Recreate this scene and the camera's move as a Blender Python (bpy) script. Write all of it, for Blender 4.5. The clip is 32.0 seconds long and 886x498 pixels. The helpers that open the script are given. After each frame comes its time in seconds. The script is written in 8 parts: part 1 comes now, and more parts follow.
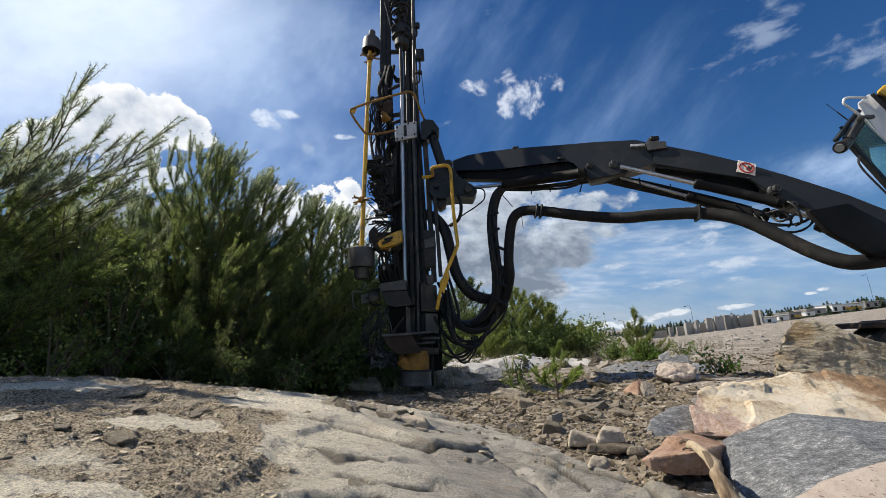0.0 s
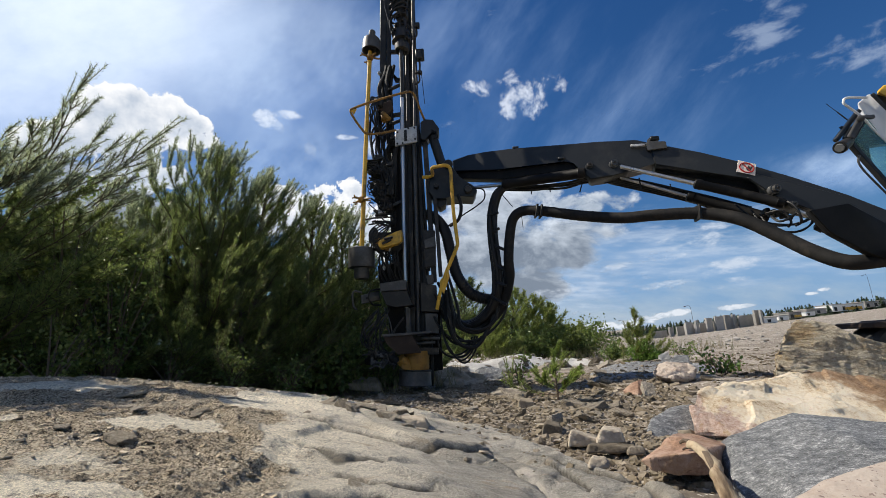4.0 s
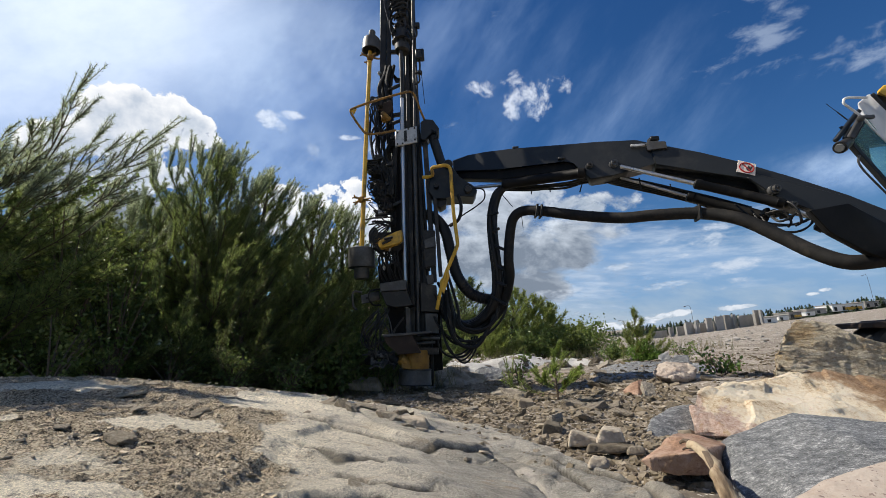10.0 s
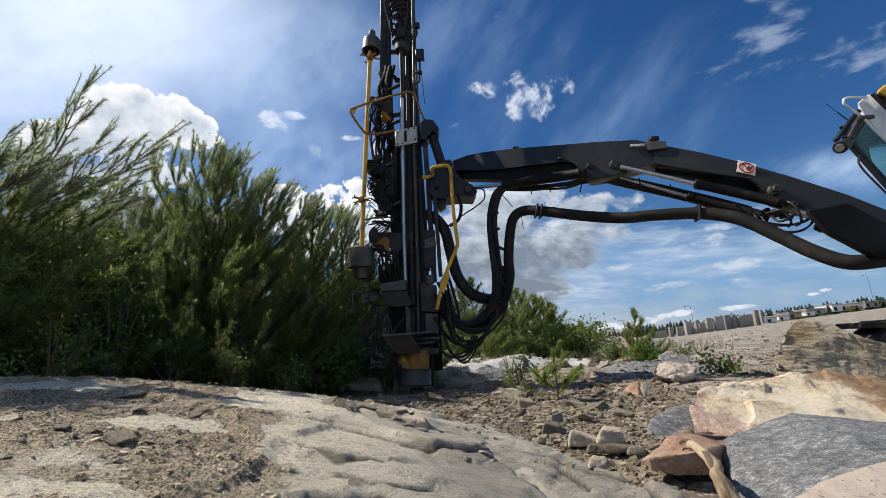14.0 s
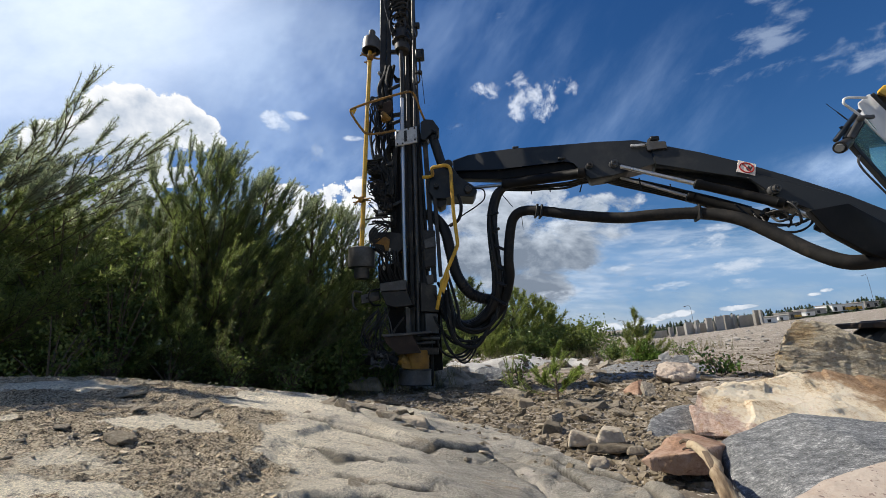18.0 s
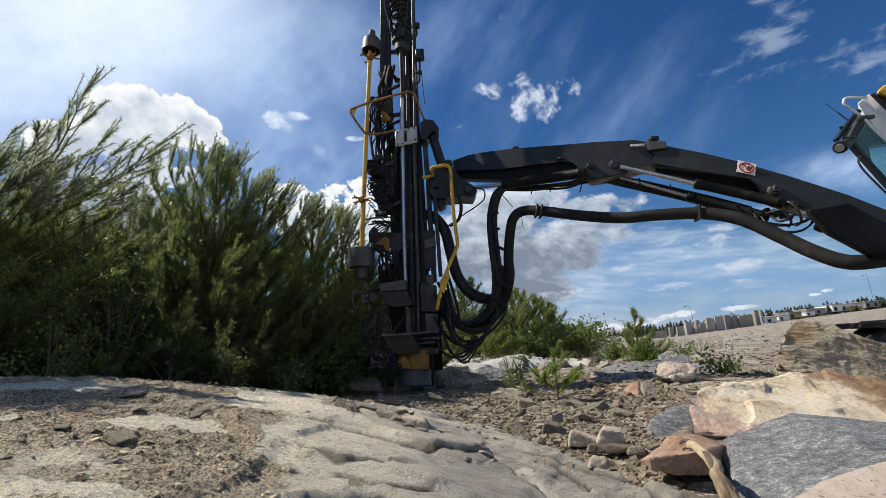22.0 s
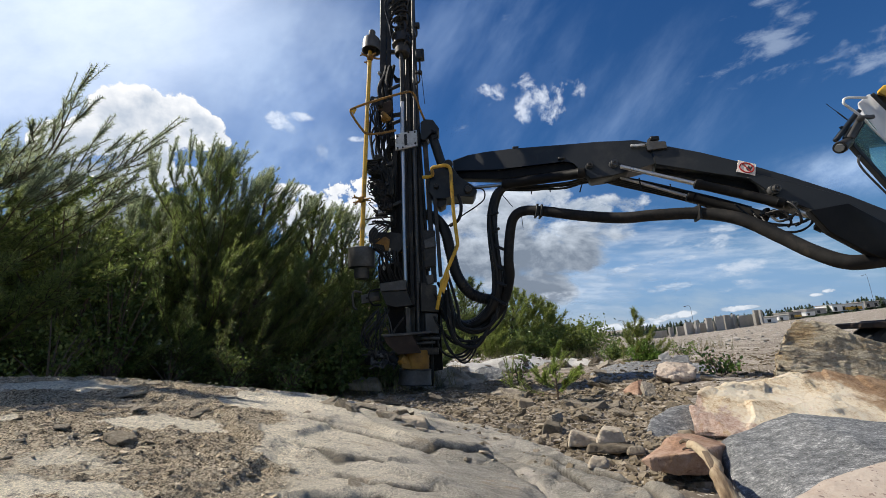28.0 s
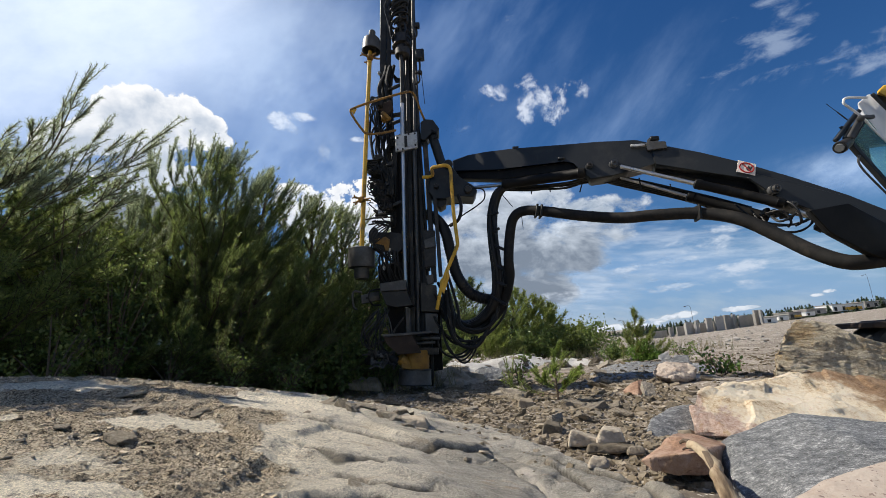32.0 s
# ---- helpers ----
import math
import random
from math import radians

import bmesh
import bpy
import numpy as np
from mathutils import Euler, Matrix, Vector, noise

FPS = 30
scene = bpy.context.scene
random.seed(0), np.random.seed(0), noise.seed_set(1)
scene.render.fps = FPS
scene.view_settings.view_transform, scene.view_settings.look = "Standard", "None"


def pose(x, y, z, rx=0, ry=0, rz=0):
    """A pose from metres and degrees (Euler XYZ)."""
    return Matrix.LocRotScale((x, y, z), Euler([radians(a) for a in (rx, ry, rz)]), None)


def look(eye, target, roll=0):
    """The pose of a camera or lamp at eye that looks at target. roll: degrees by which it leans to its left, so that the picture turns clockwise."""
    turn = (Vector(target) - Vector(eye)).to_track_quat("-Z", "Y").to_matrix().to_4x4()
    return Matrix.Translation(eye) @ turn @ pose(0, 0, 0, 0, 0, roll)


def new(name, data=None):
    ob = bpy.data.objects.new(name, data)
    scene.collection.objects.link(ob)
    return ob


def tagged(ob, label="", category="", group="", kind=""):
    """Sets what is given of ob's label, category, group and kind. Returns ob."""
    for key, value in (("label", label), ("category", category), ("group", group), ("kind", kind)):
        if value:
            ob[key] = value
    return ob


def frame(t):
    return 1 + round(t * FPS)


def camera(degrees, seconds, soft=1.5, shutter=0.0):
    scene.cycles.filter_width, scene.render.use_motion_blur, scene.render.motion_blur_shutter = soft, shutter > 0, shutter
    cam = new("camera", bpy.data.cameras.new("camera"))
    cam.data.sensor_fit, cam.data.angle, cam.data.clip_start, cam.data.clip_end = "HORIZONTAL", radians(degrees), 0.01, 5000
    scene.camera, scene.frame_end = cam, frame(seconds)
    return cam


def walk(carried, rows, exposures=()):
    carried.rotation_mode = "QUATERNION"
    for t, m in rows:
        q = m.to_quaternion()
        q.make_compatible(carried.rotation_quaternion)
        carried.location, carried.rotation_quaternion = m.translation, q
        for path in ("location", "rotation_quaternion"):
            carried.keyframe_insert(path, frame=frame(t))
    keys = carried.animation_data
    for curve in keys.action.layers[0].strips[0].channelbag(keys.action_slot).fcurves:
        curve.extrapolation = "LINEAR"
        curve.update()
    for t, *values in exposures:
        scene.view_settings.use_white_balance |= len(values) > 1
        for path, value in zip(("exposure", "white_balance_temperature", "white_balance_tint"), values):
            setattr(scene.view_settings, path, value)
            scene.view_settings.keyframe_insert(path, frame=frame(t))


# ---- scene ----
# ---------------------------------------------------------------- camera
EYE = Vector((0.0, 0.0, 0.5))
PITCH, ROLL = radians(11.86), -4.0
cam = camera(90, 32.0, 0.6)
still = look(EYE, EYE + Vector((0, math.cos(PITCH), math.sin(PITCH))), ROLL)
walk(cam, [(0.0, still), (32.0, still)], exposures=[(0.0, 0.27), (32.0, 0.27)])

# ---------------------------------------------------------------- daylight
SUN_AZ, SUN_EL = radians(-74.0), radians(48.0)
SUN_DIR = Vector((math.sin(SUN_AZ) * math.cos(SUN_EL), math.cos(SUN_AZ) * math.cos(SUN_EL), math.sin(SUN_EL)))
world = bpy.data.worlds.new("sky")
scene.world = world
world.use_nodes = True
wn = world.node_tree.nodes
sky = wn.new("ShaderNodeTexSky")
sky.sky_type = "NISHITA"
sky.sun_disc = False
sky.sun_elevation, sky.sun_rotation = SUN_EL, SUN_AZ % (2 * math.pi)
sky.air_density, sky.dust_density, sky.ozone_density = 1.1, 0.3, 1.2
wn["Background"].inputs["Strength"].default_value = 0.052
deep = wn.new("ShaderNodeHueSaturation")
deep.inputs["Saturation"].default_value = 1.32
world.node_tree.links.new(sky.outputs["Color"], deep.inputs["Color"])
tint = wn.new("ShaderNodeMix")
tint.data_type, tint.blend_type = "RGBA", "MULTIPLY"
tint.inputs[0].default_value, tint.inputs[7].default_value = 1.0, (0.74, 0.97, 1.28, 1)
world.node_tree.links.new(deep.outputs["Color"], tint.inputs[6])
world.node_tree.links.new(tint.outputs[2], wn["Background"].inputs["Color"])

sun_data = bpy.data.lights.new("sun", "SUN")
sun_data.energy, sun_data.angle, sun_data.color = 5.0, radians(0.53), (1.0, 0.92, 0.785)
sun = new("sun", sun_data)
sun.matrix_world = look(SUN_DIR * 60, (0, 0, 0))

# ---------------------------------------------------------------- mesh tools
def to_object(name, me, mat, parent=None, label="", smooth=True):
    mats = mat if isinstance(mat, (list, tuple)) else [mat]
    for m in mats:
        me.materials.append(m)
    if smooth:
        me.polygons.foreach_set("use_smooth", [True] * len(me.polygons))
        me.set_sharp_from_angle(angle=radians(38))
    ob = new(name, me)
    if parent is not None:
        ob.parent = parent
        ob.matrix_parent_inverse = world_of(parent).inverted()
    if label:
        ob["label"] = label
    return ob


def world_of(ob):
    m = ob.matrix_basis.copy()
    return world_of(ob.parent) @ ob.matrix_parent_inverse @ m if ob.parent else m


def part(name, bm, mat, parent=None, label="", smooth=True):
    bmesh.ops.recalc_face_normals(bm, faces=bm.faces)
    me = bpy.data.meshes.new(name)
    bm.to_mesh(me)
    bm.free()
    return to_object(name, me, mat, parent, label, smooth)


def arrays(name, verts, faces, mat, parent=None, label="", smooth=True, slots=None):
    me = bpy.data.meshes.new(name)
    me.from_pydata(verts, [], faces)
    if slots is not None:
        me.polygons.foreach_set("material_index", slots)
    me.update()
    return to_object(name, me, mat, parent, label, smooth)


def empty(name, at, label, category, group=""):
    ob = new(name)
    ob.location = at
    ob.empty_display_size = 0.1
    return tagged(ob, label, category, group)


def hull(bm, pts):
    vs = [bm.verts.new(p) for p in pts]
    r = bmesh.ops.convex_hull(bm, input=vs)
    dead = [e for e in set(r["geom_interior"]) | set(r["geom_unused"]) if isinstance(e, bmesh.types.BMVert)]
    bmesh.ops.delete(bm, geom=dead, context="VERTS")


def box(bm, c, s, turn=None, bev=0.006):
    """A bevelled box: centre, full sizes, rotation matrix."""
    h = [a / 2 for a in s]
    b = min(bev, min(h) * 0.45)
    pts = []
    for sx in (-1, 1):
        for sy in (-1, 1):
            for sz in (-1, 1):
                for k in range(3):
                    q = [sx * h[0], sy * h[1], sz * h[2]]
                    for j in range(3):
                        if j != k:
                            q[j] -= math.copysign(b, q[j])
                    v = Vector(q)
                    pts.append(Vector(c) + (turn @ v if turn else v))
    hull(bm, pts)


def beam(bm, a, b, w, d, side=Vector((0, 1, 0)), bev=0.006):
    """A bevelled bar from a to b: w across, d along side."""
    a, b = Vector(a), Vector(b)
    z = (b - a).normalized()
    y = (side - z * side.dot(z)).normalized()
    x = y.cross(z)
    turn = Matrix((x, y, z)).transposed()
    box(bm, (a + b) / 2, (w, d, (b - a).length), turn, bev)


def axes(d):
    d = d.normalized()
    x = d.cross(Vector((0, 0, 1)) if abs(d.z) < 0.9 else Vector((0, 1, 0))).normalized()
    return x, d.cross(x)


def lathe(bm, a, b, profile, seg=20):
    """A turned body on the axis a-b: profile rows (part of the way, radius)."""
    a, b = Vector(a), Vector(b)
    x, y = axes(b - a)
    rings = []
    for h, r in profile:
        c = a.lerp(b, h)
        rings.append([bm.verts.new(c + (x * math.cos(k * math.tau / seg) + y * math.sin(k * math.tau / seg)) * r) for k in range(seg)])
    for p, q in zip(rings, rings[1:]):
        for k in range(seg):
            bm.faces.new((p[k], p[(k + 1) % seg], q[(k + 1) % seg], q[k]))
    bm.faces.new(rings[0][::-1])
    bm.faces.new(rings[-1])


def rod(bm, a, b, r, seg=12, bev=0.1):
    n = (Vector(b) - Vector(a)).length
    e = min(0.3, bev * r / n) if n else 0.1
    lathe(bm, a, b, [(0, r * 0.86), (e, r), (1 - e, r), (1, r * 0.86)], seg)


def spline(pts, steps=6):
    pts = [Vector(p) for p in pts]
    out = []
    for i in range(len(pts) - 1):
        p0, p1, p2, p3 = pts[max(i - 1, 0)], pts[i], pts[i + 1], pts[min(i + 2, len(pts) - 1)]
        for k in range(steps):
            t = k / steps
            out.append(0.5 * (2 * p1 + (p2 - p0) * t + (2 * p0 - 5 * p1 + 4 * p2 - p3) * t * t + (3 * p1 - p0 - 3 * p2 + p3) * t ** 3))
    return out + [pts[-1]]


def tube(bm, pts, r, seg=8, steps=6, rib=0.0, r2=None):
    """A hose or bent pipe through pts; rib: depth of its corrugation."""
    line = spline(pts, steps) if steps > 1 else [Vector(p) for p in pts]
    n = len(line)
    side = None
    rings = []
    for i, c in enumerate(line):
        d = (line[min(i + 1, n - 1)] - line[max(i - 1, 0)]).normalized()
        if side is None:
            side, _ = axes(d)
        side = (side - d * side.dot(d)).normalized()
        up = d.cross(side)
        rr = r + ((r2 - r) * i / (n - 1) if r2 is not None else 0) - (rib if i % 2 else 0)
        rings.append([bm.verts.new(c + (side * math.cos(k * math.tau / seg) + up * math.sin(k * math.tau / seg)) * rr) for k in range(seg)])
    for p, q in zip(rings, rings[1:]):
        for k in range(seg):
            bm.faces.new((p[k], p[(k + 1) % seg], q[(k + 1) % seg], q[k]))
    bm.faces.new(rings[0][::-1])
    bm.faces.new(rings[-1])


def plate(bm, outline, depth, bev=0.0):
    """A flat profile extruded along the vector depth."""
    depth = Vector(depth)
    front = [bm.verts.new(Vector(p)) for p in outline]
    back = [bm.verts.new(Vector(p) + depth) for p in outline]
    n = len(front)
    made = [bm.faces.new(front), bm.faces.new(back[::-1])]
    for k in range(n):
        made.append(bm.faces.new((front[k], back[k], back[(k + 1) % n], front[(k + 1) % n])))
    if bev:
        edges = {e for f in made for e in f.edges}
        bmesh.ops.bevel(bm, geom=list(edges), offset=bev, segments=1, affect="EDGES", profile=0.5)


def mid(a, b, t=0.5):
    return Vector(a).lerp(Vector(b), t)


def fbm(x, y, z=0.0, octaves=4):
    v, amp = 0.0, 1.0
    for k in range(octaves):
        v += amp * noise.noise((x, y, z + 7.3 * k))
        x, y, amp = x * 2.03, y * 2.03, amp * 0.5
    return v


def step(a, b, x):
    t = min(1.0, max(0.0, (x - a) / (b - a)))
    return t * t * (3 - 2 * t)


# ---------------------------------------------------------------- materials
def nodes_of(name):
    m = bpy.data.materials.new(name)
    m.use_nodes = True
    t = m.node_tree
    return m, t, t.nodes["Principled BSDF"]


def ramp(t, fac, stops):
    r = t.nodes.new("ShaderNodeValToRGB")
    el = r.color_ramp.elements
    while len(el) < len(stops):
        el.new(0.5)
    for e, (p, c) in zip(el, stops):
        e.position, e.color = p, (*c, 1)
    t.links.new(fac, r.inputs["Fac"])
    return r.outputs["Color"]


def noise_node(t, vec, scale, detail=5, rough=0.6, stretch=None, distort=0.0):
    if stretch:
        mp = t.nodes.new("ShaderNodeMapping")
        mp.inputs["Scale"].default_value = stretch[:3]
        if len(stretch) > 3:
            mp.inputs["Rotation"].default_value = [radians(a) for a in stretch[3:6]]
        t.links.new(vec, mp.inputs["Vector"])
        vec = mp.outputs["Vector"]
    n = t.nodes.new("ShaderNodeTexNoise")
    n.inputs["Scale"].default_value, n.inputs["Detail"].default_value = scale, detail
    n.inputs["Roughness"].default_value, n.inputs["Distortion"].default_value = rough, distort
    t.links.new(vec, n.inputs["Vector"])
    return n.outputs["Fac"]


def calc(t, op, a, b=0.5):
    n = t.nodes.new("ShaderNodeMath")
    n.operation = op
    for k, v in enumerate((a, b)):
        if isinstance(v, (int, float)):
            n.inputs[k].default_value = v
        else:
            t.links.new(v, n.inputs[k])
    return n.outputs[0]


def blend(t, fac, a, b, kind="MIX"):
    n = t.nodes.new("ShaderNodeMix")
    n.data_type, n.blend_type = "RGBA", kind
    for k, v in ((0, fac), (6, a), (7, b)):
        if isinstance(v, tuple):
            n.inputs[k].default_value = (*v, 1)
        elif isinstance(v, (int, float)):
            n.inputs[k].default_value = v
        else:
            t.links.new(v, n.inputs[k])
    return n.outputs[2]


def surface(name, stops, scale=3.0, rough=0.8, metal=0.0, bump=0.3, fine=8.0, speck=None, stretch=None, dirt=None, dirt_amt=0.5, bump_dist=0.01, spread=0.0, coat=0.0, islands=False, spec=0.5):
    """A two-scale surface: colours from a wide noise, grain and relief from a fine one, specks and dirt on request."""
    m, t, p = nodes_of(name)
    co = t.nodes.new("ShaderNodeTexCoord").outputs["Object"]
    wide = noise_node(t, co, scale, 6, 0.62, stretch, 0.4)
    grain = noise_node(t, co, scale * fine, 6, 0.7, stretch)
    mixed = calc(t, "ADD", calc(t, "MULTIPLY", wide, 0.65), calc(t, "MULTIPLY", grain, 0.35))
    n = len(stops)
    col = ramp(t, mixed, [(0.32 + 0.36 * k / max(1, n - 1), c) for k, c in enumerate(stops)])
    if speck:
        sp = noise_node(t, co, speck[1], 3, 0.6, stretch)
        col = blend(t, ramp(t, sp, [(speck[2], (0, 0, 0)), (speck[2] + 0.06, (1, 1, 1))]), col, speck[0])
    if dirt:
        dn = noise_node(t, co, scale * 0.6, 7, 0.7)
        f = ramp(t, dn, [(0.62 - dirt_amt * 0.3, (0, 0, 0)), (0.72 - dirt_amt * 0.2, (1, 1, 1))])
        col = blend(t, calc(t, "MULTIPLY", f, 0.8), col, dirt)
    if spread:
        info = t.nodes.new("ShaderNodeNewGeometry").outputs["Random Per Island"] if islands else t.nodes.new("ShaderNodeObjectInfo").outputs["Random"]
        hsv = t.nodes.new("ShaderNodeHueSaturation")
        t.links.new(col, hsv.inputs["Color"])
        t.links.new(calc(t, "ADD", calc(t, "MULTIPLY", info, spread), 1 - spread / 2), hsv.inputs["Value"])
        t.links.new(calc(t, "ADD", calc(t, "MULTIPLY", info, -0.5 * spread), 1 + spread / 4), hsv.inputs["Saturation"])
        col = hsv.outputs["Color"]
    t.links.new(col, p.inputs["Base Color"])
    p.inputs["Metallic"].default_value = metal
    p.inputs["Coat Weight"].default_value = coat
    p.inputs["Specular IOR Level"].default_value = spec
    rr = calc(t, "ADD", calc(t, "MULTIPLY", grain, 0.3), rough - 0.15)
    t.links.new(rr, p.inputs["Roughness"])
    if bump:
        b = t.nodes.new("ShaderNodeBump")
        b.inputs["Strength"].default_value, b.inputs["Distance"].default_value = bump, bump_dist
        rub = noise_node(t, co, scale * max(2.5, fine * 0.35), 7, 0.72, stretch)
        t.links.new(calc(t, "ADD", calc(t, "MULTIPLY", mixed, 0.45), calc(t, "MULTIPLY", rub, 0.55)) if fine < 20 else grain, b.inputs["Height"])
        t.links.new(b.outputs["Normal"], p.inputs["Normal"])
    return m


def bedrock_material():
    """Pale foliated granite: grain, layers, joints, and soil in the hollows."""
    m, t, p = nodes_of("bedrock_granite")
    co = t.nodes.new("ShaderNodeTexCoord").outputs["Object"]
    wide = noise_node(t, co, 1.3, 6, 0.6, None, 0.5)
    layer = noise_node(t, co, 8.0, 8, 0.72, (1.0, 3.2, 1.0, 0, 0, -28), 0.6)
    grain = noise_node(t, co, 70, 4, 0.75)
    rockc = ramp(t, calc(t, "ADD", calc(t, "MULTIPLY", wide, 0.5), calc(t, "MULTIPLY", layer, 0.5)), [(0.32, (0.52, 0.455, 0.355)), (0.43, (0.76, 0.68, 0.54)), (0.54, (0.88, 0.80, 0.65)), (0.68, (0.80, 0.73, 0.60))])
    rockc = blend(t, ramp(t, grain, [(0.30, (1, 1, 1)), (0.5, (0, 0, 0))]), rockc, (0.16, 0.15, 0.14))
    rockc = blend(t, ramp(t, grain, [(0.6, (0, 0, 0)), (0.75, (1, 1, 1))]), rockc, (0.52, 0.48, 0.42))
    soil = t.nodes.new("ShaderNodeAttribute")
    soil.attribute_name = "soil"
    dusty = t.nodes.new("ShaderNodeAttribute")
    dusty.attribute_name = "dust"
    clean = ramp(t, calc(t, "ADD", calc(t, "MULTIPLY", wide, 0.5), calc(t, "MULTIPLY", layer, 0.5)), [(0.32, (0.155, 0.145, 0.128)), (0.45, (0.32, 0.302, 0.265)), (0.55, (0.47, 0.44, 0.39)), (0.68, (0.34, 0.315, 0.275))])
    rockc = blend(t, dusty.outputs["Fac"], clean, rockc)
    salt = noise_node(t, co, 240, 3, 0.7)
    rockc = blend(t, 0.55, rockc, ramp(t, salt, [(0.34, (0.45, 0.44, 0.43)), (0.5, (1, 1, 1)), (0.66, (1.6, 1.58, 1.52))]), "MULTIPLY")
    vein = t.nodes.new("ShaderNodeAttribute")
    vein.attribute_name = "vein"
    rockc = blend(t, calc(t, "MULTIPLY", vein.outputs["Fac"], 0.8), rockc, (0.58, 0.53, 0.47))
    gap = t.nodes.new("ShaderNodeAttribute")
    gap.attribute_name = "crack"
    rockc = blend(t, calc(t, "MULTIPLY", gap.outputs["Fac"], 0.9), rockc, (0.05, 0.042, 0.032))
    iron = noise_node(t, co, 5.0, 5, 0.7, (1.0, 2.6, 1.0, 0, 0, -50), 0.4)
    rockc = blend(t, ramp(t, iron, [(0.58, (0, 0, 0)), (0.70, (0.7, 0.7, 0.7))]), rockc, (0.36, 0.27, 0.17))
    mott = noise_node(t, co, 150, 5, 0.85, (1.0, 1.5, 1.0, 0, 0, -28))
    rockc = blend(t, 0.9, rockc, ramp(t, mott, [(0.36, (0.62, 0.61, 0.59)), (0.5, (1, 1, 1)), (0.62, (1.22, 1.21, 1.19))]), "MULTIPLY")
    dirt_n = calc(t, "ADD", soil.outputs["Fac"], calc(t, "MULTIPLY", noise_node(t, co, 6, 7, 0.7), 0.35))
    grit = t.nodes.new("ShaderNodeTexVoronoi")
    grit.inputs["Scale"].default_value = 230
    t.links.new(co, grit.inputs["Vector"])
    bits = t.nodes.new("ShaderNodeSeparateColor")
    t.links.new(grit.outputs["Color"], bits.inputs[0])
    crumbs = calc(t, "ADD", calc(t, "MULTIPLY", noise_node(t, co, 85, 6, 0.85), 0.75), calc(t, "SUBTRACT", calc(t, "MULTIPLY", bits.outputs[0], 0.30), calc(t, "MULTIPLY", grit.outputs["Distance"], 0.15)))
    dirtc = ramp(t, crumbs, [(0.30, (0.08, 0.06, 0.038)), (0.43, (0.45, 0.362, 0.245)), (0.53, (0.76, 0.645, 0.475)), (0.68, (0.85, 0.76, 0.60))])
    dirtc = blend(t, ramp(t, noise_node(t, co, 9, 6, 0.75), [(0.42, (0.8, 0.8, 0.8)), (0.56, (0, 0, 0))]), dirtc, blend(t, 1.0, dirtc, (0.76, 0.72, 0.67), "MULTIPLY"))
    dm = ramp(t, dirt_n, [(0.60, (0, 0, 0)), (0.72, (1, 1, 1))])
    col = blend(t, dm, rockc, dirtc)
    dust = noise_node(t, co, 2.6, 6, 0.6)
    col = blend(t, ramp(t, dust, [(0.52, (0, 0, 0)), (0.75, (0.55, 0.55, 0.55))]), col, (0.56, 0.50, 0.40))
    t.links.new(col, p.inputs["Base Color"])
    p.inputs["Roughness"].default_value = 0.92
    vor = t.nodes.new("ShaderNodeTexVoronoi")
    vor.feature = "DISTANCE_TO_EDGE"
    vor.inputs["Scale"].default_value = 1.1
    mp = t.nodes.new("ShaderNodeMapping")
    mp.inputs["Scale"].default_value = (0.8, 2.2, 1)
    mp.inputs["Rotation"].default_value = (0, 0, radians(-25))
    wob = t.nodes.new("ShaderNodeTexNoise")
    wob.inputs["Scale"].default_value = 2.2
    t.links.new(co, wob.inputs["Vector"])
    va = t.nodes.new("ShaderNodeVectorMath")
    t.links.new(co, va.inputs[0])
    less = t.nodes.new("ShaderNodeVectorMath")
    less.operation = "SCALE"
    less.inputs["Scale"].default_value = 0.16
    t.links.new(wob.outputs["Color"], less.inputs[0])
    t.links.new(less.outputs[0], va.inputs[1])
    t.links.new(va.outputs[0], mp.inputs["Vector"])
    t.links.new(mp.outputs[0], vor.inputs["Vector"])
    joint = ramp(t, vor.outputs["Distance"], [(0.0, (0, 0, 0)), (0.03, (1, 1, 1))])
    chip = noise_node(t, co, 24, 8, 0.78, (1.0, 1.3, 1.0, 0, 0, -28), 0.2)
    h = calc(t, "ADD", calc(t, "MULTIPLY", layer, 0.24), calc(t, "ADD", calc(t, "MULTIPLY", chip, 0.24), calc(t, "ADD", calc(t, "MULTIPLY", grain, 0.15), calc(t, "MULTIPLY", salt, 0.05))))
    h = calc(t, "ADD", h, calc(t, "ADD", calc(t, "MULTIPLY", joint, 0.14), calc(t, "MULTIPLY", mott, 0.16)))
    h = calc(t, "ADD", h, calc(t, "MULTIPLY", calc(t, "MULTIPLY", dm, crumbs), 0.38))
    b = t.nodes.new("ShaderNodeBump")
    b.inputs["Strength"].default_value, b.inputs["Distance"].default_value = 1.0, 0.055
    t.links.new(h, b.inputs["Height"])
    t.links.new(b.outputs["Normal"], p.inputs["Normal"])
    return m


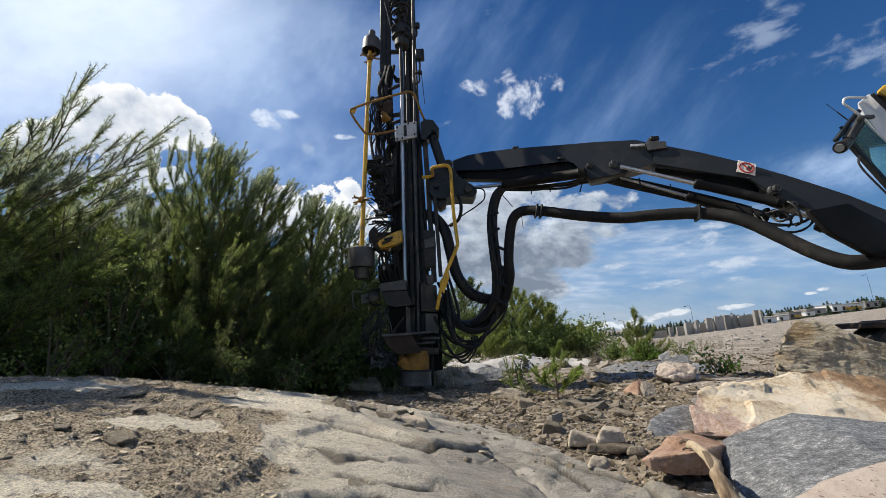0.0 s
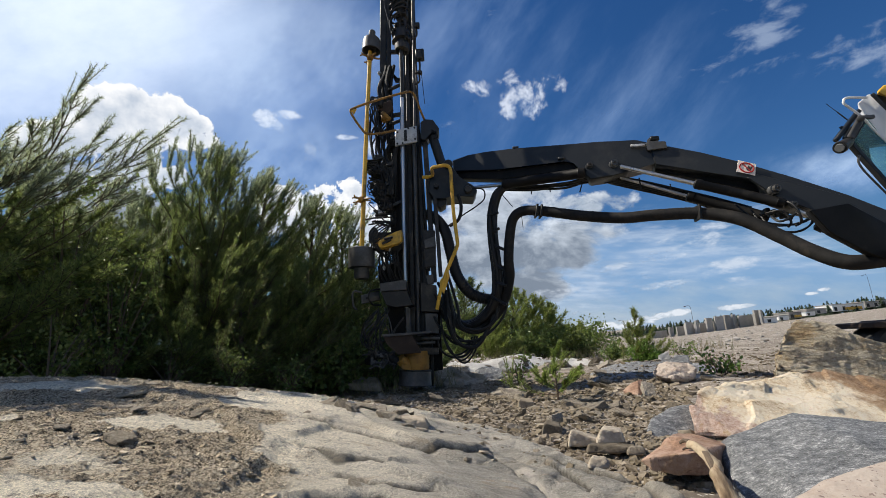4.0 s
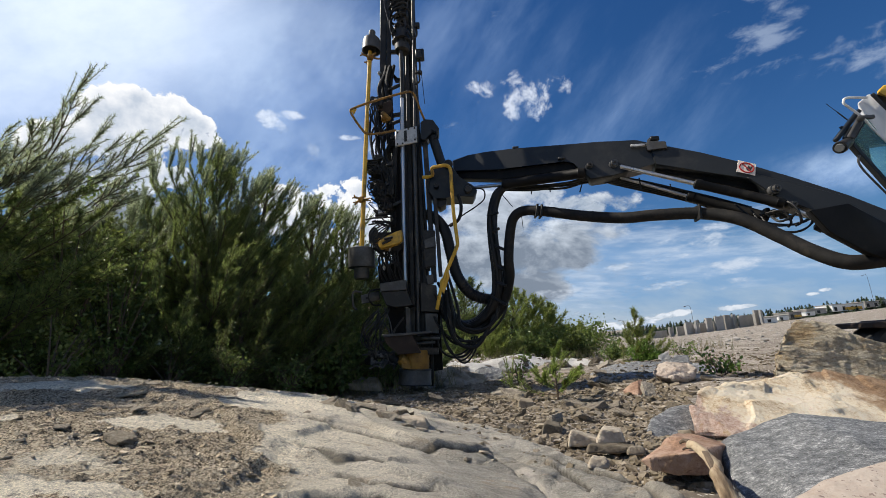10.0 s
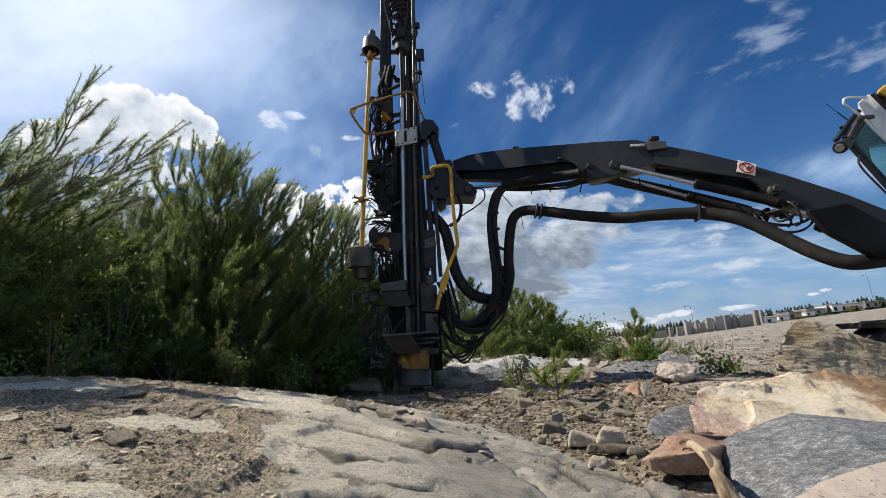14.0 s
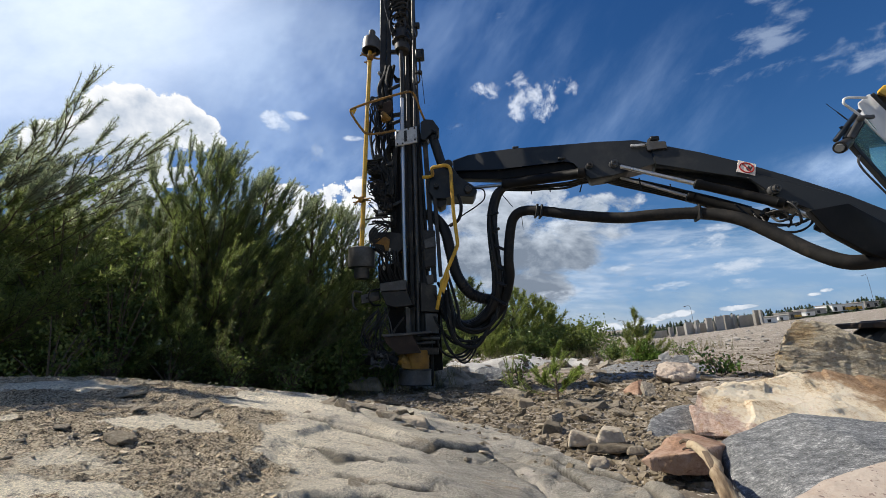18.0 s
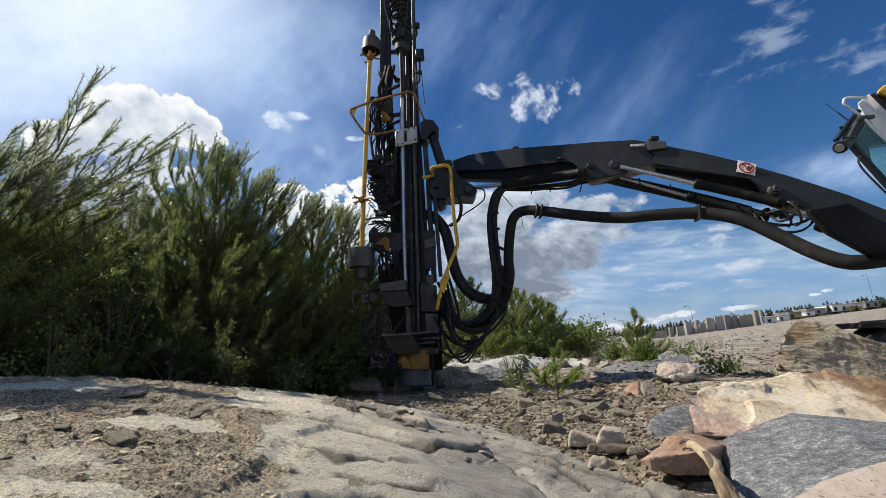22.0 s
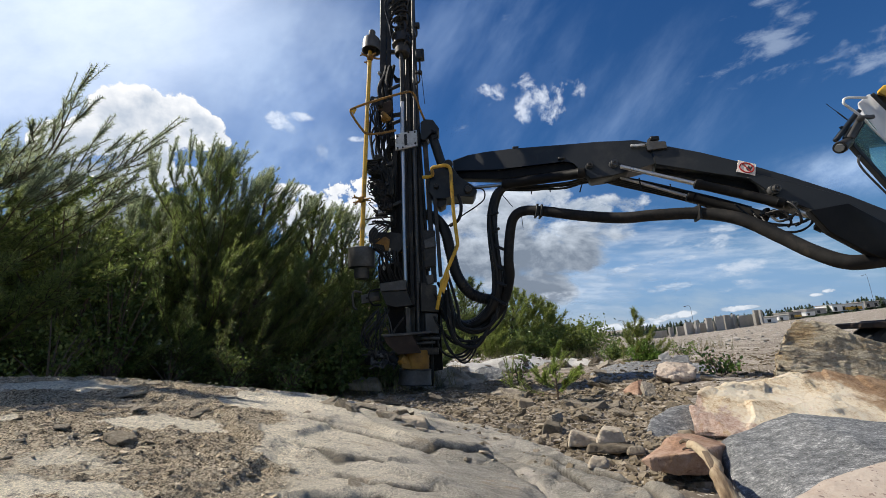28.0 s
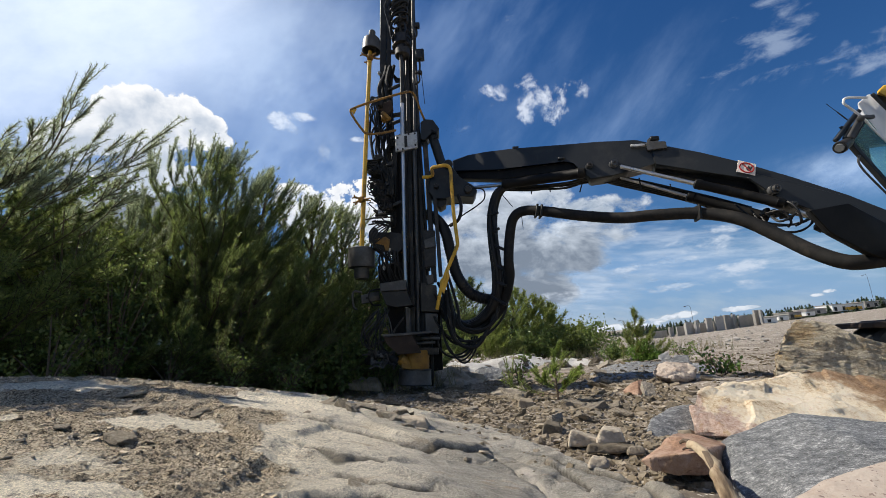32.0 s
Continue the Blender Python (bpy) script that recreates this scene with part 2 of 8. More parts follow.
ROCK_SLAB = bedrock_material()
GROUND = surface("gravelly_soil", [(0.085, 0.066, 0.048), (0.215, 0.18, 0.142), (0.40, 0.355, 0.30)], 1.2, 0.95, 0, 1.0, 18, ((0.56, 0.53, 0.48), 30, 0.58), bump_dist=0.06, dirt=(0.46, 0.435, 0.395), dirt_amt=0.25)
def gneiss_material():
    """Dark grey gneiss: light and dark bands along one direction, pale flecks."""
    m, t, p = nodes_of("gneiss_grey")
    co = t.nodes.new("ShaderNodeTexCoord").outputs["Object"]
    lay = (0.62, 1.0, 1.0, 10, 20, 22)
    band = noise_node(t, co, 45, 6, 0.72, lay, 0.3)
    fleck = noise_node(t, co, 200, 4, 0.75, lay)
    streak = noise_node(t, co, 150, 4, 0.75, (0.55, 1.0, 1.0, 10, 20, 22))
    wide = noise_node(t, co, 3.5, 5, 0.6)
    f = calc(t, "ADD", calc(t, "MULTIPLY", band, 0.45), calc(t, "ADD", calc(t, "MULTIPLY", fleck, 0.4), calc(t, "MULTIPLY", wide, 0.15)))
    col = ramp(t, f, [(0.38, (0.035, 0.037, 0.04)), (0.47, (0.11, 0.115, 0.12)), (0.54, (0.22, 0.226, 0.23)), (0.61, (0.58, 0.58, 0.565))])
    col = blend(t, ramp(t, streak, [(0.57, (0, 0, 0)), (0.66, (0.65, 0.65, 0.65))]), col, (0.50, 0.50, 0.485))
    col = blend(t, ramp(t, streak, [(0.30, (0.8, 0.8, 0.8)), (0.38, (0, 0, 0))]), col, (0.035, 0.038, 0.042))
    t.links.new(col, p.inputs["Base Color"])
    p.inputs["Roughness"].default_value = 0.7
    b = t.nodes.new("ShaderNodeBump")
    b.inputs["Strength"].default_value, b.inputs["Distance"].default_value = 0.7, 0.012
    t.links.new(f, b.inputs["Height"])
    t.links.new(b.outputs["Normal"], p.inputs["Normal"])
    return m


ROCK_GREY = gneiss_material()
def stained_granite():
    """Beige granite: a pink broken end, an iron stain over the other end, pale quartz patches."""
    m, t, p = nodes_of("granite_beige")
    pos = t.nodes.new("ShaderNodeNewGeometry").outputs["Position"]
    xyz = t.nodes.new("ShaderNodeSeparateXYZ")
    t.links.new(pos, xyz.inputs[0])
    wide = noise_node(t, pos, 4, 7, 0.7, None, 0.5)
    grain = noise_node(t, pos, 48, 5, 0.75)
    fine = noise_node(t, pos, 170, 3, 0.7)
    f = calc(t, "ADD", calc(t, "MULTIPLY", wide, 0.45), calc(t, "ADD", calc(t, "MULTIPLY", grain, 0.32), calc(t, "MULTIPLY", fine, 0.23)))
    col = ramp(t, f, [(0.39, (0.34, 0.21, 0.11)), (0.44, (0.64, 0.48, 0.30)), (0.50, (0.82, 0.70, 0.52)), (0.56, (0.86, 0.78, 0.64)), (0.62, (0.72, 0.54, 0.42))])
    edge = calc(t, "ADD", xyz.outputs[0], calc(t, "MULTIPLY", noise_node(t, pos, 5, 6, 0.7), 0.7))
    rust = ramp(t, f, [(0.36, (0.10, 0.055, 0.028)), (0.48, (0.30, 0.17, 0.085)), (0.58, (0.46, 0.31, 0.18))])
    col = blend(t, ramp(t, calc(t, "MULTIPLY", edge, 0.25), [(0.605, (0, 0, 0)), (0.63, (0.9, 0.9, 0.9))]), col, rust)
    pink = ramp(t, calc(t, "ADD", calc(t, "MULTIPLY", grain, 0.6), calc(t, "MULTIPLY", fine, 0.4)), [(0.38, (0.34, 0.20, 0.15)), (0.5, (0.57, 0.41, 0.33)), (0.62, (0.72, 0.60, 0.52))])
    col = blend(t, ramp(t, calc(t, "MULTIPLY", edge, 0.25), [(0.403, (1, 1, 1)), (0.415, (0, 0, 0))]), col, pink)
    spots = noise_node(t, pos, 20, 6, 0.75)
    col = blend(t, ramp(t, spots, [(0.60, (0, 0, 0)), (0.68, (0.7, 0.7, 0.7))]), col, (0.42, 0.25, 0.12))
    t.links.new(col, p.inputs["Base Color"])
    p.inputs["Roughness"].default_value = 0.88
    b = t.nodes.new("ShaderNodeBump")
    b.inputs["Strength"].default_value, b.inputs["Distance"].default_value = 1.0, 0.03
    cut = noise_node(t, pos, 22, 9, 0.82)
    seam = t.nodes.new("ShaderNodeTexVoronoi")
    seam.feature = "DISTANCE_TO_EDGE"
    seam.inputs["Scale"].default_value = 3.2
    shift = t.nodes.new("ShaderNodeVectorMath")
    wob = t.nodes.new("ShaderNodeTexNoise")
    wob.inputs["Scale"].default_value, wob.inputs["Detail"].default_value = 4.0, 6
    t.links.new(pos, wob.inputs["Vector"])
    less = t.nodes.new("ShaderNodeVectorMath")
    less.operation = "SCALE"
    less.inputs["Scale"].default_value = 0.5
    t.links.new(wob.outputs["Color"], less.inputs[0])
    t.links.new(pos, shift.inputs[0])
    t.links.new(less.outputs[0], shift.inputs[1])
    t.links.new(shift.outputs[0], seam.inputs["Vector"])
    gap = ramp(t, seam.outputs["Distance"], [(0.0, (0, 0, 0)), (0.014, (1, 1, 1))])
    part_way = ramp(t, noise_node(t, pos, 2.6, 4, 0.6), [(0.50, (0, 0, 0)), (0.60, (1, 1, 1))])
    col = blend(t, calc(t, "MULTIPLY", calc(t, "MULTIPLY", calc(t, "SUBTRACT", 1.0, gap), part_way), 0.55), col, (0.20, 0.13, 0.075))
    t.links.new(col, p.inputs["Base Color"])
    t.links.new(calc(t, "ADD", calc(t, "ADD", calc(t, "MULTIPLY", cut, 0.7), calc(t, "MULTIPLY", grain, 0.3)), calc(t, "MULTIPLY", calc(t, "MULTIPLY", gap, part_way), 0.12)), b.inputs["Height"])
    t.links.new(b.outputs["Normal"], p.inputs["Normal"])
    return m


ROCK_BEIGE = stained_granite()
ROCK_PINK = surface("granite_pink", [(0.27, 0.19, 0.145), (0.42, 0.345, 0.285), (0.48, 0.415, 0.35), (0.50, 0.35, 0.29)], 5, 0.85, 0, 0.9, 14, ((0.22, 0.16, 0.135), 70, 0.58), bump_dist=0.015, dirt=(0.30, 0.19, 0.12), dirt_amt=0.12)
def layered_rock():
    """A weathered boulder: thin torn layers, rust and lichen, pale broken patches, dark gaps."""
    m, t, p = nodes_of("weathered_rock_brown")
    co = t.nodes.new("ShaderNodeTexCoord").outputs["Object"]
    wide = noise_node(t, co, 3.2, 6, 0.65, None, 0.6)
    lay = noise_node(t, co, 7.0, 9, 0.72, (0.8, 1.0, 3.4, 0, 24, 0), 0.5)
    grain = noise_node(t, co, 55, 5, 0.8)
    f = calc(t, "ADD", calc(t, "MULTIPLY", lay, 0.6), calc(t, "MULTIPLY", grain, 0.4))
    col = ramp(t, f, [(0.35, (0.08, 0.062, 0.042)), (0.42, (0.31, 0.255, 0.18)), (0.51, (0.53, 0.455, 0.335)), (0.60, (0.72, 0.65, 0.52))])
    col = blend(t, ramp(t, wide, [(0.52, (0, 0, 0)), (0.62, (0.85, 0.85, 0.85))]), col, ramp(t, f, [(0.38, (0.20, 0.12, 0.05)), (0.52, (0.58, 0.41, 0.21)), (0.64, (0.72, 0.60, 0.42))]))
    pale = noise_node(t, co, 5.5, 6, 0.7)
    col = blend(t, ramp(t, pale, [(0.58, (0, 0, 0)), (0.64, (0.7, 0.7, 0.7))]), col, (0.50, 0.46, 0.40))
    t.links.new(col, p.inputs["Base Color"])
    p.inputs["Roughness"].default_value = 0.9
    b = t.nodes.new("ShaderNodeBump")
    b.inputs["Strength"].default_value, b.inputs["Distance"].default_value = 1.0, 0.09
    t.links.new(calc(t, "ADD", calc(t, "MULTIPLY", lay, 0.75), calc(t, "MULTIPLY", grain, 0.22)), b.inputs["Height"])
    t.links.new(b.outputs["Normal"], p.inputs["Normal"])
    return m


ROCK_BROWN = layered_rock()
ROCK_RUST = surface("rusty_pink_rock", [(0.10, 0.058, 0.036), (0.29, 0.17, 0.11), (0.43, 0.30, 0.225), (0.34, 0.22, 0.15)], 9, 0.85, 0, 1.0, 9, ((0.16, 0.09, 0.05), 40, 0.63), bump_dist=0.02, dirt=(0.26, 0.15, 0.07), dirt_amt=0.4)
ROCK_WHITE = surface("dusty_pale_rock", [(0.30, 0.29, 0.27), (0.46, 0.45, 0.43), (0.58, 0.57, 0.54)], 1.6, 0.95, 0, 1.0, 9, bump_dist=0.08)
STONE = surface("loose_stone", [(0.085, 0.07, 0.05), (0.20, 0.17, 0.128), (0.40, 0.35, 0.28)], 9, 0.9, 0, 0.9, 8, bump_dist=0.012, spread=0.9)
PLATE = surface("pale_rock_plate", [(0.19, 0.155, 0.112), (0.38, 0.322, 0.243), (0.58, 0.505, 0.40)], 5, 0.9, 0, 1.0, 8, bump_dist=0.03, spread=0.5)
SLAB_GRIT = surface("pale_crushed_stone", [(0.27, 0.21, 0.14), (0.50, 0.41, 0.29), (0.70, 0.595, 0.45)], 9, 0.9, 0, 0.6, 8, bump_dist=0.006, spread=0.45, islands=True)
YARD_ROCK = surface("pale_yard_rock", [(0.24, 0.215, 0.185), (0.36, 0.335, 0.30), (0.50, 0.475, 0.44)], 2, 0.95, 0, 0.6, 8, bump_dist=0.03, spread=0.5, islands=True)
GRAVEL = surface("crushed_stone", [(0.08, 0.062, 0.04), (0.18, 0.146, 0.10), (0.34, 0.285, 0.21)], 9, 0.9, 0, 0.6, 8, bump_dist=0.006, spread=0.9, islands=True)
PAINT = surface("dark_grey_paint", [(0.008, 0.010, 0.012), (0.0125, 0.015, 0.0175), (0.018, 0.0205, 0.023)], 3, 0.40, 0, 0.05, 30, dirt=(0.036, 0.035, 0.033), dirt_amt=0.2, spec=0.36)
# near-black steel: shade of the rig's undersides and gaps is in its colour
DARK = surface("shaded_black_steel", [(0.004, 0.004, 0.004), (0.0075, 0.0072, 0.007), (0.014, 0.013, 0.012)], 6, 0.55, 0, 0.15, 8, dirt=(0.028, 0.025, 0.021), dirt_amt=0.15, spec=0.16)
STEEL = surface("dirty_dark_steel", [(0.010, 0.0095, 0.009), (0.019, 0.018, 0.0165), (0.044, 0.040, 0.034)], 7, 0.52, 0.25, 0.25, 8, dirt=(0.075, 0.064, 0.050), dirt_amt=0.25)
GREY = surface("worn_grey_metal", [(0.035, 0.035, 0.034), (0.068, 0.067, 0.065), (0.125, 0.122, 0.116)], 6, 0.5, 0.3, 0.2, 9, dirt=(0.05, 0.043, 0.035), dirt_amt=0.35)
BRIGHT = surface("bare_aluminium", [(0.38, 0.37, 0.35), (0.50, 0.49, 0.47), (0.60, 0.59, 0.57)], 8, 0.45, 0.5, 0.1, 6, dirt=(0.16, 0.14, 0.12), dirt_amt=0.4)
CHROME = surface("oiled_chrome", [(0.46, 0.45, 0.44), (0.55, 0.54, 0.53)], 2, 0.33, 1.0, 0.0, 3)
YELLOW = surface("worn_yellow_paint", [(0.40, 0.21, 0.02), (0.62, 0.36, 0.03), (0.70, 0.43, 0.05)], 7, 0.5, 0, 0.08, 6, dirt=(0.16, 0.11, 0.05), dirt_amt=0.35)
OCHRE = surface("scuffed_ochre_paint", [(0.15, 0.07, 0.012), (0.28, 0.14, 0.02), (0.36, 0.19, 0.03)], 9, 0.6, 0, 0.15, 6, dirt=(0.12, 0.075, 0.035), dirt_amt=0.45)
RUBBER = surface("black_rubber", [(0.006, 0.0062, 0.0065), (0.011, 0.011, 0.011), (0.022, 0.021, 0.02)], 6, 0.52, 0, 0.15, 12, spec=0.3)
DUSTY_RUBBER = surface("dusty_black_rubber", [(0.009, 0.009, 0.009), (0.016, 0.0155, 0.015), (0.034, 0.031, 0.028)], 9, 0.7, 0, 0.3, 8, dirt=(0.045, 0.038, 0.030), dirt_amt=0.25, spec=0.18)
RUST = surface("rusty_plate", [(0.018, 0.012, 0.009), (0.038, 0.024, 0.017), (0.07, 0.046, 0.034)], 8, 0.8, 0.1, 0.3, 6)
WHITE = surface("white_paint", [(0.70, 0.70, 0.68), (0.80, 0.80, 0.78)], 3, 0.4, 0, 0.04, 10, dirt=(0.45, 0.43, 0.40), dirt_amt=0.1)
CONCRETE = surface("precast_concrete", [(0.23, 0.22, 0.205), (0.33, 0.315, 0.29), (0.41, 0.39, 0.36)], 0.6, 0.9, 0, 0.3, 12, spread=0.35)
BARK = surface("pine_bark", [(0.05, 0.035, 0.025), (0.11, 0.08, 0.055), (0.17, 0.125, 0.09)], 14, 0.9, 0, 0.6, 6, bump_dist=0.008)
WOOD = surface("weathered_wood", [(0.07, 0.045, 0.028), (0.27, 0.19, 0.115), (0.46, 0.37, 0.25), (0.30, 0.22, 0.14)], 26, 0.8, 0, 0.9, 5, None, (1, 0.3, 0.2, 0, 25, -20), bump_dist=0.01)


def leafy(name, dark, light, gloss=0.45, trans=0.35):
    """Leaves and needles: colour varies from piece to piece, some light passes through."""
    m, t, p = nodes_of(name)
    isle = t.nodes.new("ShaderNodeNewGeometry").outputs["Random Per Island"]
    co = t.nodes.new("ShaderNodeTexCoord").outputs["Object"]
    wide = noise_node(t, co, 1.7, 3, 0.6)
    clump = noise_node(t, co, 8.0, 3, 0.6)
    f = calc(t, "ADD", calc(t, "MULTIPLY", isle, 0.45), calc(t, "ADD", calc(t, "MULTIPLY", wide, 0.35), calc(t, "MULTIPLY", clump, 0.40)))
    col = ramp(t, f, [(0.36, dark), (0.86, light)])
    t.links.new(col, p.inputs["Base Color"])
    p.inputs["Roughness"].default_value = gloss
    p.inputs["Specular IOR Level"].default_value = 0.5
    tr = t.nodes.new("ShaderNodeBsdfTranslucent")
    t.links.new(col, tr.inputs["Color"])
    mx = t.nodes.new("ShaderNodeMixShader")
    mx.inputs[0].default_value = trans
    t.links.new(p.outputs[0], mx.inputs[1])
    t.links.new(tr.outputs[0], mx.inputs[2])
    t.links.new(mx.outputs[0], t.nodes["Material Output"].inputs["Surface"])
    return m


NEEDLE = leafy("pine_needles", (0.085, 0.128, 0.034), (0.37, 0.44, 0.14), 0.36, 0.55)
# candle shoots made paler: sun on the tips is put in the colour
NEEDLE_SUNLIT = leafy("sunlit_pine_candles", (0.24, 0.29, 0.16), (0.47, 0.53, 0.33), 0.36, 0.55)
# darker copy of pine_needles: the shade of low growth put in its colour
NEEDLE_SHADED = leafy("shaded_pine_needles", (0.055, 0.08, 0.024), (0.21, 0.25, 0.08), 0.42, 0.48)
NEEDLE_FRESH = leafy("fresh_pine_needles", (0.13, 0.17, 0.038), (0.30, 0.35, 0.09), 0.45, 0.5)
NEEDLE_YOUNG = leafy("seedling_needles", (0.17, 0.24, 0.05), (0.36, 0.45, 0.11), 0.45, 0.5)
LEAF = leafy("birch_leaves", (0.072, 0.115, 0.03), (0.23, 0.295, 0.085), 0.36, 0.5)
LEAF_MID = leafy("birch_leaves_yellowish", (0.11, 0.145, 0.03), (0.27, 0.315, 0.08), 0.45, 0.5)
LEAF_BRIGHT = leafy("bright_leaves", (0.09, 0.16, 0.025), (0.16, 0.26, 0.05), 0.4, 0.45)
LEAF_PALE = leafy("pale_leaf_backs", (0.30, 0.34, 0.24), (0.55, 0.58, 0.48), 0.4, 0.3)
GRASS = leafy("dry_grass", (0.16, 0.15, 0.06), (0.32, 0.28, 0.15), 0.7, 0.3)
FAR_LEAF = leafy("far_forest", (0.015, 0.03, 0.012), (0.035, 0.06, 0.025), 0.8, 0.2)

GLASS, gt, gp = nodes_of("tinted_cab_glass")
gp.inputs["Base Color"].default_value = (0.35, 0.62, 0.58, 1)
gp.inputs["Roughness"].default_value, gp.inputs["IOR"].default_value = 0.03, 1.45
gp.inputs["Transmission Weight"].default_value = 0.85


def plain(name, colour, rough=0.5, metal=0.0):
    m, t, p = nodes_of(name)
    p.inputs["Base Color"].default_value, p.inputs["Roughness"].default_value = (*colour, 1), rough
    p.inputs["Metallic"].default_value = metal
    return m


SIGN_WHITE, SIGN_RED, SIGN_BLACK = plain("sign_white", (0.75, 0.68, 0.62)), plain("sign_red", (0.45, 0.03, 0.02)), plain("sign_black", (0.02, 0.02, 0.02))
LENS = plain("lamp_lens", (0.16, 0.165, 0.165), 0.15)

# ---------------------------------------------------------------- ground and rock
def ground_z(x, y):
    d = math.hypot(x, y)
    z = -0.035 * (min(max(y, 5.0), 13.0) - 5.0)
    z += 0.06 * (x - 0.72 * y) * step(12, 45, y) * step(0.25, 0.5, x / max(y, 1e-3)) * (1 - step(140, 400, d))
    z -= 0.35 * step(-1.0, -3.0, y)
    z += 0.05 * fbm(x * 0.7, y * 0.7, 3, 2) * step(0.5, 3, d)
    z += 0.02 * fbm(x * 3.1, y * 3.1, 9, 3) * (1 - step(14, 30, d))
    return z


def build_ground():
    rings = [0.25 * 1.047 ** k for k in range(207)]
    angles = [radians(-62 + 124 * k / 270) for k in range(271)] + [radians(62 + 236 * k / 60) for k in range(1, 60)]
    verts, faces = [(0, 0, ground_z(0, 0))], []
    n = len(angles)
    for r in rings:
        for a in angles:
            x, y = r * math.sin(a), r * math.cos(a)
            verts.append((x, y, ground_z(x, y)))
    for k in range(n):
        faces.append((0, 1 + (k + 1) % n, 1 + k))
    for i in range(len(rings) - 1):
        for k in range(n):
            a, b = 1 + i * n + k, 1 + i * n + (k + 1) % n
            faces.append((a, b, b + n, a + n))
    return tagged(arrays("ground", verts, faces, GROUND), "grey-brown stony ground of gravel and rock dust", "ground", kind="structure")


build_ground()


def dome(x, y, p):
    xc, yc, a, b, top, turn, n = p
    c, s = math.cos(turn), math.sin(turn)
    u, v = (x - xc) * c + (y - yc) * s, -(x - xc) * s + (y - yc) * c
    return top - 0.5 * ((abs(u) / a) ** n + (v / b) ** 2)


SLAB = (-2.96, 2.36, 3.964, 2.705, 0.457, -0.676, 2.486)


# joints that cross the slab: their line, depth and width
CRACKS = (
    (((-0.62, 1.72), (-0.43, 1.645), (-0.127, 1.555), (0.02, 1.60), (0.10, 1.72)), 0.016, 0.012, 0.012),
    (((0.12, 1.76), (0.15, 1.595), (0.20, 1.47), (0.24, 1.36), (0.23, 1.22)), 0.020, 0.012, -0.012),
    (((0.36, 1.70), (0.46, 1.60), (0.53, 1.51), (0.545, 1.36), (0.50, 1.20)), 0.026, 0.018, 0.016),
    (((-0.10, 1.50), (0.04, 1.50), (0.13, 1.56)), 0.012, 0.010, -0.010),
    (((-0.42, 1.33), (-0.32, 1.28), (-0.22, 1.30)), 0.014, 0.020, 0.012),
    (((-0.30, 1.18), (-0.16, 1.14), (-0.07, 1.17)), 0.012, 0.016, 0.008),
    (((-0.32, 1.02), (-0.18, 1.06), (-0.12, 1.02)), 0.014, 0.012, 0.010),
    (((0.30, 1.64), (0.36, 1.50), (0.37, 1.36)), 0.008, 0.012, 0.010),
)
VEIN = ((0.205, 1.56), (0.235, 1.45), (0.265, 1.335), (0.27, 1.22))


def off_line(x, y, line):
    """Distance to a broken line, and on which side of it."""
    best, side = 9.0, 1.0
    for (ax, ay), (bx, by) in zip(line, line[1:]):
        ux, uy = bx - ax, by - ay
        t = max(0.0, min(1.0, ((x - ax) * ux + (y - ay) * uy) / (ux * ux + uy * uy)))
        d = math.hypot(x - ax - ux * t, y - ay - uy * t)
        if d < best:
            best, side = d, 1.0 if ux * (y - ay) - uy * (x - ax) > 0 else -1.0
    return best, side


def slab_z(x, y):
    # the low tongue of rock that runs out to the right
    z = max(dome(x, y, SLAB), 0.105 - 0.09 * x - 0.35 * step(0.0, 0.16, x - 0.56 + 0.42 * max(0.0, y - 1.4) + 0.05 * fbm(x * 4, y * 4, 7, 2)) - 0.5 * step(2.0, 2.5, y) - 0.2 * step(0.0, -0.5, x))
    if -0.8 < x < 0.75 and 0.85 < y < 1.95:
        wx, wy = x + 0.016 * fbm(x * 9, y * 9, 3, 3), y + 0.016 * fbm(x * 9, y * 9, 14, 3)
        for line, deep, wide, lift in CRACKS:
            d, side = off_line(wx, wy, line)
            if d < 0.15:
                z += -deep * math.exp(-(d / wide) ** 2) + lift * (0.5 + 0.5 * side) * (1 - step(0.0, 0.15, d)) * step(0.0, 0.006, d)
        if x > 0.1:
            # parallel ribs of the foliated part
            z += 0.007 * math.sin(62 * (0.80 * x + 0.42 * y) + 3.0 * fbm(x * 3, y * 3, 5, 2)) * step(0.14, 0.24, x)
    z -= 0.6 * step(0.66, 0.28, y)
    # ledges along the rock's layers, broken here and there, and hollows that hold soil
    z += 0.022 * fbm(x * 1.1 + 4, y * 1.6, 1.5, 2)
    for turn, gap, tall, k in ((0.45, 1.9, -0.024, 0), (1.9, 1.25, 0.014 + 0.030 * step(-0.7, 0.1, x), 5)):
        u = (x * math.sin(turn) + y * math.cos(turn)) * gap + 0.55 * fbm(x * 0.9 + k, y * 0.9, k, 3)
        f = u - math.floor(u)
        z += tall * (f - 0.5 - step(0.90, 0.97, f)) * (0.25 + 0.75 * step(-0.3, 0.4, fbm(x * 0.8 + 3, y * 0.8, 21 + k, 2)))
    z += 0.005 * fbm(x * 22, y * 22, 6.0, 2) + 0.010 * abs(fbm(x * 6.5 + y * 2, y * 9.5 - x * 3, 16.0, 3))
    d = soil_at(x, y)
    if d > 0.3:
        z += d * (0.014 * fbm(x * 16, y * 16, 2.0, 3) + 0.014 * abs(fbm(x * 38, y * 38, 4.0, 3)))
    else:
        z += 0.0015 * fbm(x * 16, y * 16, 2.0, 3)
    return z


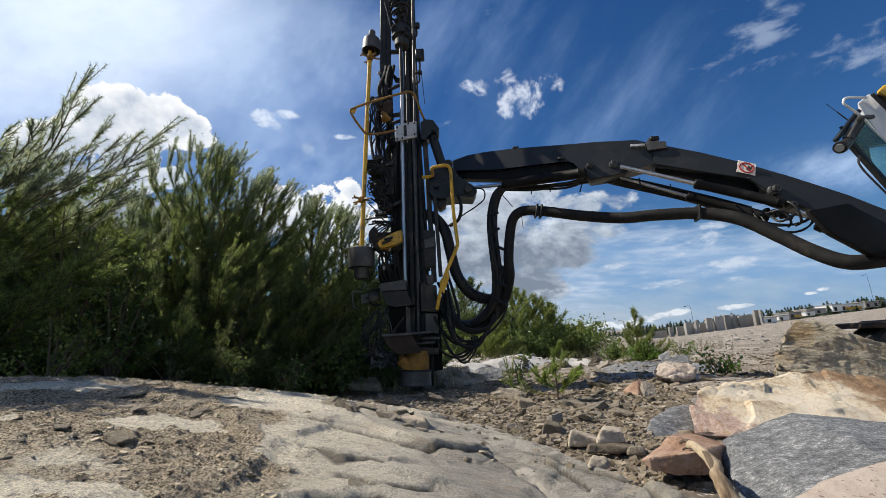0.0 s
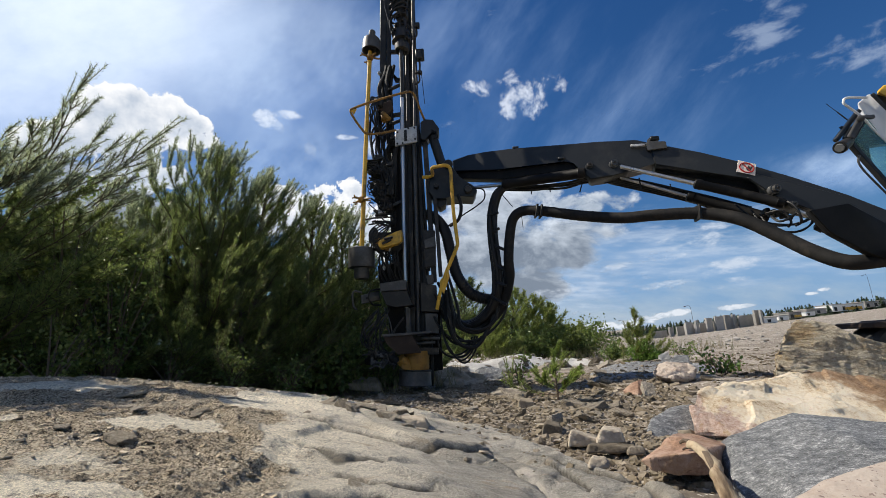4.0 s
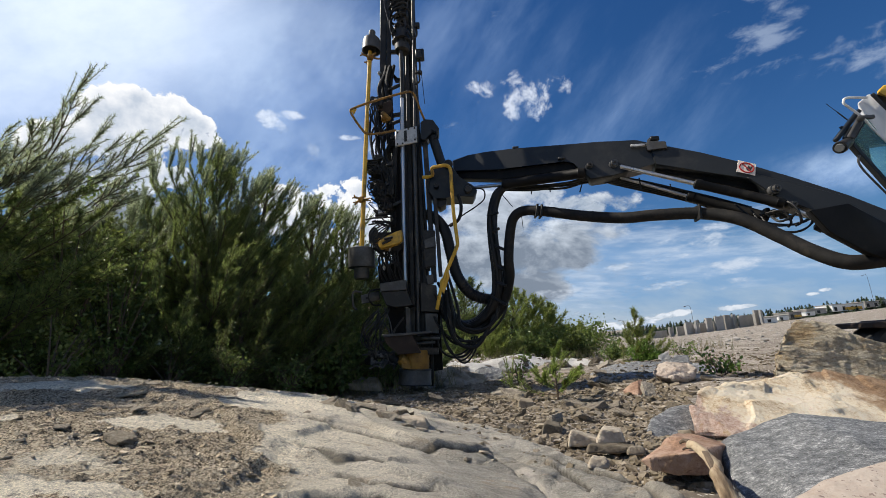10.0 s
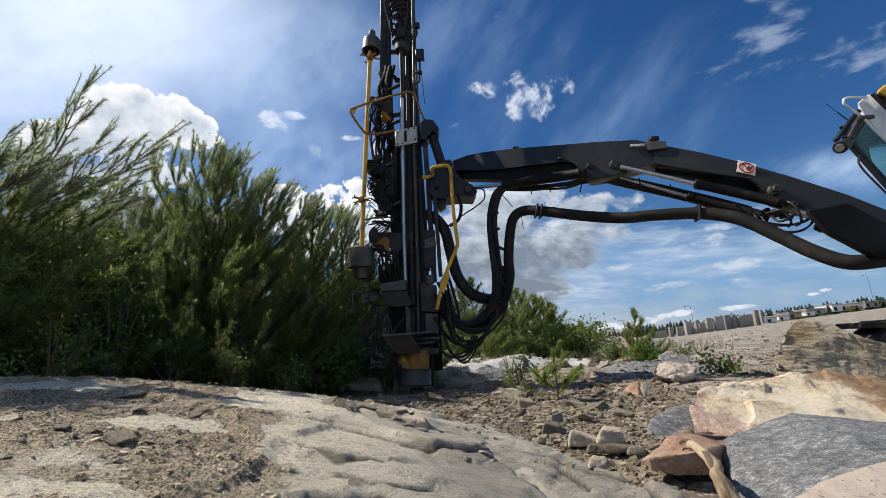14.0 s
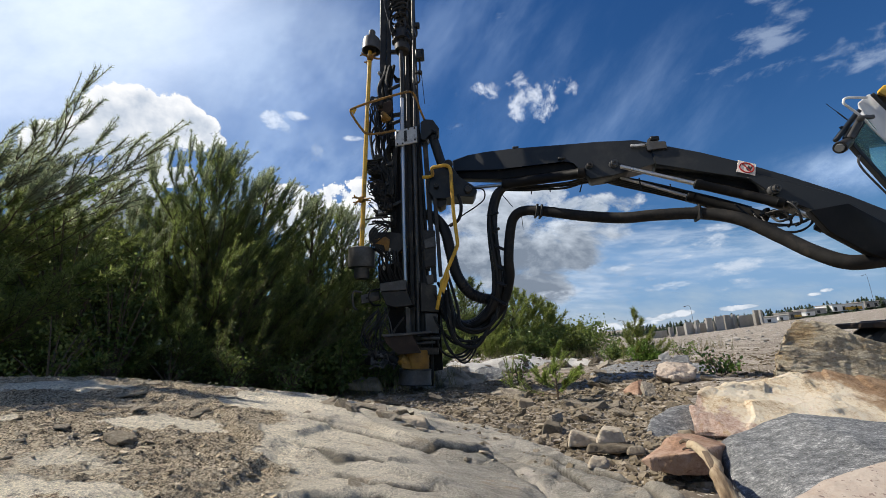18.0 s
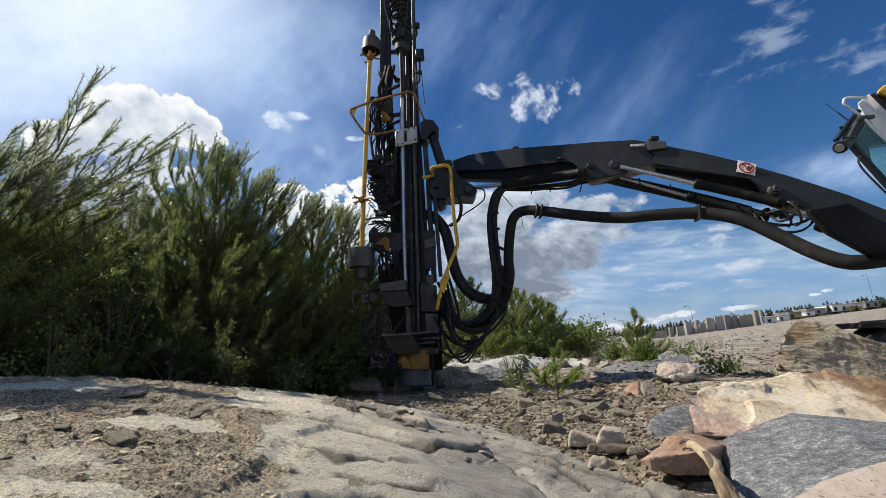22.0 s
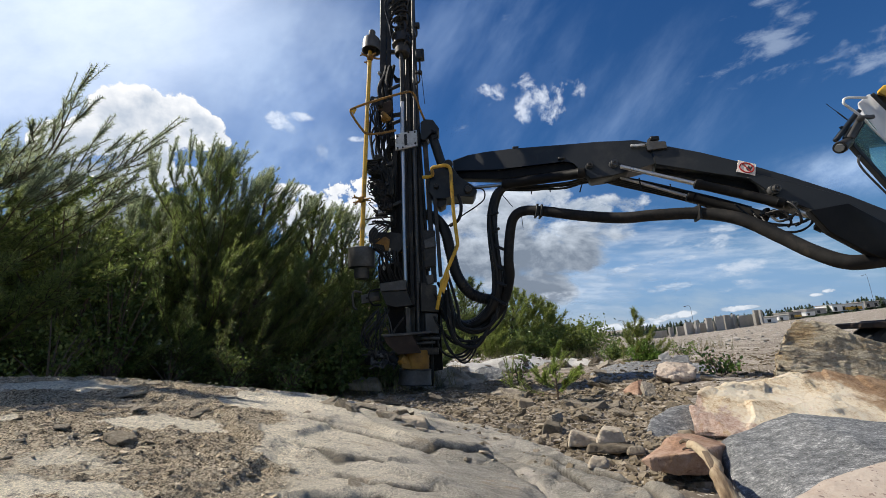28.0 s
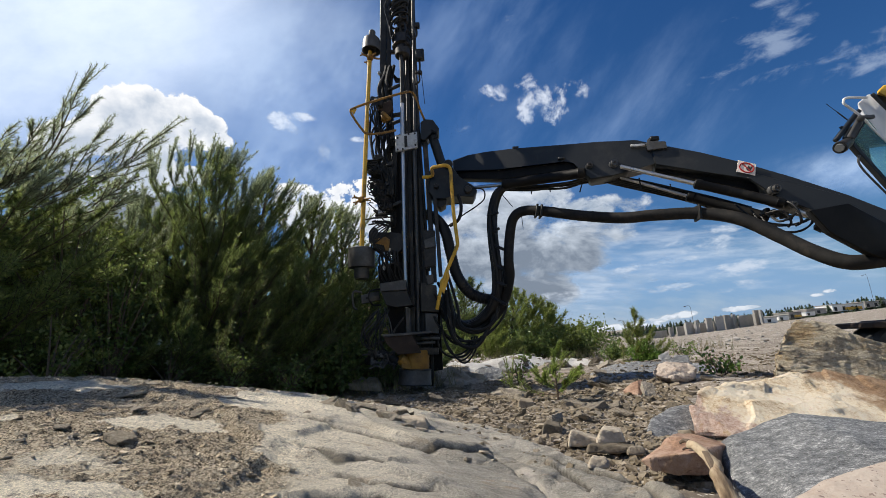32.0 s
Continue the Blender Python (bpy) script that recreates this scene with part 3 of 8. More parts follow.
# patches of the slab that are swept bare
BARE = ((-0.88, 1.42, 0.17, 0.12), (-0.70, 0.82, 0.30, 0.05), (-0.36, 1.45, 0.24, 0.34), (-1.27, 1.30, 0.12, 0.06), (-1.7, 2.05, 0.40, 0.16), (-0.75, 1.95, 0.30, 0.12), (-0.45, 0.75, 0.2, 0.15))


def soil_at(x, y):
    """How much crushed stone and soil lies on the slab: thick along its left half and behind its crest."""
    side = x / max(y, 0.3)
    side += 0.25 * fbm(x * 1.1, y * 1.4, 33, 3)
    v = 0.84 + 0.60 * fbm(x * 2.8 + 2, y * 3.6, 12, 5) - 0.80 * step(-0.56, -0.30, side)
    wx, wy = x + 0.14 * fbm(x * 5, y * 5, 51, 4), y + 0.10 * fbm(x * 5, y * 5, 57, 4)
    for bx, by, rx, ry in BARE:
        v -= 0.75 * (1 - step(0.35, 1.15, math.hypot((wx - bx) / rx, (wy - by) / ry)))
    v += 0.55 * step(2.3, 2.7, y) * step(-0.9, -0.3, x) * (1 - step(0.0, 0.3, x))
    return max(0.0, min(1.0, v))


def spaced(stops):
    """Even steps between stops (value, count), finer where more are asked for."""
    out = [stops[0][0]]
    for (a, _), (b, n) in zip(stops, stops[1:]):
        out += [a + (b - a) * k / n for k in range(1, n + 1)]
    return out


def build_outcrop(name, xs, ys, height, mat, label):
    verts, faces = [], []
    nx, ny = len(xs) - 1, len(ys) - 1
    for y in ys:
        for x in xs:
            verts.append((x, y, height(x, y)))
    for j in range(ny):
        for i in range(nx):
            a = j * (nx + 1) + i
            f = (a, a + 1, a + nx + 2, a + nx + 1)
            if max(verts[k][2] for k in f) > -0.9:
                faces.append(f)
    return tagged(arrays(name, verts, faces, mat), label, "bedrock", kind="structure")


slab = build_outcrop("bedrock_slab", spaced(((-6.0, 0), (-1.9, 90), (-0.7, 150), (0.8, 215), (1.8, 16))), spaced(((0.25, 0), (0.85, 30), (1.95, 160), (2.9, 70), (5.6, 65))), slab_z, ROCK_SLAB, "smooth pale grey bedrock outcrop with sandy dirt in its hollows")


soil = slab.data.attributes.new("soil", "FLOAT", "POINT")
soil.data.foreach_set("value", [soil_at(v.co.x, v.co.y) for v in slab.data.vertices])
dust = slab.data.attributes.new("dust", "FLOAT", "POINT")
dust.data.foreach_set("value", [1 - step(-0.45, 0.12, v.co.x / max(v.co.y, 0.3) + 0.35 * fbm(v.co.x, v.co.y, 41, 3)) for v in slab.data.vertices])

vein = slab.data.attributes.new("vein", "FLOAT", "POINT")
vein.data.foreach_set("value", [1 - step(0.008, 0.024, off_line(v.co.x + 0.02 * fbm(v.co.x * 12, v.co.y * 12, 2, 2), v.co.y, VEIN)[0]) if 0 < v.co.x < 0.5 and 1 < v.co.y < 1.8 else 0.0 for v in slab.data.vertices])

crack = slab.data.attributes.new("crack", "FLOAT", "POINT")


def cracked(x, y):
    if not (-0.8 < x < 0.75 and 0.85 < y < 1.95):
        return 0.0
    wx, wy = x + 0.016 * fbm(x * 9, y * 9, 3, 3), y + 0.016 * fbm(x * 9, y * 9, 14, 3)
    return max(1 - step(0.1, 1.0, off_line(wx, wy, line)[0] / (wide * 0.75)) for line, deep, wide, lift in CRACKS)


crack.data.foreach_set("value", [cracked(v.co.x, v.co.y) for v in slab.data.vertices])


def pale_z(x, y):
    z = max(dome(x, y, (1.3, 9.7, 1.5, 1.3, 0.10, 0.1, 2)), dome(x, y, (2.5, 9.6, 1.6, 1.2, -0.02, -0.1, 2)), dome(x, y, (0.2, 9.2, 1.1, 1.3, 0.10, 0, 2)))
    return z + 0.07 * fbm(x * 1.1, y * 1.6, 4, 5) + 0.035 * abs(fbm(x * 2.4, y * 3.4, 8, 3))


build_outcrop("bedrock_mound", spaced(((-2.5, 0), (6.5, 170))), spaced(((6.8, 0), (13.0, 120))), pale_z, ROCK_WHITE, "sunlit mound of pale dusty blasted bedrock")


def dark_z(x, y):
    z = max(dome(x, y, (2.45, 5.7, 1.2, 1.3, 0.06, 0.15, 3.0)), dome(x, y, (1.85, 4.65, 0.95, 0.85, 0.07, 0.5, 3.0)))
    return z + 0.03 * fbm(x * 1.2, y * 3.2, 6, 4) + 0.02 * step(0, 0.05, fbm(x * 1.2, y * 3, 2, 2))


build_outcrop("bedrock_ledge", spaced(((0.2, 0), (5.2, 130))), spaced(((3.6, 0), (8.2, 110))), dark_z, ROCK_GREY, "low layered ledge of grey bedrock")


def boulder(name, corners, mat, label, rough=0.012, bev=0.012, cuts=4, seed=0, freq=6.0, group="", chips=0.45, strata=0.0):
    """A boulder: the block of its corners with broken edges, then a rough skin."""
    bm = bmesh.new()
    hull(bm, [Vector(c) for c in corners])
    bmesh.ops.dissolve_limit(bm, angle_limit=radians(4), verts=bm.verts, edges=bm.edges)
    bmesh.ops.bevel(bm, geom=list(bm.edges), offset=bev, segments=2, affect="EDGES", profile=0.6)
    bmesh.ops.triangulate(bm, faces=bm.faces)
    size = max((v.co - bm.verts[0].co).length for v in bm.verts[:]) if bm.verts.ensure_lookup_table() is None else 1
    for k in range(cuts):
        long = [e for e in bm.edges if e.calc_length() > size * 0.5 ** (k + 2.2)]
        if long:
            bmesh.ops.subdivide_edges(bm, edges=long, cuts=1)
            bmesh.ops.triangulate(bm, faces=[f for f in bm.faces if len(f.verts) > 3])
    bm.normal_update()
    for v in bm.verts:
        p = v.co * freq
        # flat broken faces: each patch of the skin has its own slant
        chip = 0.0
        for q, amp in ((0.8, 0.20), (2.3, 0.10)):
            d, c = noise.voronoi(p * q)
            one, two = (noise.noise_vector(Vector(c[k]) * 7.7 + Vector((seed, 0, 0))).dot(p * q - Vector(c[k])) for k in (0, 1))
            chip += amp / q * (0.5 * (one + two) + 0.5 * (one - two) * step(0.0, 0.09, d[1] - d[0]))
        a = 0.6 * fbm(p.x + seed, p.y, p.z, 5) + 0.5 * abs(noise.noise((p.x * 2.2, p.y * 2.2 + seed, p.z * 2.2)))
        a += 0.35 * abs(noise.noise((p.x * 6 + seed, p.y * 6, p.z * 6)))
        torn = 0.0
        if strata:
            # ledges where thin layers have broken back
            u = v.co.z * 0.9 + v.co.x * 0.38 + v.co.y * 0.1 + 0.035 * fbm(p.x, p.y, p.z + seed, 3)
            for q, amp in ((9.0, 1.0), (26.0, 0.4)):
                w = u * q - math.floor(u * q)
                torn += amp * strata * (w - 0.5 - step(0.86, 0.96, w)) * (0.4 + 0.6 * step(-0.2, 0.3, noise.noise((p.x * 0.8, p.y * 0.8 + q, math.floor(u * q)))))
        v.co += v.normal * (rough * 0.5 * a + chips * chip / freq + torn)
    lo = min(v.co.z for v in bm.verts)
    cx = sum((v.co for v in bm.verts), Vector()) / len(bm.verts)
    base = Vector((cx.x, cx.y, lo))
    bmesh.ops.translate(bm, verts=bm.verts, vec=-base)
    ob = part(name, bm, mat)
    ob.location = base
    return tagged(ob, label, "boulder" if size > 0.35 else "stone", group)


boulder("boulder", [(1.249, 1.750, 0.156), (0.984, 1.720, 0.099), (1.467, 1.800, 0.116), (1.721, 1.600, 0.086), (0.932, 1.720, 0.068), (0.778, 1.340, 0.001), (0.897, 1.200, 0.034), (1.162, 1.100, 0.068),
        (0.927, 1.720, -0.045), (0.799, 1.360, -0.133), (0.893, 1.200, -0.141), (1.120, 1.100, -0.138), (1.382, 2.000, -0.066), (1.959, 1.900, -0.121)],
        ROCK_GREY, "large grey gneiss boulder with a flat sparkling split face", 0.006, 0.007, 5, 1, 6.0, "", 0.28)
boulder("boulder", [(0.635, 1.000, 0.131), (0.778, 1.050, 0.154), (0.976, 1.100, 0.171), (1.250, 1.100, 0.181), (0.558, 0.860, 0.097), (0.782, 0.800, 0.100), (0.581, 0.900, -0.019), (0.860, 0.850, -0.009), (1.134, 1.250, 0.061), (1.385, 1.250, 0.032)],
        ROCK_PINK, "smooth pale pink granite boulder", 0.005, 0.015, 4, 2, 6.0, "", 0.3)
boulder("boulder", [(1.273, 2.400, 0.171), (1.672, 2.600, 0.185), (2.159, 2.720, 0.190), (2.298, 2.700, 0.154), (2.917, 2.600, 0.011), (1.160, 2.300, 0.104), (1.109, 2.220, 0.002), (1.261, 2.120, -0.005), (1.653, 2.080, -0.011), (2.289, 2.100, -0.103),
        (1.710, 2.900, -0.092), (3.072, 2.900, -0.182), (1.174, 2.300, -0.061), (1.700, 2.100, -0.088)],
        ROCK_BEIGE, "long beige and pink granite boulder with rusty stains", 0.014, 0.005, 6, 3, 7, "", 1.3, 0.008)
boulder("boulder", [(2.413, 3.300, 0.388), (2.579, 3.400, 0.457), (2.814, 3.500, 0.462), (2.966, 3.400, 0.377), (2.990, 3.300, 0.304), (3.277, 3.200, 0.143), (2.237, 3.200, 0.213), (2.191, 3.150, 0.099), (2.443, 3.000, -0.003), (3.002, 3.000, -0.075),
        (2.671, 3.700, -0.055), (3.551, 3.700, -0.114), (2.214, 3.150, 0.014)],
        ROCK_BROWN, "rough brown and grey weathered boulder", 0.025, 0.006, 6, 4, 5, "", 1.0, 0.035)
boulder("boulder", [(0.610, 1.600, 0.069), (0.790, 1.720, 0.117), (0.864, 1.780, 0.103), (0.983, 1.720, 0.076), (0.853, 1.580, 0.086), (0.754, 1.500, 0.110), (0.616, 1.540, 0.091), (0.624, 1.550, 0.056), (0.688, 1.520, 0.040), (0.801, 1.540, 0.034), (0.985, 1.740, 0.006), (0.838, 1.880, -0.013)],
        ROCK_RUST, "angular rust-pink broken rock", 0.012, 0.003, 5, 5, 9, "", 0.42)
boulder("boulder", [(0.969, 2.350, 0.056), (1.136, 2.500, 0.077), (1.298, 2.550, 0.089), (1.181, 2.300, -0.023), (0.920, 2.200, -0.001), (0.891, 2.250, 0.011), (0.951, 2.300, -0.084), (1.167, 2.300, -0.098)],
        ROCK_GREY, "flat blue-grey slab of rock", 0.006, 0.012, 4, 6, 9)
boulder("boulder", [(1.275, 3.480, 0.053), (1.363, 3.550, 0.106), (1.427, 3.550, 0.131), (1.497, 3.550, 0.081), (1.473, 3.480, 0.019), (1.316, 3.340, 0.034), (1.323, 3.620, -0.049), (1.513, 3.620, -0.061)],
        ROCK_RUST, "reddish brown angular rock", 0.008, 0.008, 4, 7, 8, "", 0.7)
boulder("boulder", [(1.747, 4.032, 0.153), (1.860, 4.104, 0.186), (2.096, 4.104, 0.180), (2.129, 4.032, 0.128), (2.029, 3.897, 0.064), (1.773, 3.834, 0.082), (1.689, 3.897, 0.115), (1.838, 4.104, -0.001), (2.110, 4.104, -0.020)],
        ROCK_PINK, "low pinkish granite boulder with rusty stains", 0.03, 0.008, 5, 8, 6, "", 1.6)
boulder("boulder", [(2.623, 5.600, 0.086), (2.778, 5.680, 0.154), (2.940, 5.680, 0.156), (2.882, 5.520, 0.039), (2.569, 5.520, -0.006), (2.844, 5.520, -0.057), (2.853, 5.840, -0.079)],
        ROCK_GREY, "dark grey broken rock", 0.02, 0.03, 3, 9, 5)
boulder("boulder", [(2.736, 6.080, 0.145), (2.911, 6.160, 0.191), (2.929, 6.080, 0.088), (2.717, 6.000, 0.027), (2.874, 6.000, -0.005), (2.932, 6.320, -0.041)],
        ROCK_WHITE, "small pale rock in the gravel", 0.02, 0.03, 3, 10, 5)
boulder("boulder", [(-1.172, 5.123, 0.130), (-1.028, 5.232, 0.180), (-0.848, 5.232, 0.161), (-0.783, 5.123, 0.092), (-1.149, 5.123, 0.056), (-0.786, 5.123, 0.008), (-1.075, 5.450, 0.018)],
        STONE, "flat grey rock in the shade", 0.008, 0.015, 3, 11, 8)
boulder("boulder", [(-0.193, 5.700, 0.109), (-0.003, 5.900, 0.195), (0.212, 5.900, 0.152), (0.433, 5.700, 0.040), (0.323, 5.400, -0.032), (-0.073, 5.400, -0.018), (-0.177, 5.600, -0.004), (0.140, 6.200, -0.139)],
        PLATE, "heap of crushed dusty rock", 0.05, 0.01, 5, 15, 6, "", 2.2)
boulder("boulder", [(0.288, 6.400, 0.057), (0.428, 6.500, 0.134), (0.681, 6.500, 0.086), (0.744, 6.300, 0.003), (0.604, 6.200, -0.054), (0.301, 6.200, -0.033), (0.537, 6.700, -0.106)],
        ROCK_GREY, "dark jagged rock on the rubble", 0.02, 0.02, 4, 16, 6, "", 1.0)
boulder("boulder", [(0.396, 4.300, 0.037), (0.445, 4.400, 0.049), (0.695, 4.400, -0.024), (0.685, 4.300, -0.063), (0.595, 4.200, -0.074), (0.385, 4.200, -0.021), (0.528, 4.500, -0.108)],
        STONE, "long flat block of grey rock", 0.008, 0.01, 3, 17, 9, "", 0.5)
boulder("boulder", [(0.598, 2.020, 0.034), (0.717, 2.030, 0.028), (0.712, 2.040, 0.068), (0.627, 2.040, 0.087), (0.670, 2.140, 0.083), (0.742, 2.140, 0.068), (0.762, 2.140, 0.009), (0.630, 2.140, 0.018)],
        PLATE, "upright block of beige broken stone", 0.014, 0.006, 4, 19, 12, "", 0.35)
boulder("boulder", [(0.523, 1.920, 0.023), (0.723, 1.930, 0.012), (0.724, 1.940, 0.033), (0.539, 1.940, 0.049), (0.572, 2.020, 0.038), (0.748, 2.020, 0.026), (0.763, 2.020, -0.004), (0.547, 2.020, 0.010)],
        STONE, "flat layered slab of grey-brown stone", 0.014, 0.006, 4, 20, 12, "", 0.35)
boulder("boulder", [(0.496, 2.120, 0.007), (0.645, 2.130, 0.000), (0.641, 2.140, 0.021), (0.519, 2.140, 0.067), (0.561, 2.260, 0.056), (0.671, 2.260, 0.013), (0.690, 2.260, -0.023), (0.525, 2.260, -0.012)],
        PLATE, "slanted plate of pale stone", 0.014, 0.006, 4, 21, 12, "", 0.35)
boulder("boulder", [(0.438, 1.620, 0.050), (0.510, 1.630, 0.046), (0.509, 1.640, 0.068), (0.456, 1.640, 0.078), (0.482, 1.700, 0.071), (0.523, 1.700, 0.065), (0.537, 1.700, 0.032), (0.457, 1.700, 0.037)],
        PLATE, "angular block of pale stone on the edge of the slab", 0.014, 0.006, 4, 22, 12, "", 0.35)
boulder("boulder", [(0.444, 3.300, -0.022), (0.569, 3.310, -0.024), (0.566, 3.320, 0.040), (0.467, 3.320, 0.055), (0.506, 3.460, 0.058), (0.581, 3.460, 0.053), (0.605, 3.460, -0.036), (0.459, 3.460, -0.027)],
        PLATE, "small beige block of broken stone", 0.014, 0.006, 4, 23, 12, "", 0.35)
boulder("boulder", [(0.423, 2.360, -0.000), (0.535, 2.370, -0.005), (0.529, 2.380, 0.042), (0.449, 2.380, 0.064), (0.481, 2.480, 0.064), (0.545, 2.480, 0.049), (0.567, 2.480, -0.020), (0.440, 2.480, -0.012)],
        STONE, "angular block of grey stone", 0.014, 0.006, 4, 24, 12, "", 0.35)
boulder("boulder", [(0.319, 4.050, -0.037), (0.644, 4.060, -0.050), (0.627, 4.070, 0.048), (0.356, 4.070, 0.028), (0.395, 4.250, 0.032), (0.643, 4.250, 0.065), (0.686, 4.250, -0.062), (0.327, 4.250, -0.038)],
        STONE, "long flat block of grey stone", 0.014, 0.006, 4, 25, 12, "", 0.35)
boulder("boulder", [(-0.249, 1.950, 0.161), (-0.109, 1.960, 0.154), (-0.126, 1.970, 0.185), (-0.230, 1.970, 0.201), (-0.232, 2.080, 0.196), (-0.140, 2.080, 0.185), (-0.110, 2.080, 0.140), (-0.270, 2.080, 0.150)],
        PLATE, "flat dusty stone sunk in the sand of the crest", 0.014, 0.006, 4, 26, 12, "", 0.35)
boulder("boulder", [(0.673, 1.900, 0.012), (0.748, 1.910, 0.009), (0.749, 1.920, 0.028), (0.691, 1.920, 0.036), (0.723, 1.980, 0.027), (0.767, 1.980, 0.024), (0.782, 1.980, -0.003), (0.698, 1.980, 0.003)],
        STONE, "small flat grey stone", 0.014, 0.006, 4, 27, 12, "", 0.35)
boulder("boulder", [(0.769, 7.600, 0.127), (0.976, 7.700, 0.183), (1.208, 7.700, 0.121), (1.224, 7.500, -0.034), (0.780, 7.500, -0.031), (1.072, 7.900, -0.095)],
        ROCK_WHITE, "pale block of blasted rock", 0.03, 0.03, 3, 18, 6, "", 1.0)

# ---------------------------------------------------------------- the drill rig
rig = empty("drill_rig", (3.9, 4.3, 0.0), "dark grey drill rig, tall feed mast on a bent boom", "drill rig")
BACK = Vector((0, 1, 0))
UP_MAST = (Vector((-0.299, 5.450, 5.308)) - Vector((-0.308, 5.200, 0.301))).normalized()


def bar(name, a, b, w, d, mat=None, parent=None, label="", bev=0.006):
    bm = bmesh.new()
    beam(bm, a, b, w, d, BACK, bev)
    return part(name, bm, mat or STEEL, parent or rig, label)


def pipe(name, pts, r, mat=None, parent=None, label="", seg=8, steps=6, rib=0.0):
    bm = bmesh.new()
    tube(bm, pts, r, seg, steps, rib)
    return part(name, bm, mat or RUBBER, parent or rig, label)


def turned(name, a, b, profile, mat=None, parent=None, label="", seg=20):
    bm = bmesh.new()
    lathe(bm, a, b, profile, seg)
    return part(name, bm, mat or STEEL, parent or rig, label)


def sheet(name, outline, t, mat=None, parent=None, label="", bev=0.004):
    bm = bmesh.new()
    plate(bm, outline, (0, t, 0), bev)
    return part(name, bm, mat or STEEL, parent or rig, label)


# feed mast
feed = sheet("feed_beam", [(-0.305, 5.420, 5.949), (-0.141, 5.420, 5.935), (-0.215, 5.300, 3.453), (-0.186, 5.250, 2.643), (-0.195, 5.120, 0.205), (-0.473, 5.120, 0.224), (-0.413, 5.250, 2.660)], 0.22, STEEL, rig, "dusty dark steel feed beam", 0.012)
for a, b, w, m in (((-0.255, 5.400, 5.925), (-0.409, 5.100, 0.313), 0.055, STEEL), ((-0.156, 5.360, 5.877), (-0.351, 5.080, 0.309), 0.035, GREY), ((-0.185, 5.360, 5.037), (-0.258, 5.100, 0.302), 0.045, STEEL)):
    bar("guide_rail", a, b, w, 0.05, m, feed)
pipe("hydraulic_pipe", [(-0.267, 5.030, 3.041), (-0.296, 5.000, 1.511), (-0.302, 5.000, 1.184)], 0.016, GREY, feed, "", 8, 2)
pipe("hydraulic_pipe", [(-0.176, 5.200, 4.552), (-0.196, 5.150, 3.096), (-0.176, 5.120, 1.324)], 0.014, STEEL, feed, "", 8, 2)
bar("hose_guide", (-0.575, 5.500, 6.051), (-0.659, 5.400, 3.834), 0.085, 0.06, STEEL, feed)
bar("hose_guide", (-0.500, 5.500, 6.045), (-0.574, 5.400, 4.0), 0.06, 0.05, STEEL, feed)
bar("cross_bracket", (-0.597, 5.420, 4.463), (-0.370, 5.420, 4.454), 0.05, 0.05, STEEL, feed)
bar("cross_bracket", (-0.571, 5.300, 3.431), (-0.408, 5.300, 3.451), 0.045, 0.05, STEEL, feed)
sheet("gusset", [(-0.581, 5.400, 4.229), (-0.458, 5.400, 4.047), (-0.389, 5.400, 4.034), (-0.392, 5.400, 3.974), (-0.484, 5.400, 3.981)], 0.02, STEEL, feed)
# lamps and boxes on the mast
for k, (a, s) in enumerate((((-0.134, 5.000, 4.510), (0.07, 0.07, 0.07)), ((-0.122, 5.000, 4.081), (0.11, 0.09, 0.14)), ((-0.136, 5.000, 3.834), (0.06, 0.05, 0.05)))):
    bm = bmesh.new()
    box(bm, a, s, None, 0.012)
    box(bm, Vector(a) + Vector((-0.01, -0.05, -0.02)), (s[0] * 0.7, 0.02, s[2] * 0.7), None, 0.006)
    lamp = part("work_lamp" if k != 1 else "junction_box", bm, PAINT, rig, "black box on a bent arm")
    pipe("arm", [Vector(a) + Vector((-0.01, 0, -s[2] / 2)), Vector(a) + Vector((-0.015, 0.02, -s[2] - 0.06)), Vector(a) + Vector((-0.08, 0.04, -s[2] - 0.09))], 0.012, STEEL, lamp, "", 6, 4)

# rod store: yellow rod between a bell and a cup
pipe("drill_rod", [(-0.752, 5.000, 4.180), (-0.833, 4.960, 3.011), (-0.924, 4.920, 1.573)], 0.027, YELLOW, rig, "long yellow drill rod", 12, 3)
turned("top_bell", (-0.737, 5.000, 4.187), (-0.711, 5.000, 4.515), [(0.38, 0.03), (0.37, 0.095), (0.06, 0.106), (0, 0.110), (0.0, 0.118), (0.08, 0.116), (0.40, 0.115), (0.50, 0.103), (0.57, 0.062), (0.61, 0.036), (0.66, 0.044), (0.86, 0.042), (0.92, 0.022)], GREY, rig, "grey steel bell", 28)
turned("rod_cup", (-0.934, 4.920, 1.256), (-0.923, 4.920, 1.606), [(0, 0.075), (0.06, 0.085), (0.34, 0.085), (0.36, 0.148), (0.40, 0.152), (0.97, 0.146), (1, 0.135)], GREY, rig, "grey steel cup", 28)
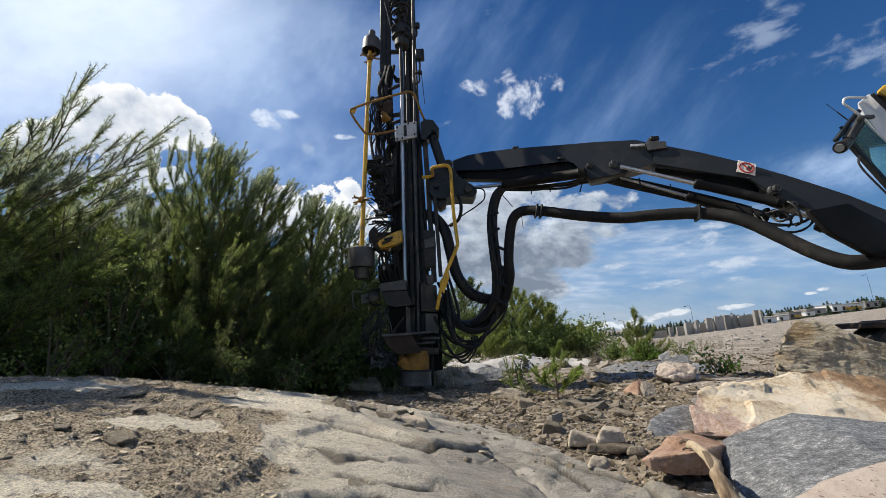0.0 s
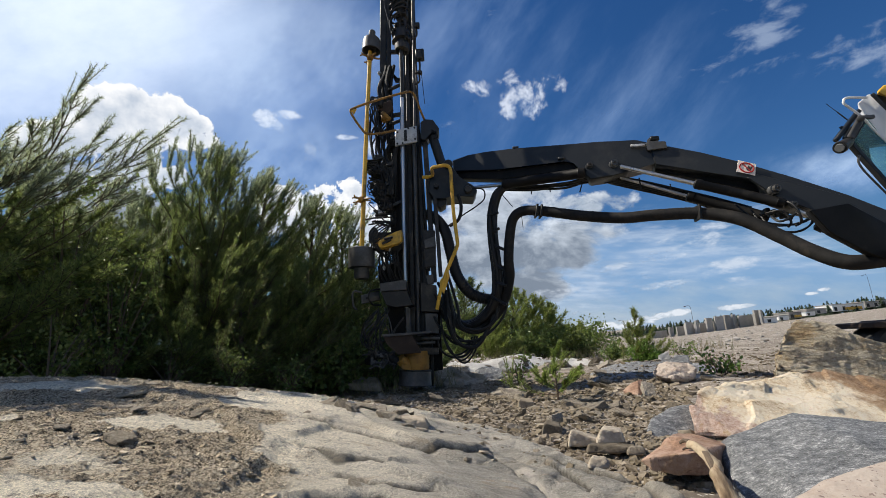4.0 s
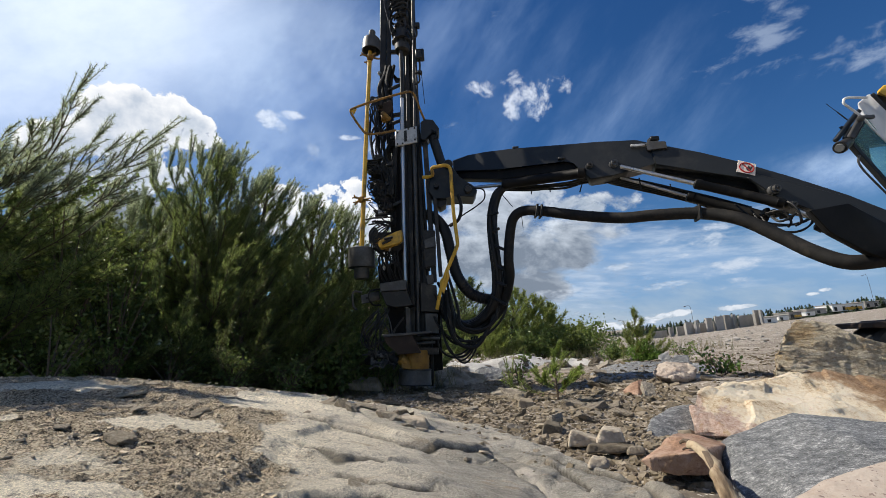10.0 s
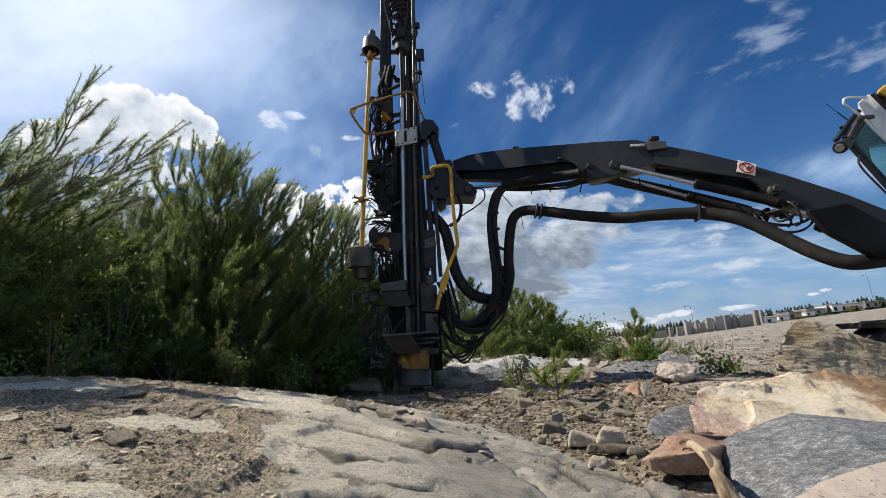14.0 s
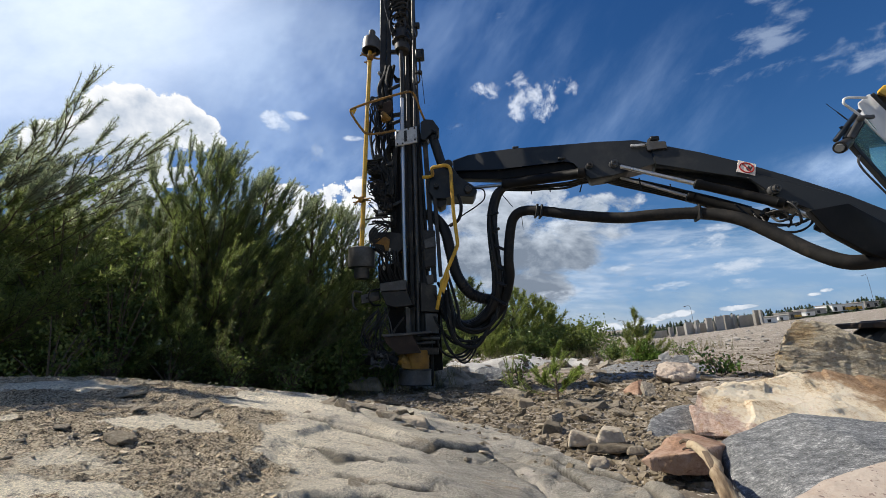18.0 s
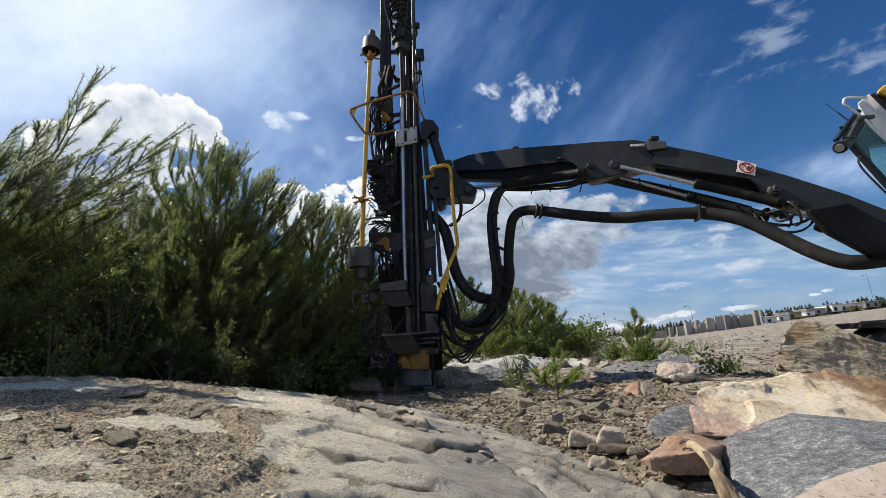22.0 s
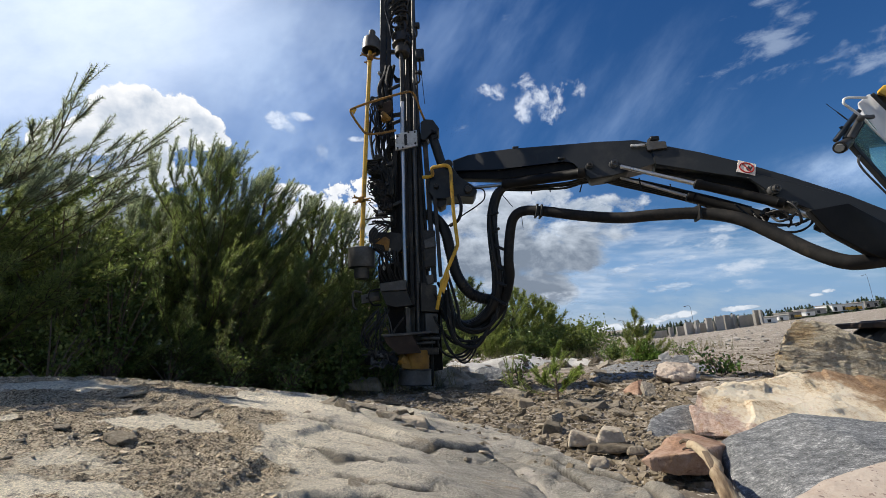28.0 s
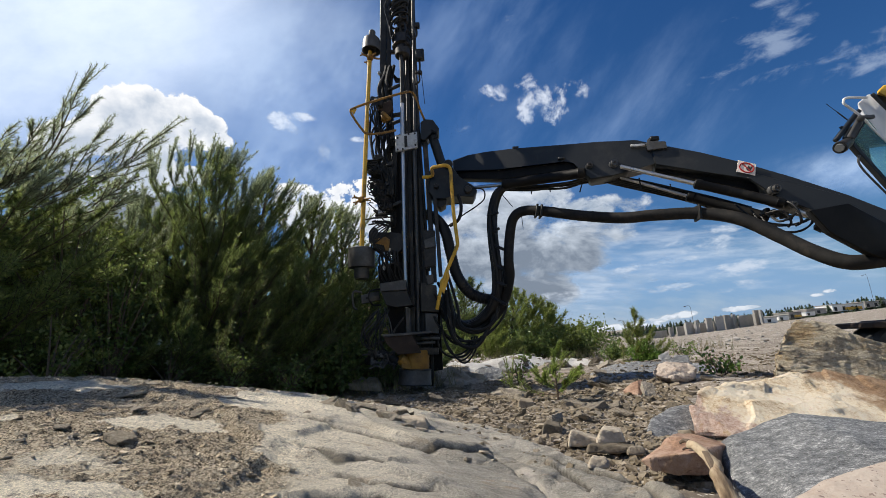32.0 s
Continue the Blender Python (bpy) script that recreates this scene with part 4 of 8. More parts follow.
for c, q in (((-0.749, 4.960, 4.070), 0.0), ((-0.902, 4.900, 2.178), 0.3)):
    bm = bmesh.new()
    for k in range(4):
        a = q + k * math.pi / 2 + 0.6
        d = Vector((math.cos(a), math.sin(a) * 0.9, 0.12 * math.sin(a * 2)))
        e = Vector(c) + d * 0.10
        tube(bm, [Vector(c) + d * 0.02, Vector(c) + d * 0.06 + Vector((0, 0, 0.004)), e], 0.013, 6, 3)
        for s in (-1, 1):
            tube(bm, [e, e + (d + Vector((-d.y, d.x, 0.5)) * 0.8 * s).normalized() * 0.035], 0.009, 5, 1)
    lathe(bm, Vector(c) - Vector((0, 0, 0.03)), Vector(c) + Vector((0, 0, 0.03)), [(0, 0.035), (0.2, 0.042), (0.8, 0.042), (1, 0.035)], 12)
    part("rod_gripper", bm, OCHRE, rig, "worn ochre gripper with forked fingers")

# rock drill and its cradle: they slide down the beam
SLIDE_PARTS = []


def sliding(ob):
    SLIDE_PARTS.append(ob)
    return ob


drill = turned("rock_drill", (-0.342, 5.200, 4.420), (-0.323, 5.250, 5.686), [(0, 0.05), (0.03, 0.075), (0.2, 0.075), (0.22, 0.058), (0.34, 0.058), (0.36, 0.085), (0.6, 0.085), (0.62, 0.10), (1, 0.10)], STEEL, rig, "oily black rock drill", 18)
sliding(drill)
rnd = random.Random(3)
# hoses coiled round the drill's head
for k in range(7):
    c = Vector((-0.365, 5.16, 4.72 + 0.115 * k))
    r, a0 = 0.115 + 0.012 * math.sin(k * 2.3), k * 0.9
    ring = [c + Vector((math.cos(a0 + q * 0.55) * r, math.sin(a0 + q * 0.55) * r * 0.7 - 0.03, 0.022 * q - 0.10 + 0.02 * math.sin(k + q))) for q in range(11)]
    sliding(pipe("coiled_hose", ring, 0.015, RUBBER, rig, "black hose coiled round the rock drill", 8, 4))
sliding(turned("drill_chuck", (-0.352, 5.13, 4.30), (-0.346, 5.15, 4.62), [(0, 0.07), (0.06, 0.095), (0.3, 0.10), (0.34, 0.075), (0.5, 0.075), (0.54, 0.115), (0.9, 0.115), (1, 0.09)], STEEL, rig, "oily black drill chuck", 20))
for k in range(26):
    bm = bmesh.new()
    c = Vector((-0.393, 5.120, 5.383)).lerp(Vector((-0.334, 5.120, 4.401)), k / 25) + Vector((rnd.uniform(-0.09, 0.07), rnd.uniform(-0.03, 0.05), 0))
    box(bm, c, (rnd.uniform(0.05, 0.11), rnd.uniform(0.05, 0.09), rnd.uniform(0.03, 0.07)), Matrix.Rotation(rnd.uniform(-0.3, 0.3), 3, "Y"), 0.008)
    sliding(part("valve_block", bm, STEEL, rig, "oily black valve block"))
    bm = bmesh.new()
    e = c + Vector((rnd.uniform(-0.09, 0.09), -0.04, rnd.uniform(-0.05, 0.05)))
    tube(bm, [c, mid(c, e) + Vector((0, -0.05, 0.03)), e], 0.012, 6, 4)
    sliding(part("fitting", bm, STEEL, rig))
for k in range(5):
    x = -0.05 * k
    sliding(pipe("drill_hose", [Vector((-0.393, 5.100, 4.834)) + Vector((0.02 * k, 0, 0.12 * k)), Vector((-0.482, 5.050, 4.714)) + Vector((-0.015 * k, 0, 0.08 * k)), Vector((-0.467, 5.100, 4.540)) + Vector((0.01 * k, 0, 0)), Vector((-0.402, 5.150, 4.446))], 0.012, RUBBER, rig, "", 6, 5))
cradle = sheet("cradle_plate", [(-0.480, 4.980, 3.129), (-0.215, 4.980, 3.169), (-0.220, 4.980, 2.960), (-0.490, 4.980, 2.921)], 0.03, BRIGHT, rig, "bare aluminium wear plate with bolts", 0.004)
sliding(cradle)
for p in ((-0.453, 4.975, 3.095), (-0.460, 4.975, 2.946), (-0.398, 4.975, 2.949), (-0.244, 4.975, 3.139), (-0.245, 4.975, 2.989), (-0.320, 4.975, 3.137)):
    sliding(turned("bolt", p, Vector(p) - Vector((0, 0.012, 0)), [(0, 0.012), (0.8, 0.012), (1, 0.009)], STEEL, cradle, "", 6))
sliding(sheet("cradle_slot", [(-0.376, 4.970, 3.116), (-0.341, 4.970, 3.121), (-0.341, 4.970, 2.979), (-0.376, 4.970, 2.974)], 0.02, STEEL, cradle))
sliding(pipe("shank_rod", [(-0.364, 5.100, 4.355), (-0.383, 5.060, 3.582)], 0.024, STEEL, rig, "dark oily rod", 14, 1))
string = pipe("drill_string", [(-0.382, 5.060, 3.598), (-0.406, 5.040, 2.944), (-0.451, 4.980, 1.256), (-0.435, 4.980, 0.230)], 0.025, CHROME, rig, "shiny steel drill string", 14, 3)
sliding(string)

# yellow guard round the rod store
pipe("guard_rail", [(-0.113, 5.050, 3.199), (-0.159, 5.000, 3.313), (-0.208, 4.920, 3.454), (-0.256, 4.850, 3.484), (-0.356, 4.800, 3.446), (-0.501, 4.750, 3.382), (-0.763, 4.700, 3.285), (-0.915, 4.660, 3.209), (-0.953, 4.650, 3.170), (-0.906, 4.660, 3.066), (-0.823, 4.680, 2.936), (-0.776, 4.700, 2.900), (-0.667, 4.760, 2.922), (-0.469, 4.900, 3.020)], 0.014, OCHRE, rig, "bent yellow guard rail", 8, 4)
sheet("corner_plate", [(-0.945, 4.640, 3.178), (-0.874, 4.650, 3.200), (-0.916, 4.650, 3.118)], 0.008, YELLOW, rig)

# backing sheets in the shade-dark steel fill the dark gaps of the mast
sheet("back_plate", [(-0.615, 5.200, 2.125), (-0.428, 5.200, 2.256), (-0.436, 5.150, 1.213), (-0.616, 5.150, 1.360)], 0.12, DARK, rig, "", 0.006)
sheet("back_plate", [(-0.634, 5.320, 3.055), (-0.516, 5.320, 3.086), (-0.538, 5.300, 2.238), (-0.649, 5.300, 2.306)], 0.06, DARK, rig, "", 0.006)
sheet("back_plate", [(-0.778, 5.100, 1.430), (-0.419, 5.100, 1.459), (-0.419, 5.100, 1.205), (-0.760, 5.100, 1.216)], 0.2, DARK, rig, "", 0.006)
sheet("back_plate", [(-0.672, 5.050, 0.957), (-0.441, 5.050, 0.941), (-0.446, 5.050, 0.613), (-0.661, 5.050, 0.628)], 0.15, DARK, rig, "", 0.006)
sheet("back_plate", [(-0.554, 5.300, 0.219), (-0.202, 5.300, 0.195), (-0.214, 5.300, 0.013), (-0.564, 5.300, 0.037)], 0.12, DARK, rig, "", 0.006)
# hose and valve cluster on the rod side
rnd = random.Random(11)
for k in range(46):
    bm = bmesh.new()
    c = Vector((-0.760, 5.120, 2.737)).lerp(Vector((-0.671, 5.200, 2.129)), k / 45) + Vector((rnd.uniform(-0.09, 0.12), rnd.uniform(-0.06, 0.06), rnd.uniform(-0.05, 0.05)))
    box(bm, c, [rnd.uniform(0.03, 0.10) for _ in range(3)], Matrix.Rotation(rnd.uniform(-0.4, 0.4), 3, "Y"), 0.008)
    part("valve", bm, STEEL, rig)
bm = bmesh.new()
box(bm, (-0.793, 5.050, 2.637), (0.12, 0.12, 0.15), None, 0.012)
for k in range(6):
    box(bm, Vector((-0.779, 4.980, 2.694)) + Vector((0, 0, -0.03 * k)), (0.13, 0.03, 0.012), None, 0.003)
part("valve_block", bm, STEEL, rig)
bar("cluster_arm", (-0.596, 5.250, 3.058), (-0.618, 5.200, 2.067), 0.05, 0.05, STEEL)
bar("cluster_arm", (-0.509, 5.250, 3.052), (-0.576, 5.200, 1.921), 0.06, 0.06, STEEL)
bar("bracket", (-0.613, 5.050, 2.341), (-0.641, 5.050, 2.011), 0.025, 0.05, GREY)
bar("bracket", (-0.634, 5.050, 2.011), (-0.911, 4.980, 1.956), 0.012, 0.03, GREY)
bar("bracket", (-0.604, 5.050, 1.939), (-0.847, 4.980, 1.896), 0.012, 0.03, STEEL)
sheet("bright_block", [(-0.735, 5.000, 2.156), (-0.647, 5.000, 2.164), (-0.646, 5.000, 2.032), (-0.733, 5.000, 2.024)], 0.05, BRIGHT, rig, "small bare metal block")
sheet("grey_flange", [(-0.614, 5.100, 2.165), (-0.448, 5.100, 2.217), (-0.450, 5.100, 2.182), (-0.602, 5.100, 2.122)], 0.05, GREY, rig)
rnd = random.Random(5)
for k in range(16):
    a = Vector((-0.676, 5.150, 3.563)).lerp(Vector((-0.573, 5.150, 2.933)), rnd.random())
    b = Vector((-0.783, 5.100, 2.775)).lerp(Vector((-0.545, 5.100, 1.893)), rnd.random())
    m = mid(a, b) + Vector((rnd.uniform(-0.12, 0.04), rnd.uniform(-0.1, 0.02), rnd.uniform(-0.05, 0.05)))
    pipe("hose", [a, mid(a, m) + Vector((-0.04, -0.03, 0)), m, b], rnd.uniform(0.009, 0.018), RUBBER, rig, "", 6, 5)
for k in range(6):
    r = 0.035 * k
    pipe("loop_hose", [Vector((-0.567, 5.100, 3.589)), (-0.676, 4.950, 3.508), Vector((-0.763, 4.900, 3.348)) + Vector((r * 0.5, 0, 0)), Vector((-0.774, 4.900, 3.236)) + Vector((r * 0.6, 0, -r)), Vector((-0.691, 4.950, 3.100)) + Vector((r * 0.2, 0, -r * 0.6)), Vector((-0.540, 5.050, 3.064))], 0.007, RUBBER, rig, "", 6, 5)
for k in range(7):
    c = Vector((-0.814, 5.000, 2.374)) + Vector((0.02 * k, 0, -0.035 * k))
    q = rnd.uniform(-0.03, 0.03)
    pipe("loop_hose", [c + Vector((0.10, 0, 0.05 + q)), c + Vector((q, -0.03, 0.03)), c + Vector((-0.04 + q, -0.04, -0.01)), c + Vector((0.03, -0.03, -0.06 - q)), c + Vector((0.11, 0, -0.03))], 0.006, RUBBER, rig, "", 6, 5)
for k in range(26):
    c = Vector((-0.784, 5.000, 2.659)).lerp(Vector((-0.745, 5.000, 1.881)), rnd.random()) + Vector((rnd.uniform(-0.03, 0.08), rnd.uniform(-0.05, 0.1), 0))
    e = c + Vector((rnd.uniform(0.06, 0.2), 0.08, rnd.uniform(-0.12, 0.08)))
    pipe("valve_hose", [c, c + Vector((rnd.uniform(-0.06, -0.01), -0.02, rnd.uniform(-0.03, 0.05))), mid(c, e) + Vector((0, -0.03, rnd.uniform(-0.07, 0.05))), e], rnd.uniform(0.005, 0.011), RUBBER, rig, "", 6, 4)
# valve blocks with a tangle of thin lines
rnd = random.Random(33)
for c, w, h in (((-0.720, 5.000, 2.553), 0.10, 0.11), ((-0.702, 5.000, 2.309), 0.12, 0.16), ((-0.630, 5.000, 2.107), 0.11, 0.10), ((-0.581, 5.050, 2.461), 0.10, 0.42)):
    bm = bmesh.new()
    c = Vector(c)
    box(bm, c, (w, 0.10, h), None, 0.008)
    for k in range(5):
        box(bm, c + Vector((rnd.uniform(-0.5, 0.5) * w, -0.05, rnd.uniform(-0.5, 0.5) * h)), (rnd.uniform(0.02, 0.05), 0.05, rnd.uniform(0.02, 0.05)), None, 0.004)
    block = part("valve_block", bm, STEEL, rig, "dirty black hydraulic valve block")
    for k in range(9):
        a = c + Vector((rnd.uniform(-0.5, 0.5) * w, -0.05, rnd.uniform(-0.5, 0.5) * h))
        b = c + Vector((rnd.uniform(-0.9, 0.7) * w, -0.09, rnd.uniform(-0.7, 0.7) * h))
        e = c + Vector((rnd.uniform(-0.3, 0.6) * w, -0.04, rnd.uniform(-0.8, 0.8) * h))
        pipe("valve_line", [a, a.lerp(b, 0.5) + Vector((-0.03, -0.02, 0.03)), b, e], rnd.uniform(0.004, 0.008), RUBBER, block, "", 6, 5)

# dust tube that hangs left of the mast
pipe("hose_bundle", [(-0.597, 5.300, 4.061), (-0.666, 5.200, 3.835), (-0.679, 5.200, 3.689), (-0.602, 5.200, 3.427), (-0.592, 5.200, 2.996)], 0.028, RUBBER, rig, "", 8, 5)
pipe("hose_bundle", [(-0.540, 5.300, 4.141), (-0.585, 5.200, 3.829), (-0.570, 5.200, 3.504), (-0.550, 5.200, 2.954)], 0.03, RUBBER, rig, "", 8, 5)
bm = bmesh.new()
box(bm, (-0.614, 5.100, 3.310), (0.09, 0.08, 0.12), None, 0.015)
rod(bm, (-0.641, 5.050, 3.347), (-0.546, 5.050, 3.247), 0.03)
part("yellow_swivel", bm, OCHRE, rig, "stained yellow swivel block")
for k, w in enumerate((0.0, 0.05, 0.10)):
    pipe("hose_bundle", [Vector((-0.591, 5.350, 4.196)) + Vector((w, 0, 0)), Vector((-0.635, 5.250, 3.864)) + Vector((w, 0, 0)), Vector((-0.632, 5.250, 3.578)) + Vector((w * 0.9, 0, 0)), Vector((-0.602, 5.250, 3.255)) + Vector((w * 0.6, 0, 0)), Vector((-0.588, 5.250, 2.903)) + Vector((w * 0.5, 0, 0))], 0.024, RUBBER, rig, "", 8, 5)
turned("marker_lamp", (-0.655, 5.10, 3.92), (-0.655, 5.05, 3.915), [(0, 0.022), (0.7, 0.024), (1, 0.016)], BRIGHT, rig, "small bare metal lamp", 14)
bm = bmesh.new()
box(bm, (-0.715, 5.02, 3.50), (0.12, 0.09, 0.07), Matrix.Rotation(0.35, 3, "Y"), 0.012)
box(bm, (-0.66, 5.02, 3.46), (0.07, 0.07, 0.10), None, 0.012)
part("hose_manifold", bm, STEEL, rig, "dirty black hose manifold")
sheet("swivel_bracket", [(-0.70, 5.06, 3.47), (-0.52, 5.06, 3.52), (-0.50, 5.06, 3.40), (-0.58, 5.06, 3.32), (-0.69, 5.06, 3.40)], 0.05, RUST, rig, "rusty swivel bracket")
for z, w in ((3.26, 0.20), (3.06, 0.22), (3.74, 0.16)):
    bar("cross_bracket", (-0.56, 5.16, z - 0.02), (-0.56 + w, 5.12, z + 0.02), 0.035, 0.04, STEEL, feed)
pipe("aerial", [(-0.118, 5.0, 3.83), (-0.100, 5.0, 3.40)], 0.004, STEEL, rig, "thin whip aerial", 5, 2)

# yellow gripper jaw that swings back
JAW_AT = Vector((-0.423, 4.900, 1.764))
bm = bmesh.new()
plate(bm, [(-0.715, 4.820, 1.589), (-0.713, 4.820, 1.647), (-0.622, 4.820, 1.706), (-0.518, 4.820, 1.751), (-0.449, 4.840, 1.771), (-0.449, 4.840, 1.652), (-0.499, 4.820, 1.606), (-0.588, 4.820, 1.599), (-0.678, 4.820, 1.567)], (0, 0.09, 0), 0.008)
rod(bm, (-0.636, 4.810, 1.639), (-0.654, 4.950, 1.673), 0.03)
bmesh.ops.translate(bm, verts=bm.verts, vec=-JAW_AT)
jaw = part("gripper_jaw", bm, YELLOW, rig, "yellow rod gripper jaw")
jaw.location = JAW_AT
bm = bmesh.new()
for a, b in (((-0.646, 4.800, 1.664), (-0.550, 4.800, 1.683)), ((-0.673, 4.800, 1.614), (-0.570, 4.800, 1.658))):
    rod(bm, a, b, 0.016)
bmesh.ops.translate(bm, verts=bm.verts, vec=-JAW_AT)
jaw_bits = part("jaw_cylinder", bm, STEEL, jaw)
jaw_bits.matrix_parent_inverse = Matrix()
for k in range(6):
    a = Vector((-0.600, 5.000, 1.870)) + Vector((0.015 * k, 0, 0.01 * k))
    w = 0.022 * (k - 2)
    pipe("jaw_hose", [a, Vector((-0.674, 4.850, 1.783)) + Vector((-w * 0.8, 0, w)), Vector((-0.749, 4.820, 1.689)) + Vector((-w, 0, w * 0.5)), Vector((-0.757, 4.840, 1.577)) + Vector((w, 0, -w * 0.6)), Vector((-0.686, 4.950, 1.516)) + Vector((w, 0, -w)), Vector((-0.601, 5.000, 1.560)) + Vector((0.02 * k, 0, -0.03 * k))], 0.0075, RUBBER, rig, "", 6, 5)
rnd = random.Random(8)
for k in range(9):
    a = Vector((-0.728, 4.980, 1.571)) + Vector((0.025 * k, 0, rnd.uniform(-0.02, 0.02)))
    pipe("hose", [a, a + Vector((rnd.uniform(-0.04, 0.04), -0.03, -0.12)), a + Vector((rnd.uniform(-0.02, 0.07), 0, -0.24)), a + Vector((0.05, 0.04, -0.36))], 0.011, RUBBER, rig, "", 6, 5)
turned("chrome_cylinder", (-0.700, 5.000, 1.355), (-0.612, 5.000, 1.600), [(0, 0.02), (0.5, 0.02), (0.52, 0.014), (1, 0.014)], BRIGHT)

# dark gripper body behind the jaw, and the plate that closes the mast's side
sheet("gripper_body", [(-0.855, 5.000, 1.779), (-0.812, 5.000, 1.858), (-0.772, 5.000, 1.869), (-0.735, 5.000, 1.798), (-0.603, 5.000, 1.795), (-0.460, 5.000, 1.765), (-0.462, 5.000, 1.590), (-0.550, 5.000, 1.516), (-0.666, 5.000, 1.564), (-0.768, 5.000, 1.638), (-0.845, 5.000, 1.684)], 0.10, STEEL, rig, "dark steel gripper body")
sheet("gripper_plate", [(-0.788, 4.980, 1.716), (-0.656, 4.980, 1.740), (-0.605, 4.980, 1.703), (-0.624, 4.980, 1.570), (-0.663, 4.980, 1.573), (-0.673, 4.980, 1.641), (-0.776, 4.980, 1.668)], 0.04, OCHRE, rig, "scuffed brownish yellow gripper plate")
# dark sheets stand for the mast's dim inside and shaded hoses, shrubs below
sheet("mast_side", [(-0.572, 5.300, 3.081), (-0.412, 5.300, 3.069), (-0.472, 5.250, 1.229), (-0.593, 5.250, 1.237)], 0.05, DARK)
sheet("foot_backing", [(-0.316, 5.250, 0.882), (-0.090, 5.250, 0.867), (-0.096, 5.200, 0.194), (-0.341, 5.200, 0.179)], 0.10, DARK)

# lower centralizers, guards and suction hood
sheet("guard_plate", [(-0.712, 4.780, 1.171), (-0.428, 4.780, 1.194), (-0.428, 4.780, 1.083), (-0.710, 4.780, 1.084)], 0.30, GREY, rig, "dusty grey guard box")
sheet("guard_plate", [(-0.707, 4.800, 1.080), (-0.430, 4.800, 1.079), (-0.365, 4.800, 0.915), (-0.555, 4.800, 0.904), (-0.657, 4.800, 0.936)], 0.26, STEEL)
sheet("side_plate", [(-0.276, 5.000, 1.182), (-0.105, 5.000, 1.137), (-0.100, 5.000, 0.837), (-0.295, 5.000, 0.851)], 0.2, STEEL)
sheet("side_plate", [(-0.252, 5.000, 0.829), (-0.113, 5.000, 0.820), (-0.115, 5.000, 0.602), (-0.254, 5.000, 0.599)], 0.2, GREY)
bar("guide_post", (-0.434, 4.950, 0.901), (-0.442, 4.950, 0.393), 0.055, 0.05, GREY)
bar("guide_post", (-0.286, 5.100, 0.366), (-0.275, 5.080, 0.110), 0.045, 0.05, GREY)
bar("guide_post", (-0.207, 5.100, 0.610), (-0.212, 5.080, 0.118), 0.035, 0.05, STEEL)
sheet("hood_plate", [(-0.692, 4.740, 0.607), (-0.394, 4.740, 0.622), (-0.305, 4.740, 0.407), (-0.547, 4.740, 0.406), (-0.666, 4.740, 0.530)], 0.24, RUST, rig, "rusty slanted deflector plate")
sheet("hood_shelf", [(-0.701, 4.720, 0.625), (-0.190, 4.720, 0.625), (-0.185, 4.720, 0.601), (-0.696, 4.720, 0.595)], 0.26, GREY)
sheet("jaw_plate", [(-0.397, 4.900, 0.583), (-0.114, 4.900, 0.576), (-0.105, 4.900, 0.527), (-0.387, 4.900, 0.534)], 0.2, STEEL)
sheet("jaw_plate", [(-0.391, 4.900, 0.474), (-0.123, 4.900, 0.444), (-0.128, 4.900, 0.373), (-0.334, 4.900, 0.387)], 0.2, STEEL)
for a, b in (((-0.298, 4.880, 0.564), (-0.104, 4.880, 0.539)), ((-0.351, 4.880, 0.508), (-0.155, 4.880, 0.506))):
    pipe("bolt_rod", [a, b], 0.018, GREY, rig, "", 10, 1)
bm = bmesh.new()
tube(bm, [(-0.576, 4.720, 0.628), (-0.549, 4.720, 0.685), (-0.461, 4.720, 0.785)], 0.01, 6, 4)
part("chain", bm, STEEL, rig)

HOOD_AT = Vector((-0.403, 4.950, 0.070))
bm = bmesh.new()
lathe(bm, HOOD_AT, HOOD_AT + Vector((-0.012, 0, 0.165)), [(0, 0.178), (0.05, 0.186), (0.12, 0.178), (0.9, 0.172), (0.95, 0.178), (1, 0.165)], 32)
bmesh.ops.translate(bm, verts=bm.verts, vec=-HOOD_AT)
hood = part("suction_hood", bm, GREY, rig, "dusty grey steel suction hood on the ground")
hood.location = HOOD_AT
bm = bmesh.new()
lathe(bm, Vector((0.0, 0, 0.16)), Vector((-0.02, 0, 0.36)), [(0, 0.136), (0.1, 0.142), (0.9, 0.136), (1, 0.13)], 28)
collar = part("hood_collar", bm, OCHRE, hood, "scuffed yellow hood collar")
collar.matrix_parent_inverse = Matrix()
bm = bmesh.new()
hull(bm, [Vector(p) - HOOD_AT for p in ((-0.551, 4.750, 0.337), (-0.508, 4.800, 0.367), (-0.444, 4.800, 0.230), (-0.544, 4.750, 0.245), (-0.577, 4.900, 0.285), (-0.506, 4.950, 0.230), (-0.500, 4.950, 0.349))])
collar2 = part("hood_lip", bm, OCHRE, hood)
collar2.matrix_parent_inverse = Matrix()

elbow = pipe("hood_elbow", [Vector((-0.496, 4.860, 0.259)) - HOOD_AT, Vector((-0.526, 4.820, 0.292)) - HOOD_AT, Vector((-0.579, 4.780, 0.338)) - HOOD_AT], 0.055, OCHRE, hood, "yellow suction elbow", 16, 4)
elbow.matrix_parent_inverse = Matrix()
pipe("wrapped_hose", [(-0.558, 4.800, 0.324), (-0.624, 4.780, 0.381), (-0.721, 4.800, 0.416), (-0.814, 4.850, 0.397), (-0.894, 4.950, 0.352)], 0.046, RUBBER, rig, "black suction hose wrapped with wire", 14, 10, 0.005)
